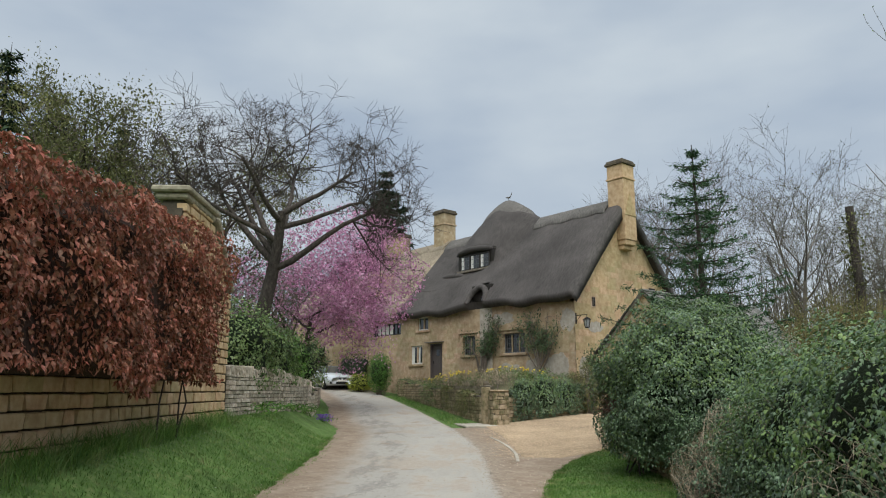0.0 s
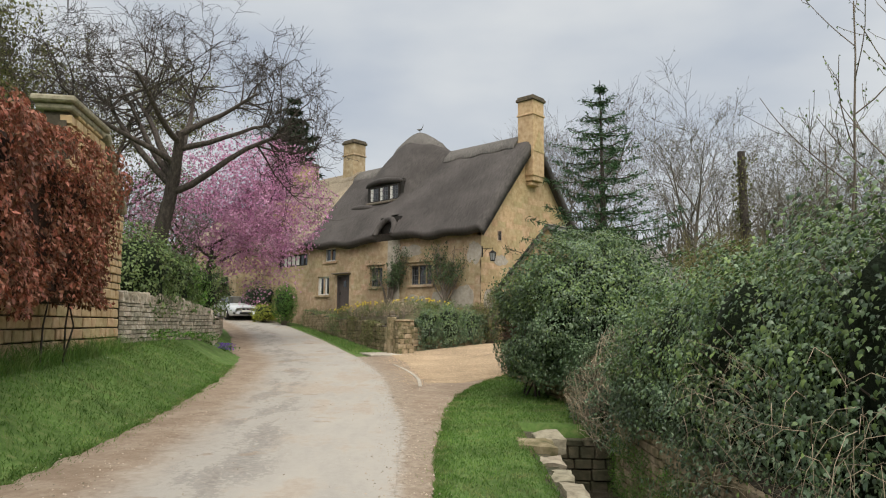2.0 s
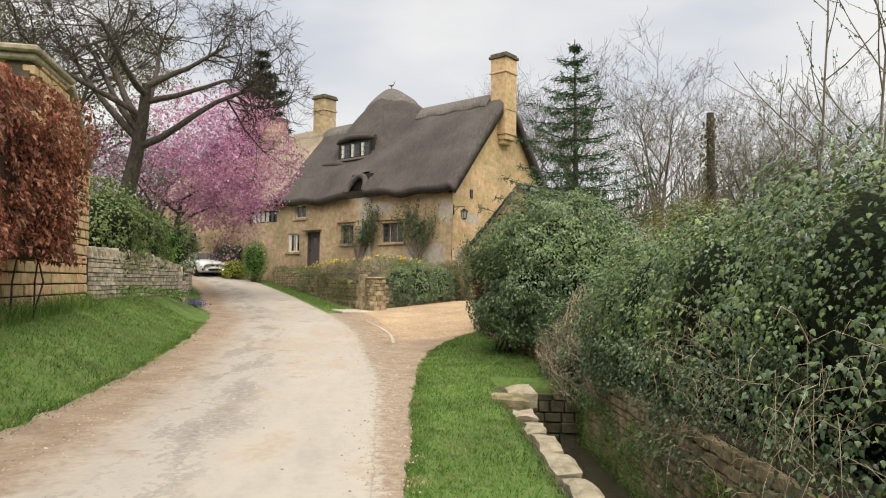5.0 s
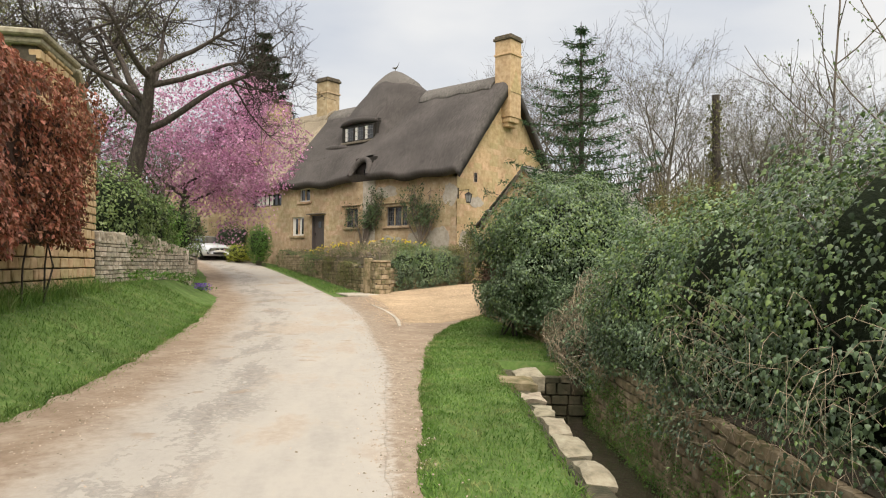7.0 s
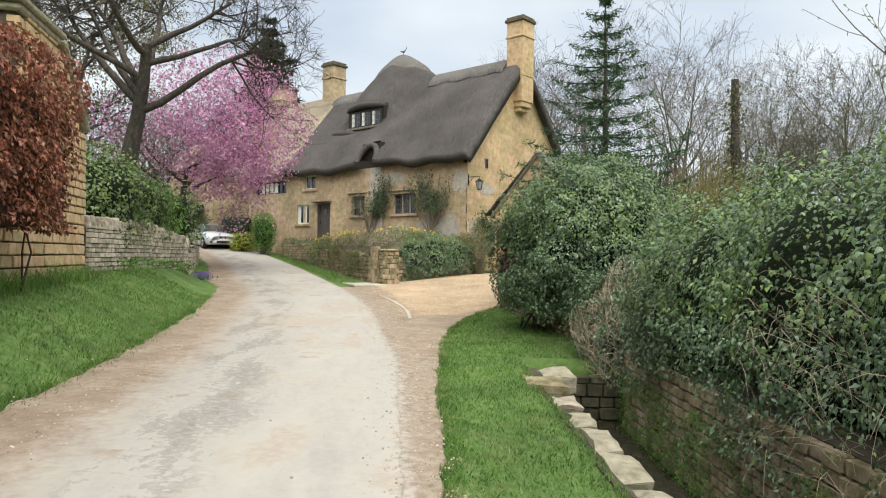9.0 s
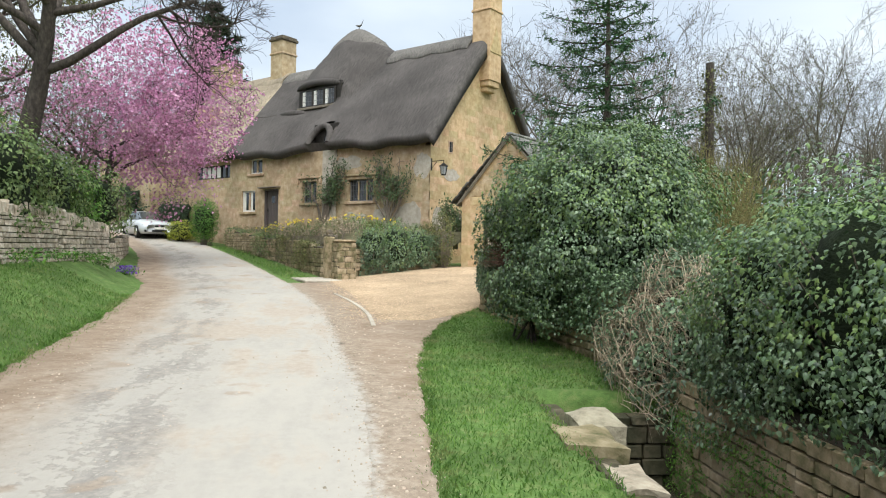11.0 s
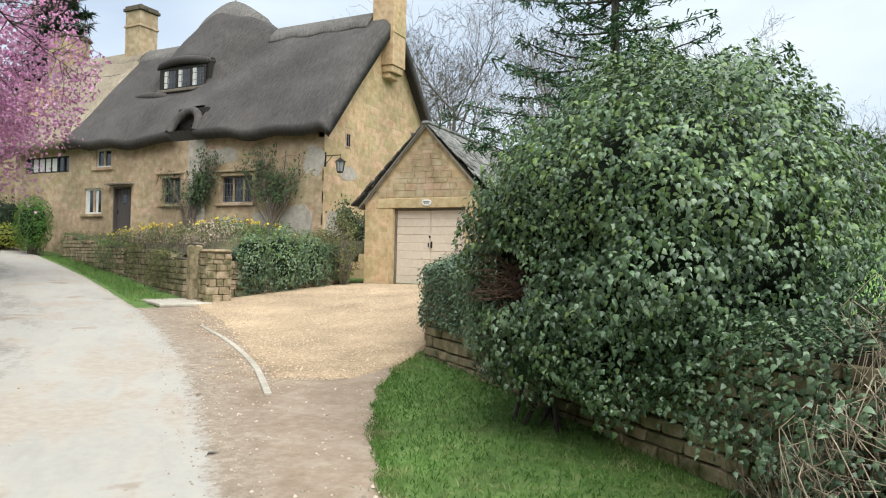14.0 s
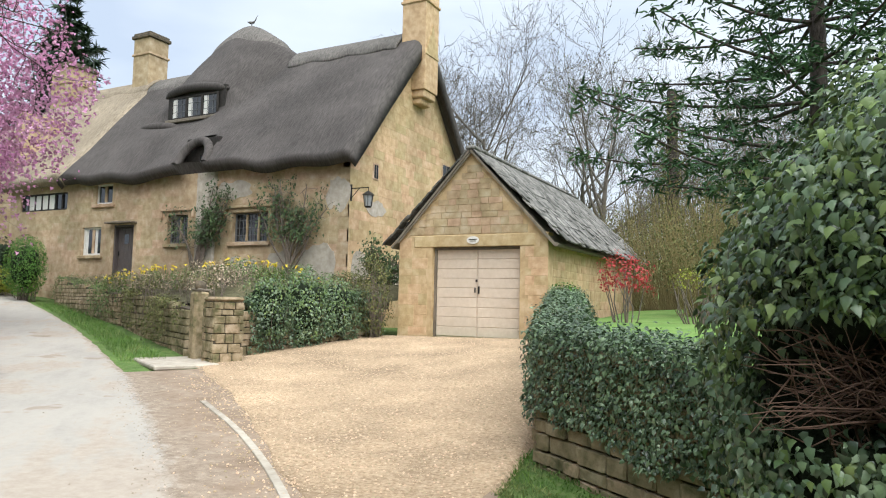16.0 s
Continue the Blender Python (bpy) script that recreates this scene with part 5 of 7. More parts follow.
def rock(name, x, y, z, sx, sy, sz, rz, mat, label, seed):
    r_ = random.Random(seed)
    bm = boxes((-sx / 2, sx / 2, -sy / 2, sy / 2, -sz / 2, sz / 2))
    bmesh.ops.subdivide_edges(bm, edges=list(bm.edges), cuts=3, use_grid_fill=True)
    for v_ in bm.verts:
        d = noise.noise_vector(v_.co * 3.5 + Vector((seed * 7.1, 0, 0)))
        v_.co += d * 0.055
        k = max(abs(v_.co.x) / sx, abs(v_.co.y) / sy) * 2
        if k > 0.9 and v_.co.z > 0:
            v_.co.z -= 0.03
    o = tagged(part(name, bm, mat, smooth=False), label, "stone")
    o.matrix_basis = pose(x, y, z, r_.uniform(-3, 3), r_.uniform(-3, 3), rz)
    return o


rot = math.degrees(math.atan2(STREAM_D[1], STREAM_D[0]))
rock("block_stone", 13.92, -16.62, -0.92, 0.62, 0.42, 0.42, rot, MOSS_STONE, "squared block with moss beside the stream", 1)
rock("block_stone", 13.75, -16.1, -0.82, 0.5, 0.36, 0.24, rot + 4, COPING, "flat lichened stone at the stream's head", 2)
for i, (u_, l_, w_) in enumerate(((1.05, 0.62, 0.24), (1.8, 0.5, 0.2), (2.5, 0.62, 0.22), (3.2, 0.6, 0.24), (3.95, 0.5, 0.2), (4.75, 0.6, 0.22), (5.6, 0.55, 0.22), (6.6, 0.7, 0.22))):
    p = STREAM_O + STREAM_D * u_ + STREAM_N * 0.08
    rock("edging_stone", p[0], p[1], -0.845, l_, w_, 0.13, rot + (i * 37 % 9 - 4), COPING, "flat worn edging stone along the stream", 10 + i)
pp = thing("gate_pillar", 1.5, -6.7, 0, "squat coursed stone gate pillar", "pillar", rz=-25)
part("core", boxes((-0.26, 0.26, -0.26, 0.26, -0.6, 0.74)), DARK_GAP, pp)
part("cap", boxes((-0.3, 0.3, -0.3, 0.3, 0.74, 0.83), bevel=0.05), MOSS_STONE, pp)
gp = thing("gate_post", 0.72, -6.55, 0, "weathered upright stone gate post with an iron bar", "post", rz=-25)
part("post", boxes((-0.15, 0.15, -0.14, 0.14, -0.5, 0.92), bevel=0.04), MOSS_STONE, gp)
part("bar", cyl(bmesh.new(), (-0.3, -0.05, 0.97), (0.75, -0.05, 0.93), 0.03, n=8), WOOD_GREY, gp)
bm = bmesh.new()
bmesh.ops.create_icosphere(bm, subdivisions=2, radius=0.11, matrix=Matrix.Translation((0, 0, 1.03)))
part("ball", bm, SOOTED, gp, smooth=True)
# garden bed behind the wall, rising to the house
gb = np.array([(-12.6, -0.75), (-5.6, -3.1), (0.1, -6.05), (1.35, -5.9), (1.8, -1.4), (2.2, 0.0), (-0.3, 0.0), (-13.2, 0.0)])
gbx, gby = np.meshgrid(np.arange(-13.2, 2.25, 0.16), np.arange(-6.4, 0.3, 0.16))
gp_ = np.stack([gbx.ravel(), gby.ravel()], 1)
ok = inside(gb, gp_).reshape(gbx.shape)
wall_d = np.min(np.stack([np.abs(side_of(np.array(GW), gbx, gby)), np.abs(side_of(np.array([(1.3, -6.1), (1.75, -1.75)]), gbx, gby))]), 0)
gz_ = np.maximum(ground_z(gbx, gby) + 0.6, 0.6 + 0.65 * ss(0, 1.6, wall_d)) + 0.3 * ss(-6, -12, gbx) + 0.04 * np.sin(gbx * 5) * np.cos(gby * 4)
vi = -np.ones(gbx.size, int)
idx = np.arange(gbx.size).reshape(gbx.shape)
quads = np.stack([idx[:-1, :-1], idx[:-1, 1:], idx[1:, 1:], idx[1:, :-1]], -1)[ok[:-1, :-1] & ok[1:, 1:] & ok[1:, :-1] & ok[:-1, 1:]]
used = np.unique(quads)
vi[used] = np.arange(len(used))
tagged(attach("garden_bed", qmesh("garden_bed", np.stack([gbx.ravel(), gby.ravel(), gz_.ravel()], 1)[used], vi[quads]), BED_SOIL, smooth=True), "planted earth bed behind the garden wall", "earth", kind="structure")


def bed_z(p):
    q = np.stack([gbx.ravel(), gby.ravel()], 1)[used]
    zz = gz_.ravel()[used]
    return np.array([zz[np.argmin(((q - a) ** 2).sum(1))] for a in p])


# raised lawn behind the ivy wall
rl = sheet(np.linspace(6.4, 11, 40), np.linspace(-10, 5, 60), 0.0)
rv = rl[0].copy()
keep = (rv[:, 0] - 6.55) * 8.55 + (rv[:, 1] + 2.0) * 2.6 > 0.3
rv[:, 2] += 0.5
tagged(attach("raised_lawn", qmesh("raised_lawn", rv, rl[1][keep[rl[1]].all(1)]), FIELD, smooth=True), "small raised lawn behind the ivy wall", "lawn", kind="structure")

# ---- plants ----


def branch_tree(seed, height, trunk_r, levels, spread, lean=(0, 0), fork=0.35, count=(5, 6, 6, 5), curve=0.35, up=0.25, length=0.62, min_r=0.004, steps=6, keep=0.62):
    """Paths of a bare tree: trunk, limbs, boughs and twigs, each thinner than the last."""
    r = np.random.default_rng(seed)
    paths, tips = [], []

    def grow(p, d, ln, rad, lev):
        n = steps if lev < 2 else 4
        pts, rr, q, dd = [p], [rad], p.copy(), d.copy()
        for i in range(n):
            dd = unit(dd + r.normal(size=3) * curve * (0.5 + 0.3 * lev) / n * 2 + np.array([0, 0, up / n]))
            q = q + dd * ln / n
            pts.append(q)
            rr.append(max(min_r * 0.6, rad * (1 - 0.62 * (i + 1) / n)))
        paths.append((np.array(pts), rr, lev))
        if lev >= levels:
            tips.append((q, dd))
            return
        for c in range(count[min(lev, len(count) - 1)]):
            t = fork + (1 - fork) * r.random() ** 0.8 if lev else fork + (1 - fork) * (c + 0.6) / count[0]
            k = min(int(t * n), n - 1)
            b = pts[k] + (pts[k + 1] - pts[k]) * (t * n - k)
            ax = unit(np.cross(dd, r.normal(size=3)))
            side = unit(dd * (1 - spread) + ax * spread * (0.8 + 0.4 * r.random()))
            grow(b, side, ln * length * (0.75 + 0.5 * r.random()), max(min_r, rr[k] * keep), lev + 1)

    grow(np.zeros(3), unit(np.array([lean[0], lean[1], 1.0])), height, trunk_r, 0)
    return paths, tips


def tree_parts(parent, paths, bark, twig, cut=2):
    th = [(p, r) for p, r, l in paths if l < cut]
    tn = [(p, r) for p, r, l in paths if l >= cut]
    attach("trunk", qmesh("trunk", *tubes(th, 8)), bark, parent, smooth=True)
    if tn:
        attach("twig_canopy", qmesh("twigs", *tubes(tn, 3)), twig, parent)


def foliage(name, pts, nor, size, mat, parent=None, shape=IVY_SHAPE, droop=0.6, jitter=0.5, label=""):
    nn = unit(nor + [0, 0, 0.35] + rng.normal(size=pts.shape) * jitter)
    v, f = scatter(*shape, pts, nn, size * (0.55 + 0.75 * rng.random(len(pts))), droop)
    return attach(name, qmesh(name, v, f), mat, parent, label)


def bush(name, c, rad, n, size, mat, label, shape=OVAL_SHAPE, category="bush", amp=0.25, freq=1.1, twigs=30, depth=0.3, droop=0.3, core=True, light=None, low=-0.5, twig_mat=TWIG, base=None, hollow=None, skirt=0.0):
    """A shrub: stems inside, and a crown of single leaves with an uneven outline."""
    c, rad = np.asarray(c, float), np.asarray(rad, float)
    gz0 = float(ground_z(c[0], c[1])) if base is None else base
    b = thing(name, c[0], c[1], gz0, label, category)
    o = np.array([c[0], c[1], gz0])
    p, nrm = ellipsoid_points(n, c - o, rad, amp=amp, freq=freq, depth=depth, low=low)
    keep = p[:, 2] > -0.02 + (skirt * (1 + lumps(p, 1.3, 1.6)) if skirt else 0)
    p, nrm = p[keep], nrm[keep]
    if hollow is not None:
        k = np.linalg.norm((p + o - np.array(hollow[:3])) / [hollow[3], hollow[3], hollow[3] * 0.6], axis=1) > 1
        p, nrm = p[k], nrm[k]
    # Lighter leaves gather on upward faces, painting in light from above; some lie anywhere.
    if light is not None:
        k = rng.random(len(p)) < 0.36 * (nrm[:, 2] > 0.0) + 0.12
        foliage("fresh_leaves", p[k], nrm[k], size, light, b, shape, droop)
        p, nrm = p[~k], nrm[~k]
    foliage("leaves", p, nrm, size, mat, b, shape, droop)
    st = []
    for i in range(twigs):
        d = unit(rng.normal(size=3))
        d[2] = abs(d[2]) * 0.8 + 0.1
        e = (c - o) + d * rad * 0.9
        s0 = np.array([rng.normal() * rad[0] * 0.15, rng.normal() * rad[1] * 0.15, 0])
        mid_ = (s0 + e) / 2 + rng.normal(size=3) * 0.1
        st.append((np.array([s0, mid_, e]), [0.02, 0.012, 0.004]))
    if st:
        attach("stem_cluster", qmesh("stems", *tubes(st, 4)), twig_mat, b)
    # Near-black core paints the deep shade seen between the leaves.
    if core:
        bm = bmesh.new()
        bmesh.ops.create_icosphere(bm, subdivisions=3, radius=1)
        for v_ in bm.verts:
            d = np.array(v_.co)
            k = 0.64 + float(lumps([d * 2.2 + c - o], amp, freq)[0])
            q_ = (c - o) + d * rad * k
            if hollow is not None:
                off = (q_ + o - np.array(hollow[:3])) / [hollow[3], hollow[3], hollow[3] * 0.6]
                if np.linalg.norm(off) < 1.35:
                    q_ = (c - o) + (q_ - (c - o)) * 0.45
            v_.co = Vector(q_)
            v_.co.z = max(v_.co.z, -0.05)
        part("inner_mass", bm, LEAF_SHADE, b, smooth=True)
    return b


# Almost black, standing for the shade deep inside foliage.
LEAF_SHADE = material("inner_leaf_shade", [(0.008, 0.014, 0.007), (0.02, 0.03, 0.013)], 25, 1.0, 0.8, big=0.2)

HOLLOW = (11.05, -13.5, 0.58, 0.38)
hb = thing("ivy_branches", *HOLLOW[:3], "bare brown branches showing inside the ivy", "branch")
br_ = []
for i in range(120):
    a0 = np.array([0.25, 0.35, rng.uniform(-0.25, 0.05)]) + rng.normal(size=3) * [0.08, 0.06, 0.07]
    e_ = np.array([rng.uniform(-0.3, 0.36), rng.uniform(-0.02, 0.2), rng.uniform(-0.2, 0.2)])
    m0_, m1_ = a0 * 0.66 + e_ * 0.34 + rng.normal(size=3) * 0.05, a0 * 0.33 + e_ * 0.67 + rng.normal(size=3) * 0.05
    br_.append((np.array([a0, m0_, m1_, e_]), [0.006, 0.0045, 0.003, 0.0012]))
attach("twig_canopy", qmesh("twigs", *tubes(br_, 5)), material("red_brown_twig", [(0.09, 0.05, 0.035), (0.20, 0.125, 0.09)], 14, 0.9, 0.4), hb, smooth=True)
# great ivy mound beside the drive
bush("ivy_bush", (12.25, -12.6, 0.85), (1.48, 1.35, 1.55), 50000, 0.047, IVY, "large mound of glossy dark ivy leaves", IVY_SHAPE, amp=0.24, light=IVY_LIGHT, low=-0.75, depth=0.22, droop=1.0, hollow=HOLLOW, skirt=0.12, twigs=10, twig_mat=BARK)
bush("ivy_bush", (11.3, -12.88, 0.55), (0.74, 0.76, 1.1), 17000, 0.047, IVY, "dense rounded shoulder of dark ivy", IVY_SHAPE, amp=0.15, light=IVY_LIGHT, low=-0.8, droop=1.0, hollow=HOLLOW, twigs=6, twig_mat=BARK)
# mass of ivy and elder along the far bank of the stream
for u_, v_, zc, ru, rz_, n_ in ((0.05, 1.8, 0.0, 0.85, 1.0, 15000), (1.0, 2.1, 0.1, 1.2, 1.25, 16000), (2.6, 2.25, 0.15, 1.35, 1.4, 20000), (4.5, 2.5, 0.3, 1.5, 1.5, 20000), (6.6, 2.7, 0.35, 1.6, 1.55, 14000), (8.8, 2.8, 0.35, 1.7, 1.5, 8000), (11.2, 3.2, 0.3, 1.8, 1.5, 4000)):
    p = STREAM_O + STREAM_D * u_ + STREAM_N * v_
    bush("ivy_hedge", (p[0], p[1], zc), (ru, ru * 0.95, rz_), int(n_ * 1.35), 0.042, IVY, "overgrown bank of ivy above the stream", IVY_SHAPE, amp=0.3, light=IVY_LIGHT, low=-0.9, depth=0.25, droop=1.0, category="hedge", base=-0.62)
# bramble heap of dry stalks
bh = thing("bramble_heap", 14.0, -13.95, -0.85, "tangled heap of dry bramble stalks and ivy", "bramble")
bp = []
for i in range(2300):
    d = unit(rng.normal(size=3) * [1, 1, 0.8])
    d[2] = abs(d[2])
    e = d * [1.1, 1.05, 1.35] * (0.84 + 0.2 * rng.random() + 0.32 * noise.noise(Vector(d * 2.5)))
    t_ = unit(np.cross(d, rng.normal(size=3))) * (0.14 + 0.34 * rng.random())
    bp.append((np.array([e - t_ * 0.6 - d * 0.08, e + d * 0.05, e + t_ * 0.6 - d * 0.06 - [0, 0, 0.22]]), [0.0036, 0.0034, 0.002]))
attach("stalk_cluster", qmesh("stalks", *tubes(bp, 3)), STALK, bh)
p_, n_ = ellipsoid_points(11000, (0, 0, 0), (1.08, 1.02, 1.32), low=0.0, amp=0.3)
foliage("leaves", p_, n_, 0.05, IVY, bh)
# Dark dome painting the shade inside the heap.
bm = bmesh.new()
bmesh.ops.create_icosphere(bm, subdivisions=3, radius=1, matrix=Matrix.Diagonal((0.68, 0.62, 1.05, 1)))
part("inner_mass", bm, LEAF_SHADE, bh, smooth=True)
# bare twigs standing out of the hedge
for k, (u_, v_, h_) in enumerate(((2.3, 2.4, 2.0), (2.9, 2.3, 3.2), (3.3, 2.6, 3.4), (3.8, 2.3, 2.8), (3.5, 3.0, 2.4))):
    p = STREAM_O + STREAM_D * u_ + STREAM_N * v_
    sp = thing("elder_shoots", p[0], p[1], 0.4, "bare upright shoots with swelling buds above the hedge", "shrub")
    pa, tp_ = branch_tree(50 + k, h_, 0.016, 2, 0.5, (0.1, 0.05), 0.3, (7, 4), 0.2, 0.5, 0.35, 0.003)
    attach("shoots", qmesh("shoots", *tubes([(a, b) for a, b, l in pa], 4)), TWIG, sp)
    q = np.concatenate([a for a, b, l in pa if l > 0])
    foliage("buds", q, unit(rng.normal(size=q.shape)), 0.03, IVY_LIGHT, sp, OVAL_SHAPE)
# tangle of grey stems hanging over the near bank
tb = thing("hanging_twigs", *(STREAM_O + STREAM_D * 3.6 + STREAM_N * 1.2), 0.1, "grey leafless twigs arching over the stream bank", "shrub")
tp2 = []
for i in range(190):
    s0 = np.array([*(STREAM_D * rng.uniform(-0.6, 3.0) + STREAM_N * rng.uniform(-0.4, 0.2)), rng.uniform(-0.7, 0.3)])
    d = np.array([*(-STREAM_N * rng.uniform(0.05, 0.35) + STREAM_D * rng.normal() * 0.3), rng.uniform(-0.3, 0.22)])
    tp2.append((np.array([s0, s0 + d * 0.4 + [0, 0, 0.08], s0 + d * 0.8 + [0, 0, 0.06], s0 + d - [0, 0, 0.05]]), [0.0024, 0.002, 0.0016, 0.001]))
attach("twig_canopy", qmesh("twigs", *tubes(tp2, 3)), STALK, tb)
q = np.array([p_[k] for p_, r_ in tp2 for k in (2, 3) if rng.random() < 0.4])
q = np.repeat(q, 3, 0) + rng.normal(size=(len(q) * 3, 3)) * 0.03
foliage("buds", q, rng.normal(size=q.shape), 0.03, IVY_LIGHT, tb, OVAL_SHAPE, label="fresh green opening leaves")
# trailing ivy and moss on the bank walls
for nm, zl, zh, n_, size_, m_, cut_, lab in (("bank_ivy", -1.0, 0.15, 13000, 0.046, IVY, 0.05, "dark ivy trailing down the stream wall"), ("bank_moss", -1.56, -0.75, 22000, 0.026, BRIGHT_LEAF, -0.1, "bright moss and ferns low on the stream wall")):
    u_ = rng.uniform(-1.2, 9, n_)
    z_ = zl + (zh - zl) * rng.random(n_)
    keep = lumps(np.stack([u_, z_ * 2, z_ * 0 + zl], 1), 1, 1.1) + (0.25 if m_ is BRIGHT_LEAF else -0.1) * (u_ < 2.5) > cut_
    q = STREAM_O + STREAM_D * u_[keep, None] + STREAM_N * (1.2 - (0.28 if m_ is IVY else 0.1) * rng.random((keep.sum(), 1)))
    o = foliage(nm, np.column_stack([q, z_[keep]]), np.tile([*-STREAM_N, 0.2], (keep.sum(), 1)), size_, m_, None, OVAL_SHAPE)
    tagged(o, lab, "ivy" if m_ is IVY else "moss", kind="stuff")


def wall_ivy(label, a, b, h0, h1, n, size, mat, thick=0.45, thin=0.0, shaggy=0.04):
    """Ivy over both faces and the top of a low wall."""
    a, b = np.array(a, float), np.array(b, float)
    d = unit(b - a)
    nn = np.array([d[1], -d[0]])
    t = rng.random(n)
    k = rng.random(n)
    p = a + (b - a) * t[:, None]
    z0 = ground_z(p[:, 0], p[:, 1])
    top = k > 0.62
    hem = lumps(np.column_stack([p, z0]), 0.22, 1.6)
    off = np.where(top, rng.uniform(-thick, 0.1, n), np.where(rng.random(n) < 0.7, 0.08, -thick - 0.06)) + rng.normal(size=n) * shaggy
    z = np.where(top, z0 + h1 + rng.normal(size=n) * 0.05, z0 + h0 + hem + (h1 - h0 - hem) * rng.random(n))
    q = np.column_stack([p + nn * off[:, None], z])
    nr = np.where(top[:, None], [0, 0, 1.0], np.sign(off)[:, None] * np.array([*nn, 0.25]))
    if thin:
        keep = lumps(q, 1, 0.9) > thin - 0.6
        q, nr = q[keep], nr[keep]
    o = foliage("wall_ivy", q, nr, size, mat)
    return tagged(o, label, "ivy", kind="stuff")


wall_ivy("thick ivy capping the low wall beside the drive", (8.9, -10.45), (10.6, -11.9), 0.4, 1.12, 11000, 0.042, IVY)
wall_ivy("thick ivy capping the low wall beside the drive", (6.4, -2.1), (8.95, -10.5), 0.3, 1.1, 16000, 0.044, IVY)
wall_ivy("ivy and fern on the low wall", (10.7, -11.97), (13.4, -14.15), 0.3, 1.05, 14000, 0.045, IVY, thin=-0.1, shaggy=0.13)
wall_ivy("dark ivy hanging over the garden wall", (1.35, -5.9), (1.8, -1.8), 0.1, 1.1, 8500, 0.055, IVY)
wall_ivy("plants spilling over the garden wall", (-12.2, -0.95), (-5.6, -3.4), 0.15, 1.0, 5000, 0.055, LAUREL, thin=0.62)
wall_ivy("plants spilling over the garden wall", (-5.6, -3.4), (0.1, -6.4), 0.15, 1.02, 5000, 0.055, OLIVE_LEAF, thin=0.62)
wall_ivy("bright weeds at the foot of the grey wall", (-2.2, -11.75), (3.0, -16.8), 0.0, 0.22, 1500, 0.07, BRIGHT_LEAF, thin=0.5)

# copper beech hedge against the tall wall
hd = thing("beech_hedge", *WALL_A, 0, "tall clipped hedge of dry copper-brown beech leaves", "hedge", rz=math.degrees(math.atan2(WALL_D[1], WALL_D[0])))
N = 34000
hx = 4.2 + 9.8 * rng.random(N)
htop = 3.46 - 0.085 * np.clip(hx - 5, 0, 9)
hz = 0.72 + (htop - 0.72) * rng.random(N)
hy = 0.95 + 0.16 * np.sin(hx * 1.7) + lumps(np.stack([hx, hz, hx * 0], 1), 0.28, 1.2)
end = rng.random(N) < 0.12
hx = np.where(end, 4.15 + 0.25 * np.abs(rng.normal(size=N)) + lumps(np.stack([hz, hz, hx], 1), 0.15, 1.5), hx)
hy = np.where(end, rng.uniform(0.1, 0.95, N), hy)
topm = rng.random(N) < 0.14
hz = np.where(topm, htop - 0.04 + lumps(np.stack([hx, hy, hx * 0], 1), 0.14, 1.4), hz)
hy = np.where(topm & ~end, rng.uniform(0.05, 1.0, N), hy)
hz = hz - 0.4 * ss(0.9, 0.0, np.abs(hx - 4.1)) * (hz > 2.7)
hp = np.column_stack([hx, hy - 0.16 * rng.random(N) ** 1.5, hz])
hn = np.where(topm[:, None], [0, 0.3, 1.0], np.where(end[:, None], [-1.0, 0.3, 0.2], [0, 1.0, 0.25]))
keep = ~((hz < 1.0) & (lumps(hp, 1, 0.8) < (1.05 - hz) * 1.5 - 0.1))
foliage("leaves", hp[keep], hn[keep], 0.085, BEECH, hd, OVAL_SHAPE, 0.9, 0.7)
# Near-black boxes paint the shade inside the hedge, behind its leaves.
part("inner_mass", boxes((4.5, 8.5, 0.05, 0.7, 0.95, 2.98), (8.5, 11.5, 0.05, 0.69, 0.95, 2.72), (11.5, 14, 0.05, 0.68, 0.95, 2.5), bevel=0.15), material("beech_hedge_shade", [(0.02, 0.01, 0.007), (0.06, 0.03, 0.02)], 20, 1, 0.8), hd)
st = []
for i in range(3):
    x_ = rng.uniform(4.4, 5.4)
    st.append((np.array([(x_ + rng.normal() * 0.1, 0.45, -0.1), (x_, 0.5 + rng.normal() * 0.1, 0.6), (x_ + rng.normal() * 0.3, 0.5, 1.4)]), [0.018, 0.014, 0.01]))
attach("stem_cluster", qmesh("stems", *tubes(st, 5)), BARK, hd)
# climber stem and long grass at the wall's foot
gt = rng.uniform(1.0, 9.5, 2600)
gq = WALL_A + WALL_D * gt[:, None] + WALL_N * rng.uniform(0.15, 0.6, (2600, 1))
blades("long_grass", on_ground(gq), 0.12, 0.38, "clumps of long grass and bulbs at the wall's foot")

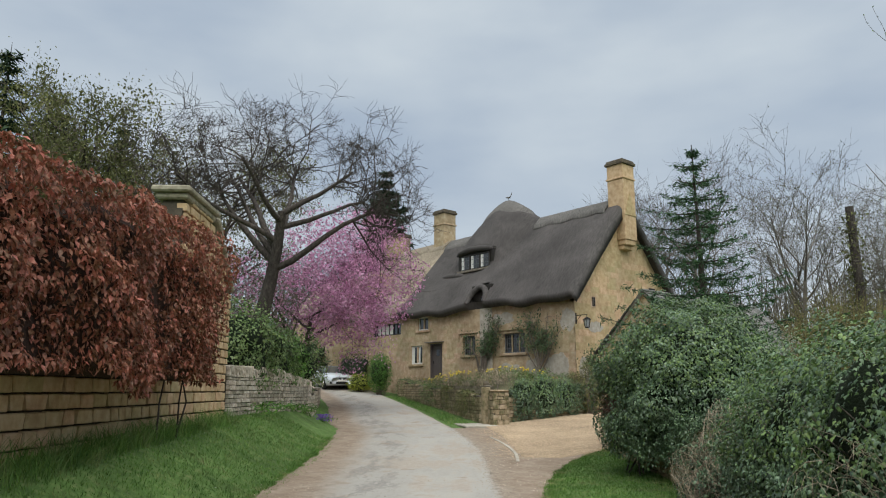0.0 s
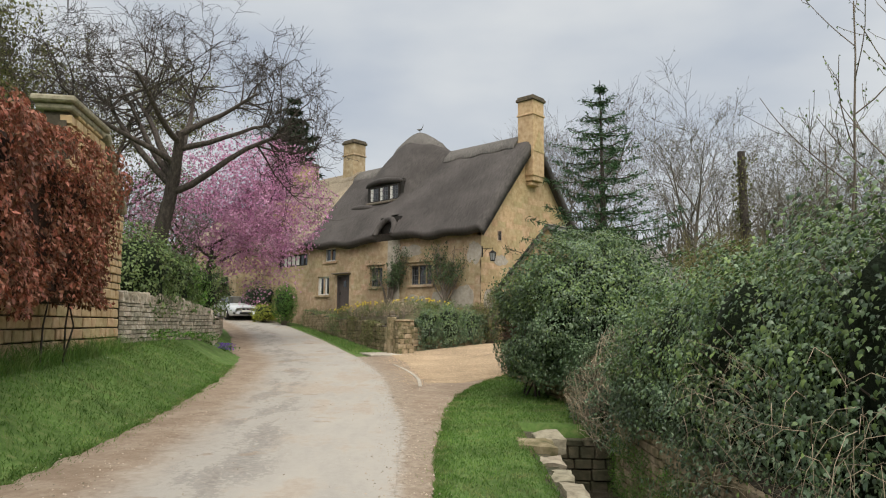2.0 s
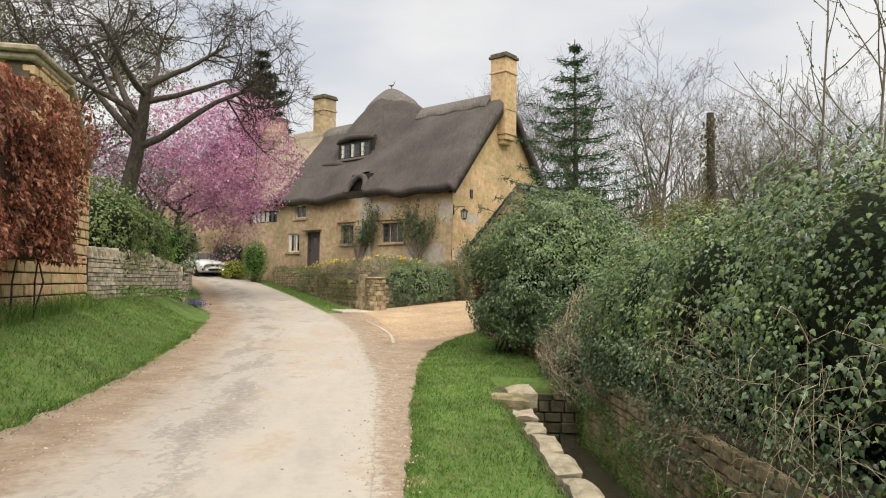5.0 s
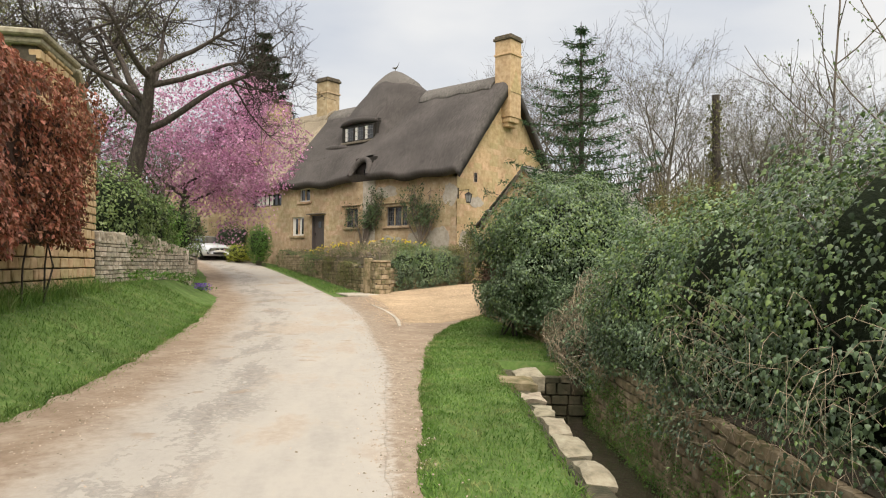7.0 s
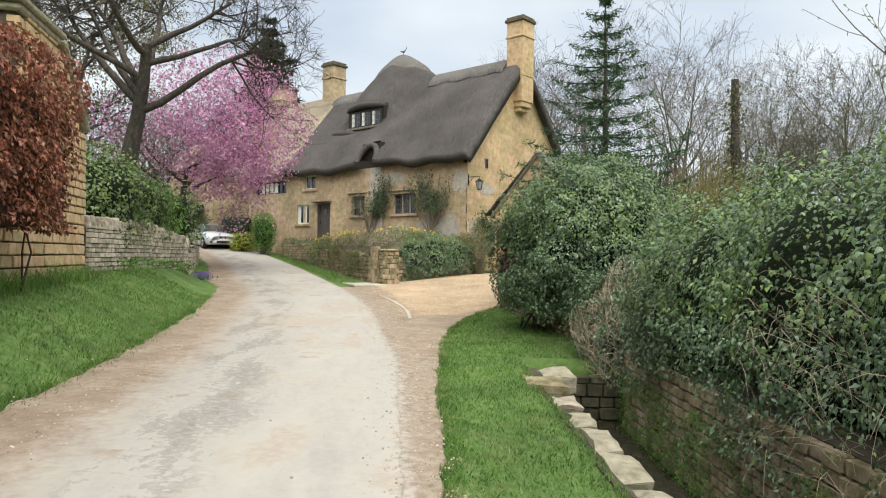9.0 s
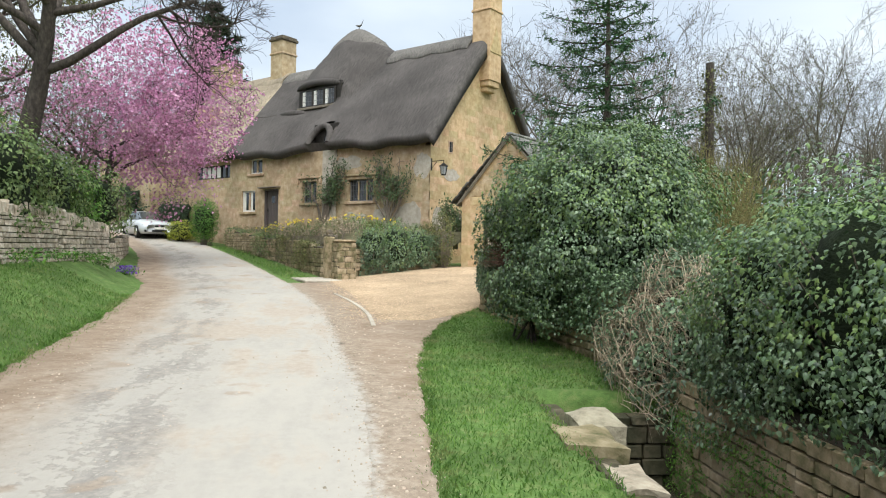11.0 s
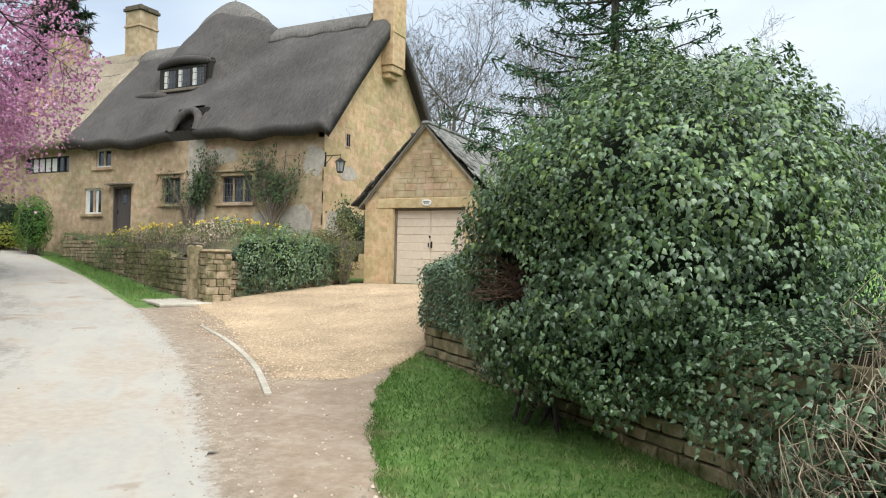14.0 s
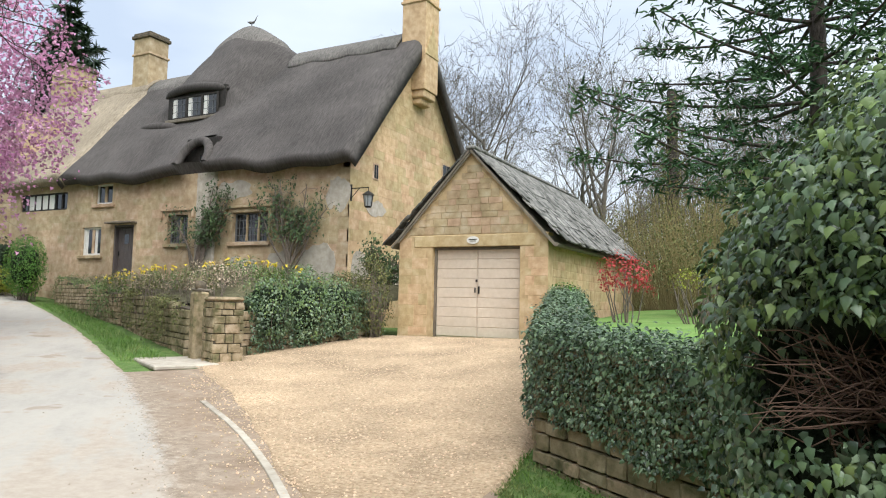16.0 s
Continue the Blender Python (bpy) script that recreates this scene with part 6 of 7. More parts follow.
# shrubs above the low wall
for x_, y_, z_, r_, h_, m_, n_, lab in ((0.75, -16.0, 1.75, 1.3, 1.5, LAUREL, 6500, "broad laurel with dull green leaves"), (-1.2, -14.3, 1.7, 1.25, 1.35, LAUREL, 6000, "broad laurel with dull green leaves"),
                                        (-3.0, -13.1, 1.6, 1.3, 1.3, BRIGHT_LEAF, 5000, "leafy evergreen shrub behind the wall"), (-5.0, -11.3, 1.7, 1.4, 1.35, LAUREL, 4000, "leafy evergreen shrub behind the wall"), (-8.2, -9.6, 1.7, 1.5, 1.1, OLIVE_LEAF, 2600, "leafy evergreen shrub behind the wall"),
                                        (2.2, -18.3, 1.4, 1.0, 1.4, LAUREL, 2600, "broad laurel with dull green leaves")):
    bush("shrub", (x_, y_, z_), (r_, r_, h_), n_, 0.1, m_, lab, OVAL_SHAPE, amp=0.3, low=-0.9, twigs=16)
# shrubs along the cottage
bush("clipped_shrub", (-13.3, -1.35, 1.75), (0.85, 0.6, 1.15), 5200, 0.07, BRIGHT_LEAF, "tall clipped bright green shrub against the cottage", OVAL_SHAPE, amp=0.12, low=-0.9)
bush("lime_shrub", (-15.3, -1.3, 1.2), (0.9, 0.7, 0.6), 2000, 0.09, LIME_LEAF, "low yellow-green shrub by the lane", OVAL_SHAPE, amp=0.2, low=-0.7)
bush("dark_shrub", (-17.4, -0.3, 1.9), (1.5, 1.0, 1.3), 2600, 0.1, YEW, "dark evergreen shrub at the bend", OVAL_SHAPE, amp=0.3, low=-0.8)
bush("dark_shrub", (-22.5, -3.6, 2.6), (1.6, 1.6, 1.8), 2400, 0.12, YEW, "dark evergreen hedge at the bend", OVAL_SHAPE, amp=0.3, low=-0.8)
bush("dark_shrub", (-26.5, 1.6, 2.6), (3.0, 1.6, 2.2), 2400, 0.14, YEW, "dark evergreen hedge at the bend", OVAL_SHAPE, amp=0.3, low=-0.8)
bush("drive_shrub", (1.9, -2.3, 0.9), (0.45, 0.4, 1.1), 2200, 0.06, OLIVE_LEAF, "upright shrub at the garage's corner", OVAL_SHAPE, amp=0.25, low=-0.9, core=False)
bush("red_shrub", (7.9, -2.6, 1.35), (0.5, 0.5, 0.5), 900, 0.06, RED_LEAF, "small shrub with red young leaves", OVAL_SHAPE, core=False, twigs=12, amp=0.4)
bush("lawn_shrub", (7.0, -3.6, 1.0), (0.3, 0.3, 0.25), 500, 0.05, BRIGHT_LEAF, "low green shrub on the raised lawn", OVAL_SHAPE, core=False)
bush("lawn_shrub", (9.3, -2.4, 1.3), (0.6, 0.5, 0.3), 500, 0.05, LIME_LEAF, "low yellow-flowered shrub on the raised lawn", OVAL_SHAPE, core=False)
BED_PLANTS = (("lavender", OLIVE_LEAF, "low grey-green herb bush on the garden bed"), ("herb_bush", LAUREL, "small dull green shrub on the garden bed"), ("dry_perennial", STALK, "clump of dry brown stalks on the garden bed"))
for k in range(22):
    x_ = -11.8 + k * 0.57 + rng.normal() * 0.15
    y_ = -0.9 - (x_ + 12.3) * 0.42 + 0.45 + rng.uniform(-0.1, 0.5)
    nm_, m_, lab = BED_PLANTS[(0, 2, 1, 0, 2)[k % 5]]
    q_ = rng.uniform(0.2, 0.42)
    bush(nm_, (x_, y_, 0.98 + q_ * 0.5), (q_ * 1.3, q_ * 1.1, q_), int(1500 * q_), 0.05, m_, lab, OVAL_SHAPE, amp=0.4, core=False, twigs=14)
for k in range(16):
    x_, y_ = rng.uniform(-3.2, 1.4), rng.uniform(-4.9, -0.7)
    y_ = max(y_, -5.2 - (x_ - 0.1) * 0.52 + 0.4)
    nm_, m_, lab = BED_PLANTS[(1, 0, 2, 0)[k % 4]]
    q_ = rng.uniform(0.25, 0.45)
    bush(nm_, (x_, y_, 1.15 + q_ * 0.4), (q_ * 1.3, q_ * 1.2, q_), int(1700 * q_), 0.055, m_, lab, OVAL_SHAPE, amp=0.4, core=False, twigs=14)
for x_, y_, r_, h_ in ((1.35, -5.3, 0.42, 0.75), (1.45, -4.3, 0.5, 0.9), (1.5, -3.3, 0.48, 0.8)):
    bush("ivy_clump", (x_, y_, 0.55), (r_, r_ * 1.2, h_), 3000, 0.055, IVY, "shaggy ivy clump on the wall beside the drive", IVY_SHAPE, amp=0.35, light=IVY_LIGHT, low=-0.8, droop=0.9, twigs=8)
# daffodils in clumps
for x_, y_, c_ in ((-7.5, -2.1, 19), (-6.6, -2.3, 12), (-5.4, -2.6, 14), (-4.6, -2.8, 7), (-1.9, -3.7, 7), (-1.1, -3.7, 12), (-0.2, -3.5, 10), (0.4, -3.3, 7)):
    q = np.array([x_, y_]) + rng.normal(size=(c_, 2)) * [0.3, 0.2]
    zz = bed_z(q)
    dfl = thing("daffodils", x_, y_, float(zz.mean()), "clump of yellow daffodils in bloom", "flower", "daffodil clumps")
    stems, heads = [], []
    for (a, b), z_ in zip(q - [x_, y_], zz - zz.mean()):
        h_ = rng.uniform(0.36, 0.55)
        stems.append((np.array([(a, b, z_ - 0.1), (a, b, z_ + h_ * 0.6), (a + 0.02, b - 0.03, z_ + h_)]), [0.006, 0.005, 0.004]))
        heads.append((a + 0.02, b - 0.05, z_ + h_))
        for k in range(4):
            o_ = rng.normal(size=2) * 0.05
            stems.append((np.array([(a + o_[0], b + o_[1], z_ - 0.1), (a + o_[0] * 2.4, b + o_[1] * 2.4, z_ + h_ * 0.8)]), [0.009, 0.003]))
    attach("stem_cluster", qmesh("stems", *tubes(stems, 3)), BRIGHT_LEAF, dfl)
    hh = np.repeat(np.array(heads), 7, 0)
    foliage("petals", hh, rng.normal(size=hh.shape), 0.075, YELLOW, dfl, OVAL_SHAPE)
# purple flowers at the wall's end
cr = thing("crocus_clump", -2.55, -11.2, float(ground_z(-2.55, -11.2)), "clump of purple spring flowers at the wall's end", "flower")
q = np.column_stack([rng.normal(size=(260, 2)) * [0.18, 0.14], rng.uniform(0.05, 0.28, 260)])
foliage("petals", q, rng.normal(size=q.shape), 0.06, PURPLE, cr, OVAL_SHAPE)
q = np.column_stack([rng.normal(size=(160, 2)) * [0.2, 0.16], rng.uniform(0.0, 0.15, 160)])
foliage("leaves", q, rng.normal(size=q.shape), 0.09, BRIGHT_LEAF, cr, OVAL_SHAPE)


# climbing roses on the front
def climber(x, z0, h, spread, seed, label):
    c = thing("climbing_rose", x, -0.12, z0, label, "climber")
    r = np.random.default_rng(seed)
    pa, tips = [], []
    for k in range(11):
        t = np.linspace(0, 1, 9)
        sx = r.uniform(-spread, spread)
        xs = sx * t ** 1.3 + 0.08 * np.sin(t * 7 + k)
        zs = h * r.uniform(0.65, 1.0) * t
        pts = np.stack([xs, -0.05 - 0.06 * np.sin(t * 3), zs], 1)
        pa.append((pts, np.linspace(0.045, 0.014, 9)))
        for j in range(4, 9):
            for s_ in range(4):
                d = unit(np.array([r.normal(), r.normal() * 0.25 - 0.1, r.normal() * 0.5 + 0.3]))
                e = pts[j] + d * r.uniform(0.2, 0.5)
                pa.append((np.array([pts[j], (pts[j] + e) / 2 + r.normal(size=3) * 0.04, e]), [0.009, 0.006, 0.003]))
                tips += [e, (pts[j] + e) / 2, e + r.normal(size=3) * 0.1]
    attach("stem_cluster", qmesh("stems", *tubes(pa, 5)), TWIG, c, smooth=True)
    tips = np.array(tips)
    q = np.repeat(tips[(tips[:, 2] > h * 0.42) & (rng.random(len(tips)) < 0.22)], 11, 0)
    q = q + rng.normal(size=q.shape) * [0.12, 0.05, 0.12]
    q[:, 1] = np.minimum(q[:, 1], 0.05)
    foliage("leaves", q, np.tile([0, -1.0, 0.3], (len(q), 1)), 0.11, LAUREL_DARK, c, OVAL_SHAPE)


LAUREL_DARK = material("rose_leaf", [(0.025, 0.055, 0.02), (0.06, 0.10, 0.035), (0.10, 0.11, 0.05)], 5, 0.5, 0.1, rand="island", big=0.2, var=0.4, trans=0.15)
climber(-6.25, 1.35, 3.0, 1.35, 4, "leafy rose trained up the cottage front")
climber(-2.45, 1.3, 3.1, 1.5, 8, "leafy rose trained up the cottage front")
climber(0.9, 0.6, 1.7, 0.7, 9, "bare wall shrub beside the gable")

# trees
ct = thing("cherry_tree", -1.25, -15.1, 0.35, "bare spreading cherry tree with dark knotted limbs", "tree")
pa, tips = branch_tree(33, 6.0, 0.34, 4, 0.64, (0.3, 0.29), 0.68, (9, 9, 9, 7), 0.36, 0.08, 0.52, 0.007, keep=0.58)
tree_parts(ct, pa, BARK, BARK)
pk = thing("blossom_tree", -8.0, -9.0, 0.7, "spreading ornamental tree covered in pink blossom", "tree")
pa, tips = branch_tree(5, 3.4, 0.2, 4, 0.66, (0.1, 0.06), 0.4, (7, 6, 6, 4), 0.4, 0.2, 0.74, 0.005)
tree_parts(pk, pa, BARK, TWIG)
q = np.concatenate([a[1:] for a, b, l in pa if l >= 3])
q = q[rng.random(len(q)) < ss(-2.6, 0.8, (q - [1.3, 1.0, 5.5]) @ [0.69, 0.7, -0.15]) + 0.2]
q = np.repeat(q[q[:, 2] < 7.6], 3, 0)
q = q + rng.normal(size=q.shape) * 0.13
foliage("blossom", q, rng.normal(size=q.shape), 0.09, BLOSSOM, pk, TUFT_SHAPE)
d_ = unit(rng.normal(size=(20000, 3)))
q = d_ * [4.1, 4.0, 3.0] * (1 - 0.45 * rng.random((20000, 1)) ** 1.5) * (1 + lumps(d_ * 3, 0.16, 1.3))[:, None] + [0.9, 0.6, 5.0]
q = q[(lumps(q, 1, 0.75) > -0.22) & (rng.random(len(q)) < ss(-2.6, 0.8, (q - [1.3, 1.0, 5.5]) @ [0.69, 0.7, -0.15]) + 0.22)]
foliage("blossom", q, rng.normal(size=q.shape), 0.09, BLOSSOM, pk, TUFT_SHAPE)


def spruce(x, y, h, r0, label, mat=SPRUCE, dens=1.0, seed=1, size=0.12, name="spruce", start=0.12):
    r = np.random.default_rng(seed)
    z0 = float(ground_z(x, y))
    t = thing(name, x, y, z0, label, "tree")
    br, pos, nor = [], [], []
    br.append((np.array([(0, 0, -0.1), (0.03, 0, h * 0.5), (0, 0, h)]), [0.09 * h / 6, 0.06 * h / 6, 0.01]))
    z = h * start
    while z < h * 0.98:
        ln = r0 * (1 - z / h) ** 0.85 * r.uniform(0.75, 1.1)
        for a in np.linspace(0, 2 * np.pi, 6, endpoint=False) + r.uniform(0, 1):
            d = np.array([math.cos(a), math.sin(a), 0])
            l_ = ln * r.uniform(0.7, 1.1)
            tt = np.linspace(0, 1, 5)
            pts = d * (l_ * tt)[:, None] + np.array([0, 0, z])
            pts[:, 2] += l_ * (-0.12 * tt + 0.22 * tt ** 2)
            br.append((pts, np.linspace(0.02, 0.005, 5)))
            sd = np.array([-d[1], d[0], 0])
            n_ = int(26 * dens * max(0.3, l_))
            for k in range(n_):
                u_ = r.uniform(0.1, 1.02)
                wid = 0.42 * l_ * (1.05 - u_) * r.uniform(-1, 1)
                base = d * l_ * u_ + np.array([0, 0, z + l_ * (-0.12 * u_ + 0.22 * u_ ** 2)]) + sd * wid - np.array([0, 0, abs(wid) * 0.15])
                for q_ in range(6):
                    pos.append(base + r.normal(size=3) * 0.035)
                    nor.append(np.array([0, 0, 1]) + r.normal(size=3) * 0.5)
        z += h * 0.05 * r.uniform(0.8, 1.2)
    attach("trunk", qmesh("trunk", *tubes(br, 5)), BARK, t, smooth=True)
    foliage("needles", np.array(pos), np.array(nor), size, mat, t, NEEDLE_SHAPE, 0.2)
    return t


spruce(11.1, -9.9, 6.7, 3.3, "young spruce with layered drooping branches behind the ivy", dens=0.95, size=0.1, start=0.34)


spruce(-32, 12, 18.0, 6.5, "tall dark conifer behind the cottage", YEW, 0.55, 3, 0.62, "conifer")
for i, (x_, y_, h_, r_) in enumerate(((-14, -20.4, 14.4, 5.6), (-15, -18.2, 13.2, 4.8), (-14, -15.6, 12.2, 4.0), (-17, -22.5, 13.4, 5.4))):
    spruce(x_, y_, h_, r_, "dark conifer in the garden beyond the tall wall", YEW, 0.26, 11 + i, 0.42, "conifer")
for i, (x_, y_, h_) in enumerate(((-7.0, -18.8, 8.0), (-8.5, -16.4, 8.6), (-5.2, -17.4, 7.0), (-11, -13.5, 8.6))):
    t = thing("evergreen_tree", x_, y_, float(ground_z(x_, y_)), "tall ragged olive-green tree behind the shrubs", "tree")
    pa, tips = branch_tree(60 + i, h_, 0.16, 3, 0.6, (0.03, 0.02), 0.25, (14, 9, 6), 0.4, 0.2, 0.42, 0.006)
    tree_parts(t, pa, BARK, TWIG)
    q = np.concatenate([a[1:] for a, b, l in pa if l >= 2])
    q = np.repeat(q, 5, 0) + rng.normal(size=(len(q) * 5, 3)) * 0.2
    foliage("leaves", q, rng.normal(size=q.shape), 0.11, OLIVE_LEAF, t, OVAL_SHAPE)

# bare trees: three built, the rest copies
protos = []
for k in range(3):
    t = thing("bare_tree", 30 + k * 14, 60 + k * 5, 4, "tall leafless tree with fine grey twigs", "tree", "bare trees beyond the field")
    pa, tips = branch_tree(100 + k, 6.5, 0.16, 4, 0.5, (0.02, 0), 0.3, (9, 6, 5, 5), 0.3, 0.35, 0.6, 0.008, 5, keep=0.58)
    tree_parts(t, pa, FAR_TWIG, FAR_TWIG)
    if k != 1:
        q = np.concatenate([a[1:] for a, b, l in pa if l >= 3])
        q = q[rng.random(len(q)) < (0.55 if k else 0.3)]
        foliage("buds", q + rng.normal(size=q.shape) * 0.1, rng.normal(size=q.shape), 0.055, OLIVE_LEAF, t, TUFT_SHAPE)
    protos.append(t)
rt = random.Random(12)
spots = [(3.0, 15, 1.1), (-2.5, 14, 1.12), (6.5, 19, 1.0), (10, 22, 1.0), (13, 20, 0.7), (16, 26, 0.75), (20, 28, 0.7), (-7.2, 16, 1.4), (24, 34, 0.75), (8, 14, 0.75), (-34, -6, 0.8), (-37, 4, 0.9), (-13, -16.5, 0.55), (5.0, 27, 0.95), (12, 33, 0.95), (0.5, 20, 1.1)]
for i in range(15):
    a = radians(rt.uniform(18, 75))
    d = rt.uniform(72, 100)
    spots.append((12 + d * math.cos(a), -16 + d * math.sin(a), rt.uniform(0.95, 1.35)))
for i, (x_, y_, s_) in enumerate(spots):
    t = copy_thing(protos[i % 3], pose(x_, y_, float(ground_z(x_, y_)) - 0.2, 0, 0, rt.uniform(0, 360)) @ Matrix.Diagonal((s_, s_, s_ * rt.uniform(0.9, 1.15), 1)))
for i, t in enumerate(protos):
    t.matrix_basis = pose(20 + i * 9, 62 - i * 11, float(ground_z(20 + i * 9, 62 - i * 11)) - 0.2)
# olive thickets of budding willow between the garage and the field
for i, (x_, y_, r_, h_) in enumerate(((9.6, 1.5, 1.9, 2.3), (8.0, 6.0, 2.0, 2.6), (6.6, 9.0, 2.4, 2.8), (9.0, 9.0, 2.2, 2.2), (5, 13, 3, 3.0))):
    z0 = float(ground_z(x_, y_))
    t = thing("willow_thicket", x_, y_, z0, "thicket of olive budding stems", "shrub")
    st = []
    for k in range(260):
        a = rng.random() * 6.283
        rr = r_ * math.sqrt(rng.random())
        b0 = np.array([rr * 0.6 * math.cos(a), rr * 0.6 * math.sin(a), 0])
        e = np.array([rr * 1.1 * math.cos(a), rr * 1.1 * math.sin(a), 2 * h_ * rng.uniform(0.5, 1.0) * (1 - 0.25 * rr / r_)]) + rng.normal(size=3) * 0.2
        st.append((np.array([b0, (b0 + e) / 2 + rng.normal(size=3) * 0.15, e]), [0.01, 0.007, 0.004]))
    attach("stem_cluster", qmesh("stems", *tubes(st, 3)), OLIVE_TWIG, t)
    q = np.array([s_[0][2] * f + s_[0][1] * (1 - f) for s_ in st for f in rng.random(16)]) + rng.normal(size=(4160, 3)) * 0.2
    foliage("buds", q, rng.normal(size=q.shape), 0.075, OLIVE_LEAF, t, OVAL_SHAPE)
# ivy-clad dead trunk
pl_ = thing("dead_trunk", 6.2, 13.5, float(ground_z(6.2, 13.5)), "broken ivy-clad trunk among the trees", "tree")
attach("trunk", qmesh("trunk", *tubes([(np.array([(0, 0, 0), (0.1, 0, 4), (0.05, 0, 9.3)]), [0.28, 0.25, 0.2])], 8)), BARK, pl_, smooth=True)
q = np.column_stack([rng.normal(size=(1500, 2)) * 0.22, rng.uniform(0, 9, 1500)])
foliage("ivy", q, rng.normal(size=q.shape), 0.16, OLIVE_LEAF, pl_)
# far woods on the rise
wt = []
for i in range(2600):
    a = radians(rt.uniform(5, 175))
    d = rt.uniform(95, 150)
    x_, y_ = 10 + d * math.cos(a), -16 + d * math.sin(a)
    z_ = float(ground_z(x_, y_)) - 0.5 if i % 20 == 0 else z_
    h_ = rt.uniform(7, 14)
    b0 = np.array([x_, y_, z_])
    wt.append((np.array([b0, b0 + [rt.uniform(-1, 1), rt.uniform(-1, 1), h_ * 0.6], b0 + [rt.uniform(-2, 2), rt.uniform(-2, 2), h_]]), [0.16, 0.1, 0.02]))
    for k in range(5):
        c0 = b0 + [0, 0, h_ * rt.uniform(0.3, 0.8)]
        wt.append((np.array([c0, c0 + [rt.uniform(-3, 3), rt.uniform(-3, 3), rt.uniform(1, 4)]]), [0.08, 0.02]))
tagged(attach("far_woods", qmesh("far_woods", *tubes(wt, 3)), FAR_TWIG), "leafless woods on the far rise", "woods", kind="stuff")
fu, fvv = np.meshgrid(np.linspace(-15, 70, 120), np.r_[np.linspace(5, 30, 60), np.linspace(31, 130, 60)])
fp = STREAM_O + fu[..., None] * STREAM_D + fvv[..., None] * STREAM_N
fz = ground_z(fp[..., 0], fp[..., 1]) + 0.05
fi = (np.arange(119)[:, None] * 120 + np.arange(119)[None]).ravel()
fv = (np.concatenate([fp, fz[..., None]], 2).reshape(-1, 3), np.stack([fi, fi + 1, fi + 121, fi + 120], 1))
tagged(attach("field", qmesh("field", *fv), FIELD, smooth=True), "bright green pasture rising to the trees", "field", kind="structure")
# neighbour's pale gable, fence and gate at the bend
nb_ = thing("neighbour_house", -27, 4.5, 0, "far pale stone house beyond the bend", "house")
part("wall", boxes((-3, 3, -2.5, 2.5, 0.0, 6.4)), PALE_WALL, nb_)
bm = bmesh.new()
ra = [bm.verts.new(p) for p in ((-3.3, -2.8, 6.3), (3.3, -2.8, 6.3), (3.3, 2.8, 6.3), (-3.3, 2.8, 6.3), (-3.3, 0, 9.2), (3.3, 0, 9.2))]
for f in ((0, 1, 5, 4), (2, 3, 4, 5), (1, 2, 5), (3, 0, 4), (3, 2, 1, 0)):
    bm.faces.new([ra[i] for i in f])
part("roof", bm, NEW_THATCH, nb_)
wf = thing("slat_fence", -24.5, -1.2, float(ground_z(-24.5, -1.2)), "pale upright slat fence across the bend", "fence", rz=70)
part("rail", boxes((-1.8, 1.8, 0.02, 0.06, 0.5, 0.6), (-1.8, 1.8, 0.02, 0.06, 1.3, 1.4)), WOOD_GREY, wf)
for i in range(24):
    part("slat", boxes((-1.8 + i * 0.15, -1.8 + i * 0.15 + 0.12, -0.02, 0.02, 0.0, 1.8), bevel=0.008), WOOD_GREY, wf)

# ---- parked car ----
car = thing("car", -18.4, -1.35, float(ground_z(-17.6, -1.9)) + 0.02, "silver-white low sports car parked nose out at the bend", "car", rz=-14)


def loft(rows, mat, name, parent, label=""):
    """A skin through cross-sections (x, half-width, z low, z high, shoulder)."""
    vs = []
    for x, w, z0, z1, sh in rows:
        for yk, zk in ((0.0, z0), (0.9, z0), (1.0, z0 + 0.25 * (z1 - z0)), (1.0, z0 + 0.6 * (z1 - z0)), (sh, z0 + 0.92 * (z1 - z0)), (sh * 0.6, z1), (0.0, z1 + 0.015)):
            vs.append((x, w * yk, zk))
    vs = np.array(vs)
    m, n = 7, len(rows)
    i = (np.arange(n - 1)[:, None] * m + np.arange(m - 1)[None]).ravel()
    f = np.stack([i, i + m, i + m + 1, i + 1], 1)
    mv = vs * [1, -1, 1]
    v2 = np.concatenate([vs, mv])
    f2 = np.concatenate([f, f[:, ::-1] + len(vs)])
    caps = [tuple([k for k in range(m)][::-1]), tuple((n - 1) * m + k for k in range(m)), tuple(len(vs) + k for k in range(m)), tuple(len(vs) + (n - 1) * m + k for k in range(m))[::-1]]
    me_ = bpy.data.meshes.new(name)
    me_.from_pydata(v2.tolist(), [], f2.tolist() + caps)
    return attach(name, me_, mat, parent, label, smooth=True)


body = loft([(2.12, 0.62, 0.3, 0.66, 0.9), (2.02, 0.8, 0.22, 0.74, 0.92), (1.6, 0.88, 0.2, 0.84, 0.9), (0.8, 0.9, 0.2, 0.93, 0.9), (0.3, 0.9, 0.2, 0.97, 0.9), (-1.0, 0.9, 0.2, 0.98, 0.88), (-1.7, 0.88, 0.22, 0.98, 0.86), (-2.08, 0.78, 0.32, 0.9, 0.86)], CAR_PAINT, "body", car)
loft([(0.42, 0.72, 0.95, 0.97, 0.9), (-0.25, 0.70, 0.95, 1.36, 0.84), (-0.9, 0.68, 0.95, 1.38, 0.84), (-1.6, 0.64, 0.95, 1.02, 0.85)], CAR_GLASS, "windows", car, "dark windscreen and side windows")
loft([(-0.3, 0.6, 1.345, 1.375, 0.9), (-0.6, 0.62, 1.36, 1.4, 0.9), (-1.0, 0.6, 1.35, 1.39, 0.9)], CAR_PAINT, "roof", car)
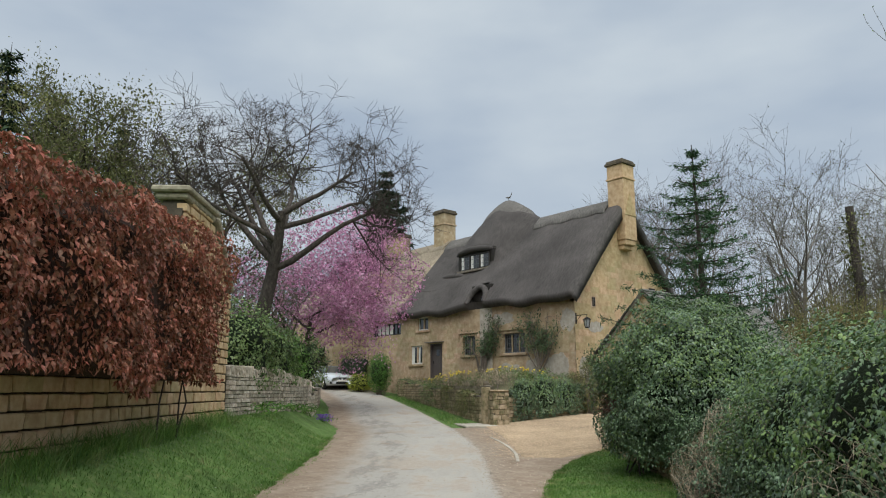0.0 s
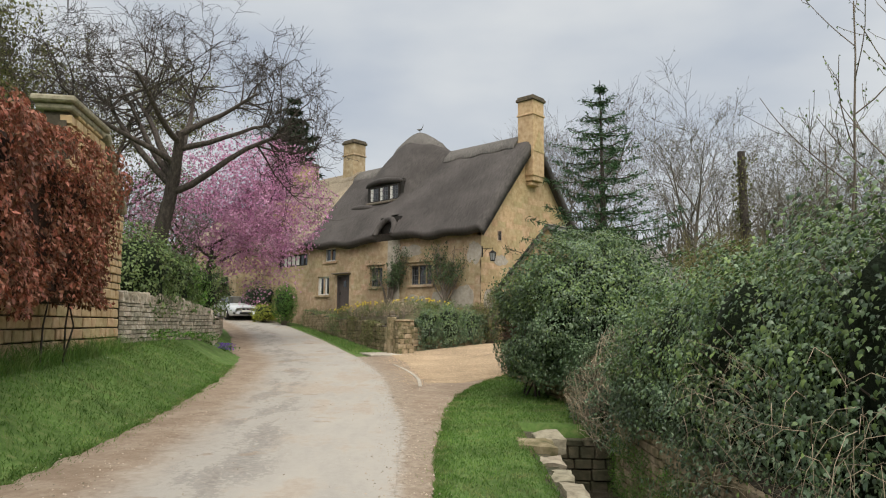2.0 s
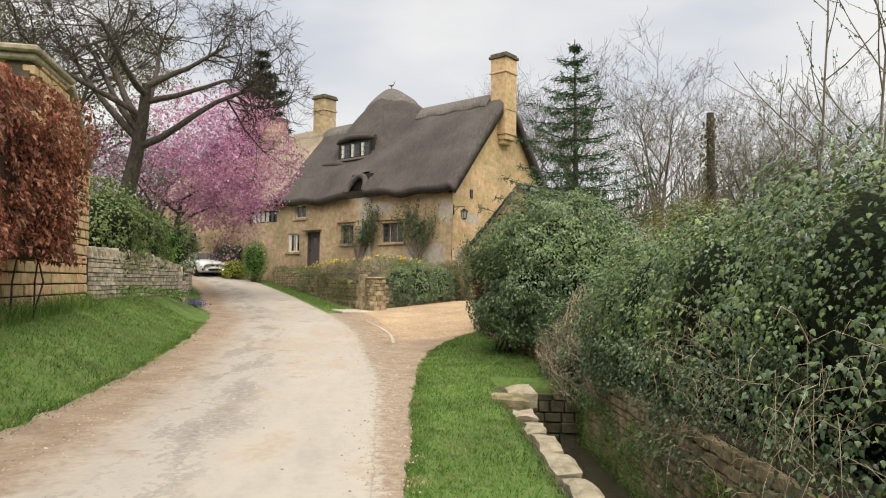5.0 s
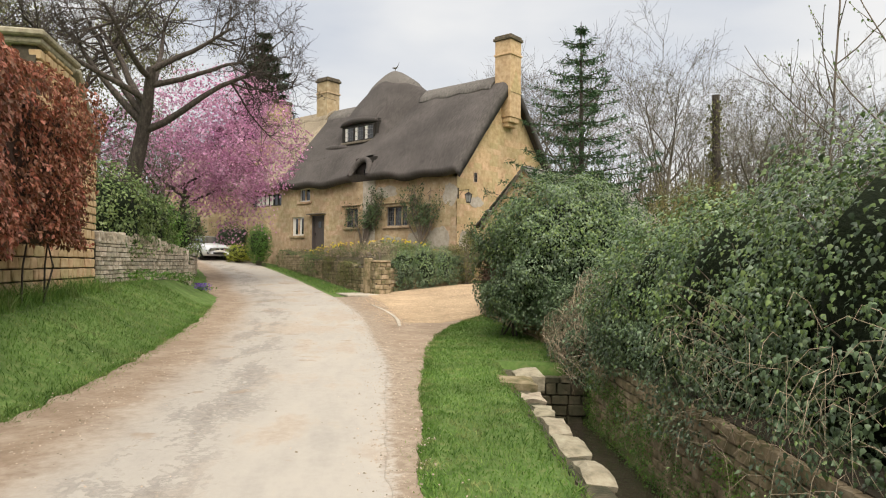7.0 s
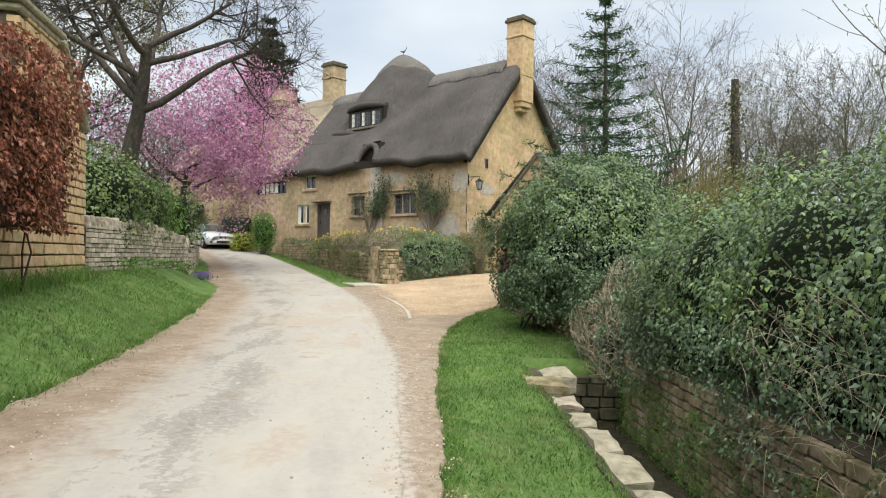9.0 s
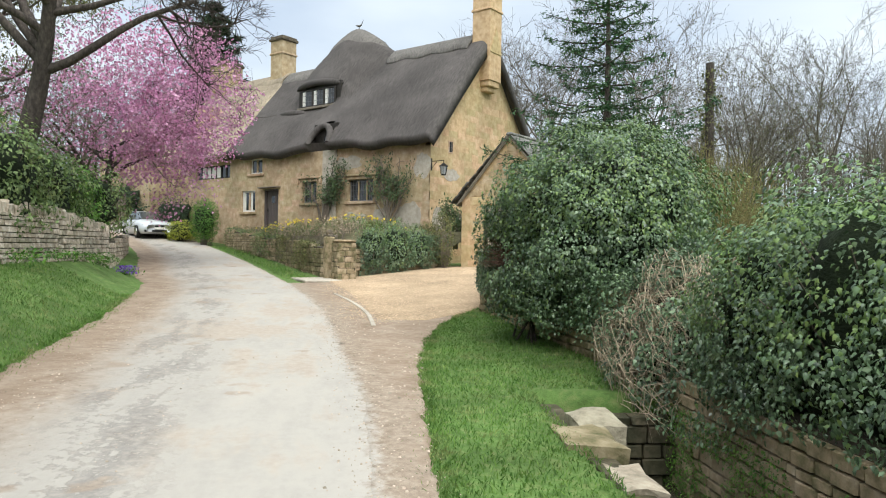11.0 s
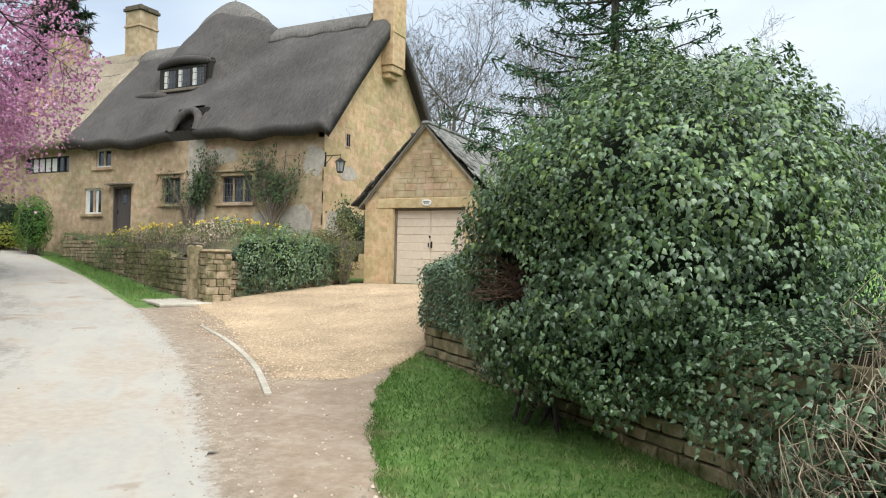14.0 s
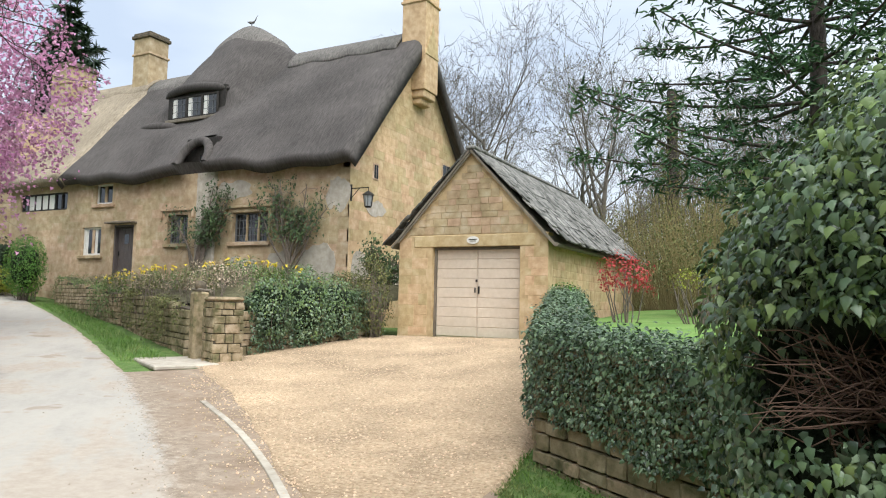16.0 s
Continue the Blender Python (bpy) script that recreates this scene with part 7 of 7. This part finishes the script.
for sx in (-1, 1):
    g = boxes((2.04, 2.14, sx * 0.14 - 0.1, sx * 0.14 + 0.1, 0.46, 0.64), bevel=0.03)
    part("grille", g, BLACK_PLASTIC, car, "black kidney-shaped grille half")
    part("headlight", boxes((1.86, 2.02, sx * 0.64 - 0.14, sx * 0.64 + 0.14, 0.6, 0.72), bevel=0.05), glass("lamp_lens", (0.5, 0.52, 0.55)), car, "clear headlight")
    part("mirror", boxes((0.2, 0.36, sx * 0.98 - 0.09, sx * 0.98 + 0.09, 0.93, 1.06), bevel=0.04), CAR_PAINT, car)
    part("air_intake", boxes((2.0, 2.1, sx * 0.58 - 0.15, sx * 0.58 + 0.15, 0.28, 0.42), bevel=0.03), BLACK_PLASTIC, car)
    for wx in (1.3, -1.25):
        wh = part("wheel", cyl(bmesh.new(), (wx, sx * 0.72, 0.31), (wx, sx * 0.93, 0.31), 0.32, n=24), RUBBER, car)
        part("rim", cyl(bmesh.new(), (wx, sx * 0.9, 0.31), (wx, sx * 0.945, 0.31), 0.21, 0.19, n=18), CHROME, wh)
part("lower_intake", boxes((2.06, 2.13, -0.4, 0.4, 0.28, 0.42), bevel=0.03), BLACK_PLASTIC, car)
part("number_plate", boxes((2.12, 2.15, -0.26, 0.26, 0.43, 0.53)), WHITE_PAINT, car)

# ---- single stones, last ----
rs = random.Random(5)
lay(front, Matrix.Translation((HX, 0, 0)), courses(GX - HX - 0.25, 0.9, 4.9, rs, (0.2, 0.3), (0.4, 0.85), [(a - HX - 0.15, b - HX + 0.15, c - 0.15, d + 0.12) for a, b, c, d in FRONT] + [(9.2, 10.1, 1.5, 4.95)])[::-1], PALE_STONE, 0.1, 0.003, rs, 0.005, "stone_block", 300, True)
lay(front, Matrix.Translation((GX - 0.4, 0, 0)), [(0.2, 0.5 + i * 0.36, 0.4 if i % 2 else 0.3, 0.36) for i in range(12)], PALE_STONE, 0.12, 0.006, rs, 0.005, "quoin", 300, True)
GM = Matrix.Translation((GX, 0, 0)) @ Matrix.Rotation(math.pi / 2, 4, "Z")
lay(gable, GM, courses(DEPTH_Y, 0.3, 9.0, rs, (0.24, 0.34), (0.4, 0.85), [(a - 0.04, b + 0.04, c - 0.04, d + 0.04) for a, b, c, d in GWINS] + [(3.3, 4.3, 7.3, 9.8)], top=lambda y: gable_top(y) - 0.05), GOLD_STONE, 0.1, 0.004, rs, 0.005, "stone_block", 300, True)
GF = Matrix.Translation((GA0, GY, 0))
lay(gfront, GF, courses(GA1 - GA0, -0.2, 2.4, rs, (0.15, 0.3), (0.25, 0.5), [(3.0 - GA0, 5.48 - GA0, -1, 2.12), (2.6 - GA0, 5.74 - GA0, 2.1, 2.42)]), GOLD_STONE, 0.1, 0.005, rs, 0.006, "stone_block", 300, True)
lay(ggable, GF, courses(GA1 - GA0, 2.42, 4.4, rs, (0.12, 0.2), (0.18, 0.42), top=lambda x: 2.3 + (GAPEX - 2.32) * (1 - abs(x - (GA1 - GA0) / 2) / ((GA1 - GA0) / 2))), PALE_STONE, 0.1, 0.01, rs, 0.01, "stone_block", 300, True)
lay(gside, Matrix.Translation((GA1, GY + 0.35, 0)) @ Matrix.Rotation(math.pi / 2, 4, "Z"), courses(GB - GY - 0.4, 0.0, 2.15, rs, (0.18, 0.28), (0.3, 0.6)), GOLD_STONE, 0.1, 0.01, rs, 0.01, "stone_block")
# roof tiles of the garage: the sunlit slope tile by tile
tm = stone_set(TILE)[0].copy()
L_ = (gmid - GA0 + 0.25) / math.cos(slope)
tiles = []
for side in (1, -1):
    k = 0
    z_ = 0.0
    while z_ < L_ - 0.05:
        hh = 0.15 + 0.09 * z_ / L_
        y_ = GY - 0.07 - (0.03 if k % 2 else 0)
        while y_ < GB + 0.1:
            w_ = rs.uniform(0.2, 0.34)
            tiles.append((side, z_, hh, y_, w_))
            y_ += w_
        z_ += hh
        k += 1
near = [t for t in tiles if t[0] > 0 and t[3] < 3.4][:300]
rest = [t for t in tiles if t not in near]
cvt = np.array([v_.co for v_ in STONE_MESHES[1].vertices])
fct = [tuple(p_.vertices) for p_ in STONE_MESHES[1].polygons]
vs, fs = [], []


def tile_pose(side, z_, hh, y_, w_):
    m = Matrix.Translation((gmid, y_ + w_ / 2, GAPEX + 0.05)) @ Matrix.Rotation(0 if side > 0 else math.pi, 4, "Z") @ Matrix.Rotation(slope - 0.06 + rs.uniform(-0.012, 0.012), 4, "Y")
    return m @ Matrix.Translation((z_ + hh / 2, 0, 0.012)) @ Matrix.Diagonal((hh * 1.5, w_ - 0.008, 0.03, 1))


roof_tiles = part("tile_slope", boxes((gmid + 0.02, gmid + 0.06, GY, GB, GAPEX - 0.06, GAPEX - 0.02)), TILE_REST, garage)
for t in near:
    o = new("tile", rs.choice(stone_set(TILE)))
    o.parent = roof_tiles
    o.matrix_basis = tile_pose(*t)
for t in rest:
    m = np.array(tile_pose(*t))
    b0 = len(vs) * len(cvt)
    vs.append(cvt @ m[:3, :3].T + m[:3, 3])
    fs += [tuple(i + b0 for i in f) for f in fct]
me_ = bpy.data.meshes.new("tiles")
me_.from_pydata(np.concatenate(vs).tolist(), [], fs)
tagged(attach("tiles", me_, TILE_REST, garage), kind="stuff")
face_stones(low1, rs, 220)
face_stones(low2, rs, 260)
face_stones(low0, rs, 0)
face_stones(tall, rs, 220, 0.026)
for w_ in (gw1, gw2, gw3, iw1, iw2):
    face_stones(w_, rs, 90)
face_stones(bank, rs, 150)
face_stones(near_bank, rs, 60)
face_stones(head, rs, 60)
for k in range(4):
    lay(pp, Matrix.Rotation(k * math.pi / 2, 4, "Z") @ Matrix.Translation((-0.28, -0.28, 0)), courses(0.56, -0.5, 0.74, rs, (0.1, 0.2), (0.15, 0.34)), MOSS_STONE, 0.16, 0.012, rs, 0.016)
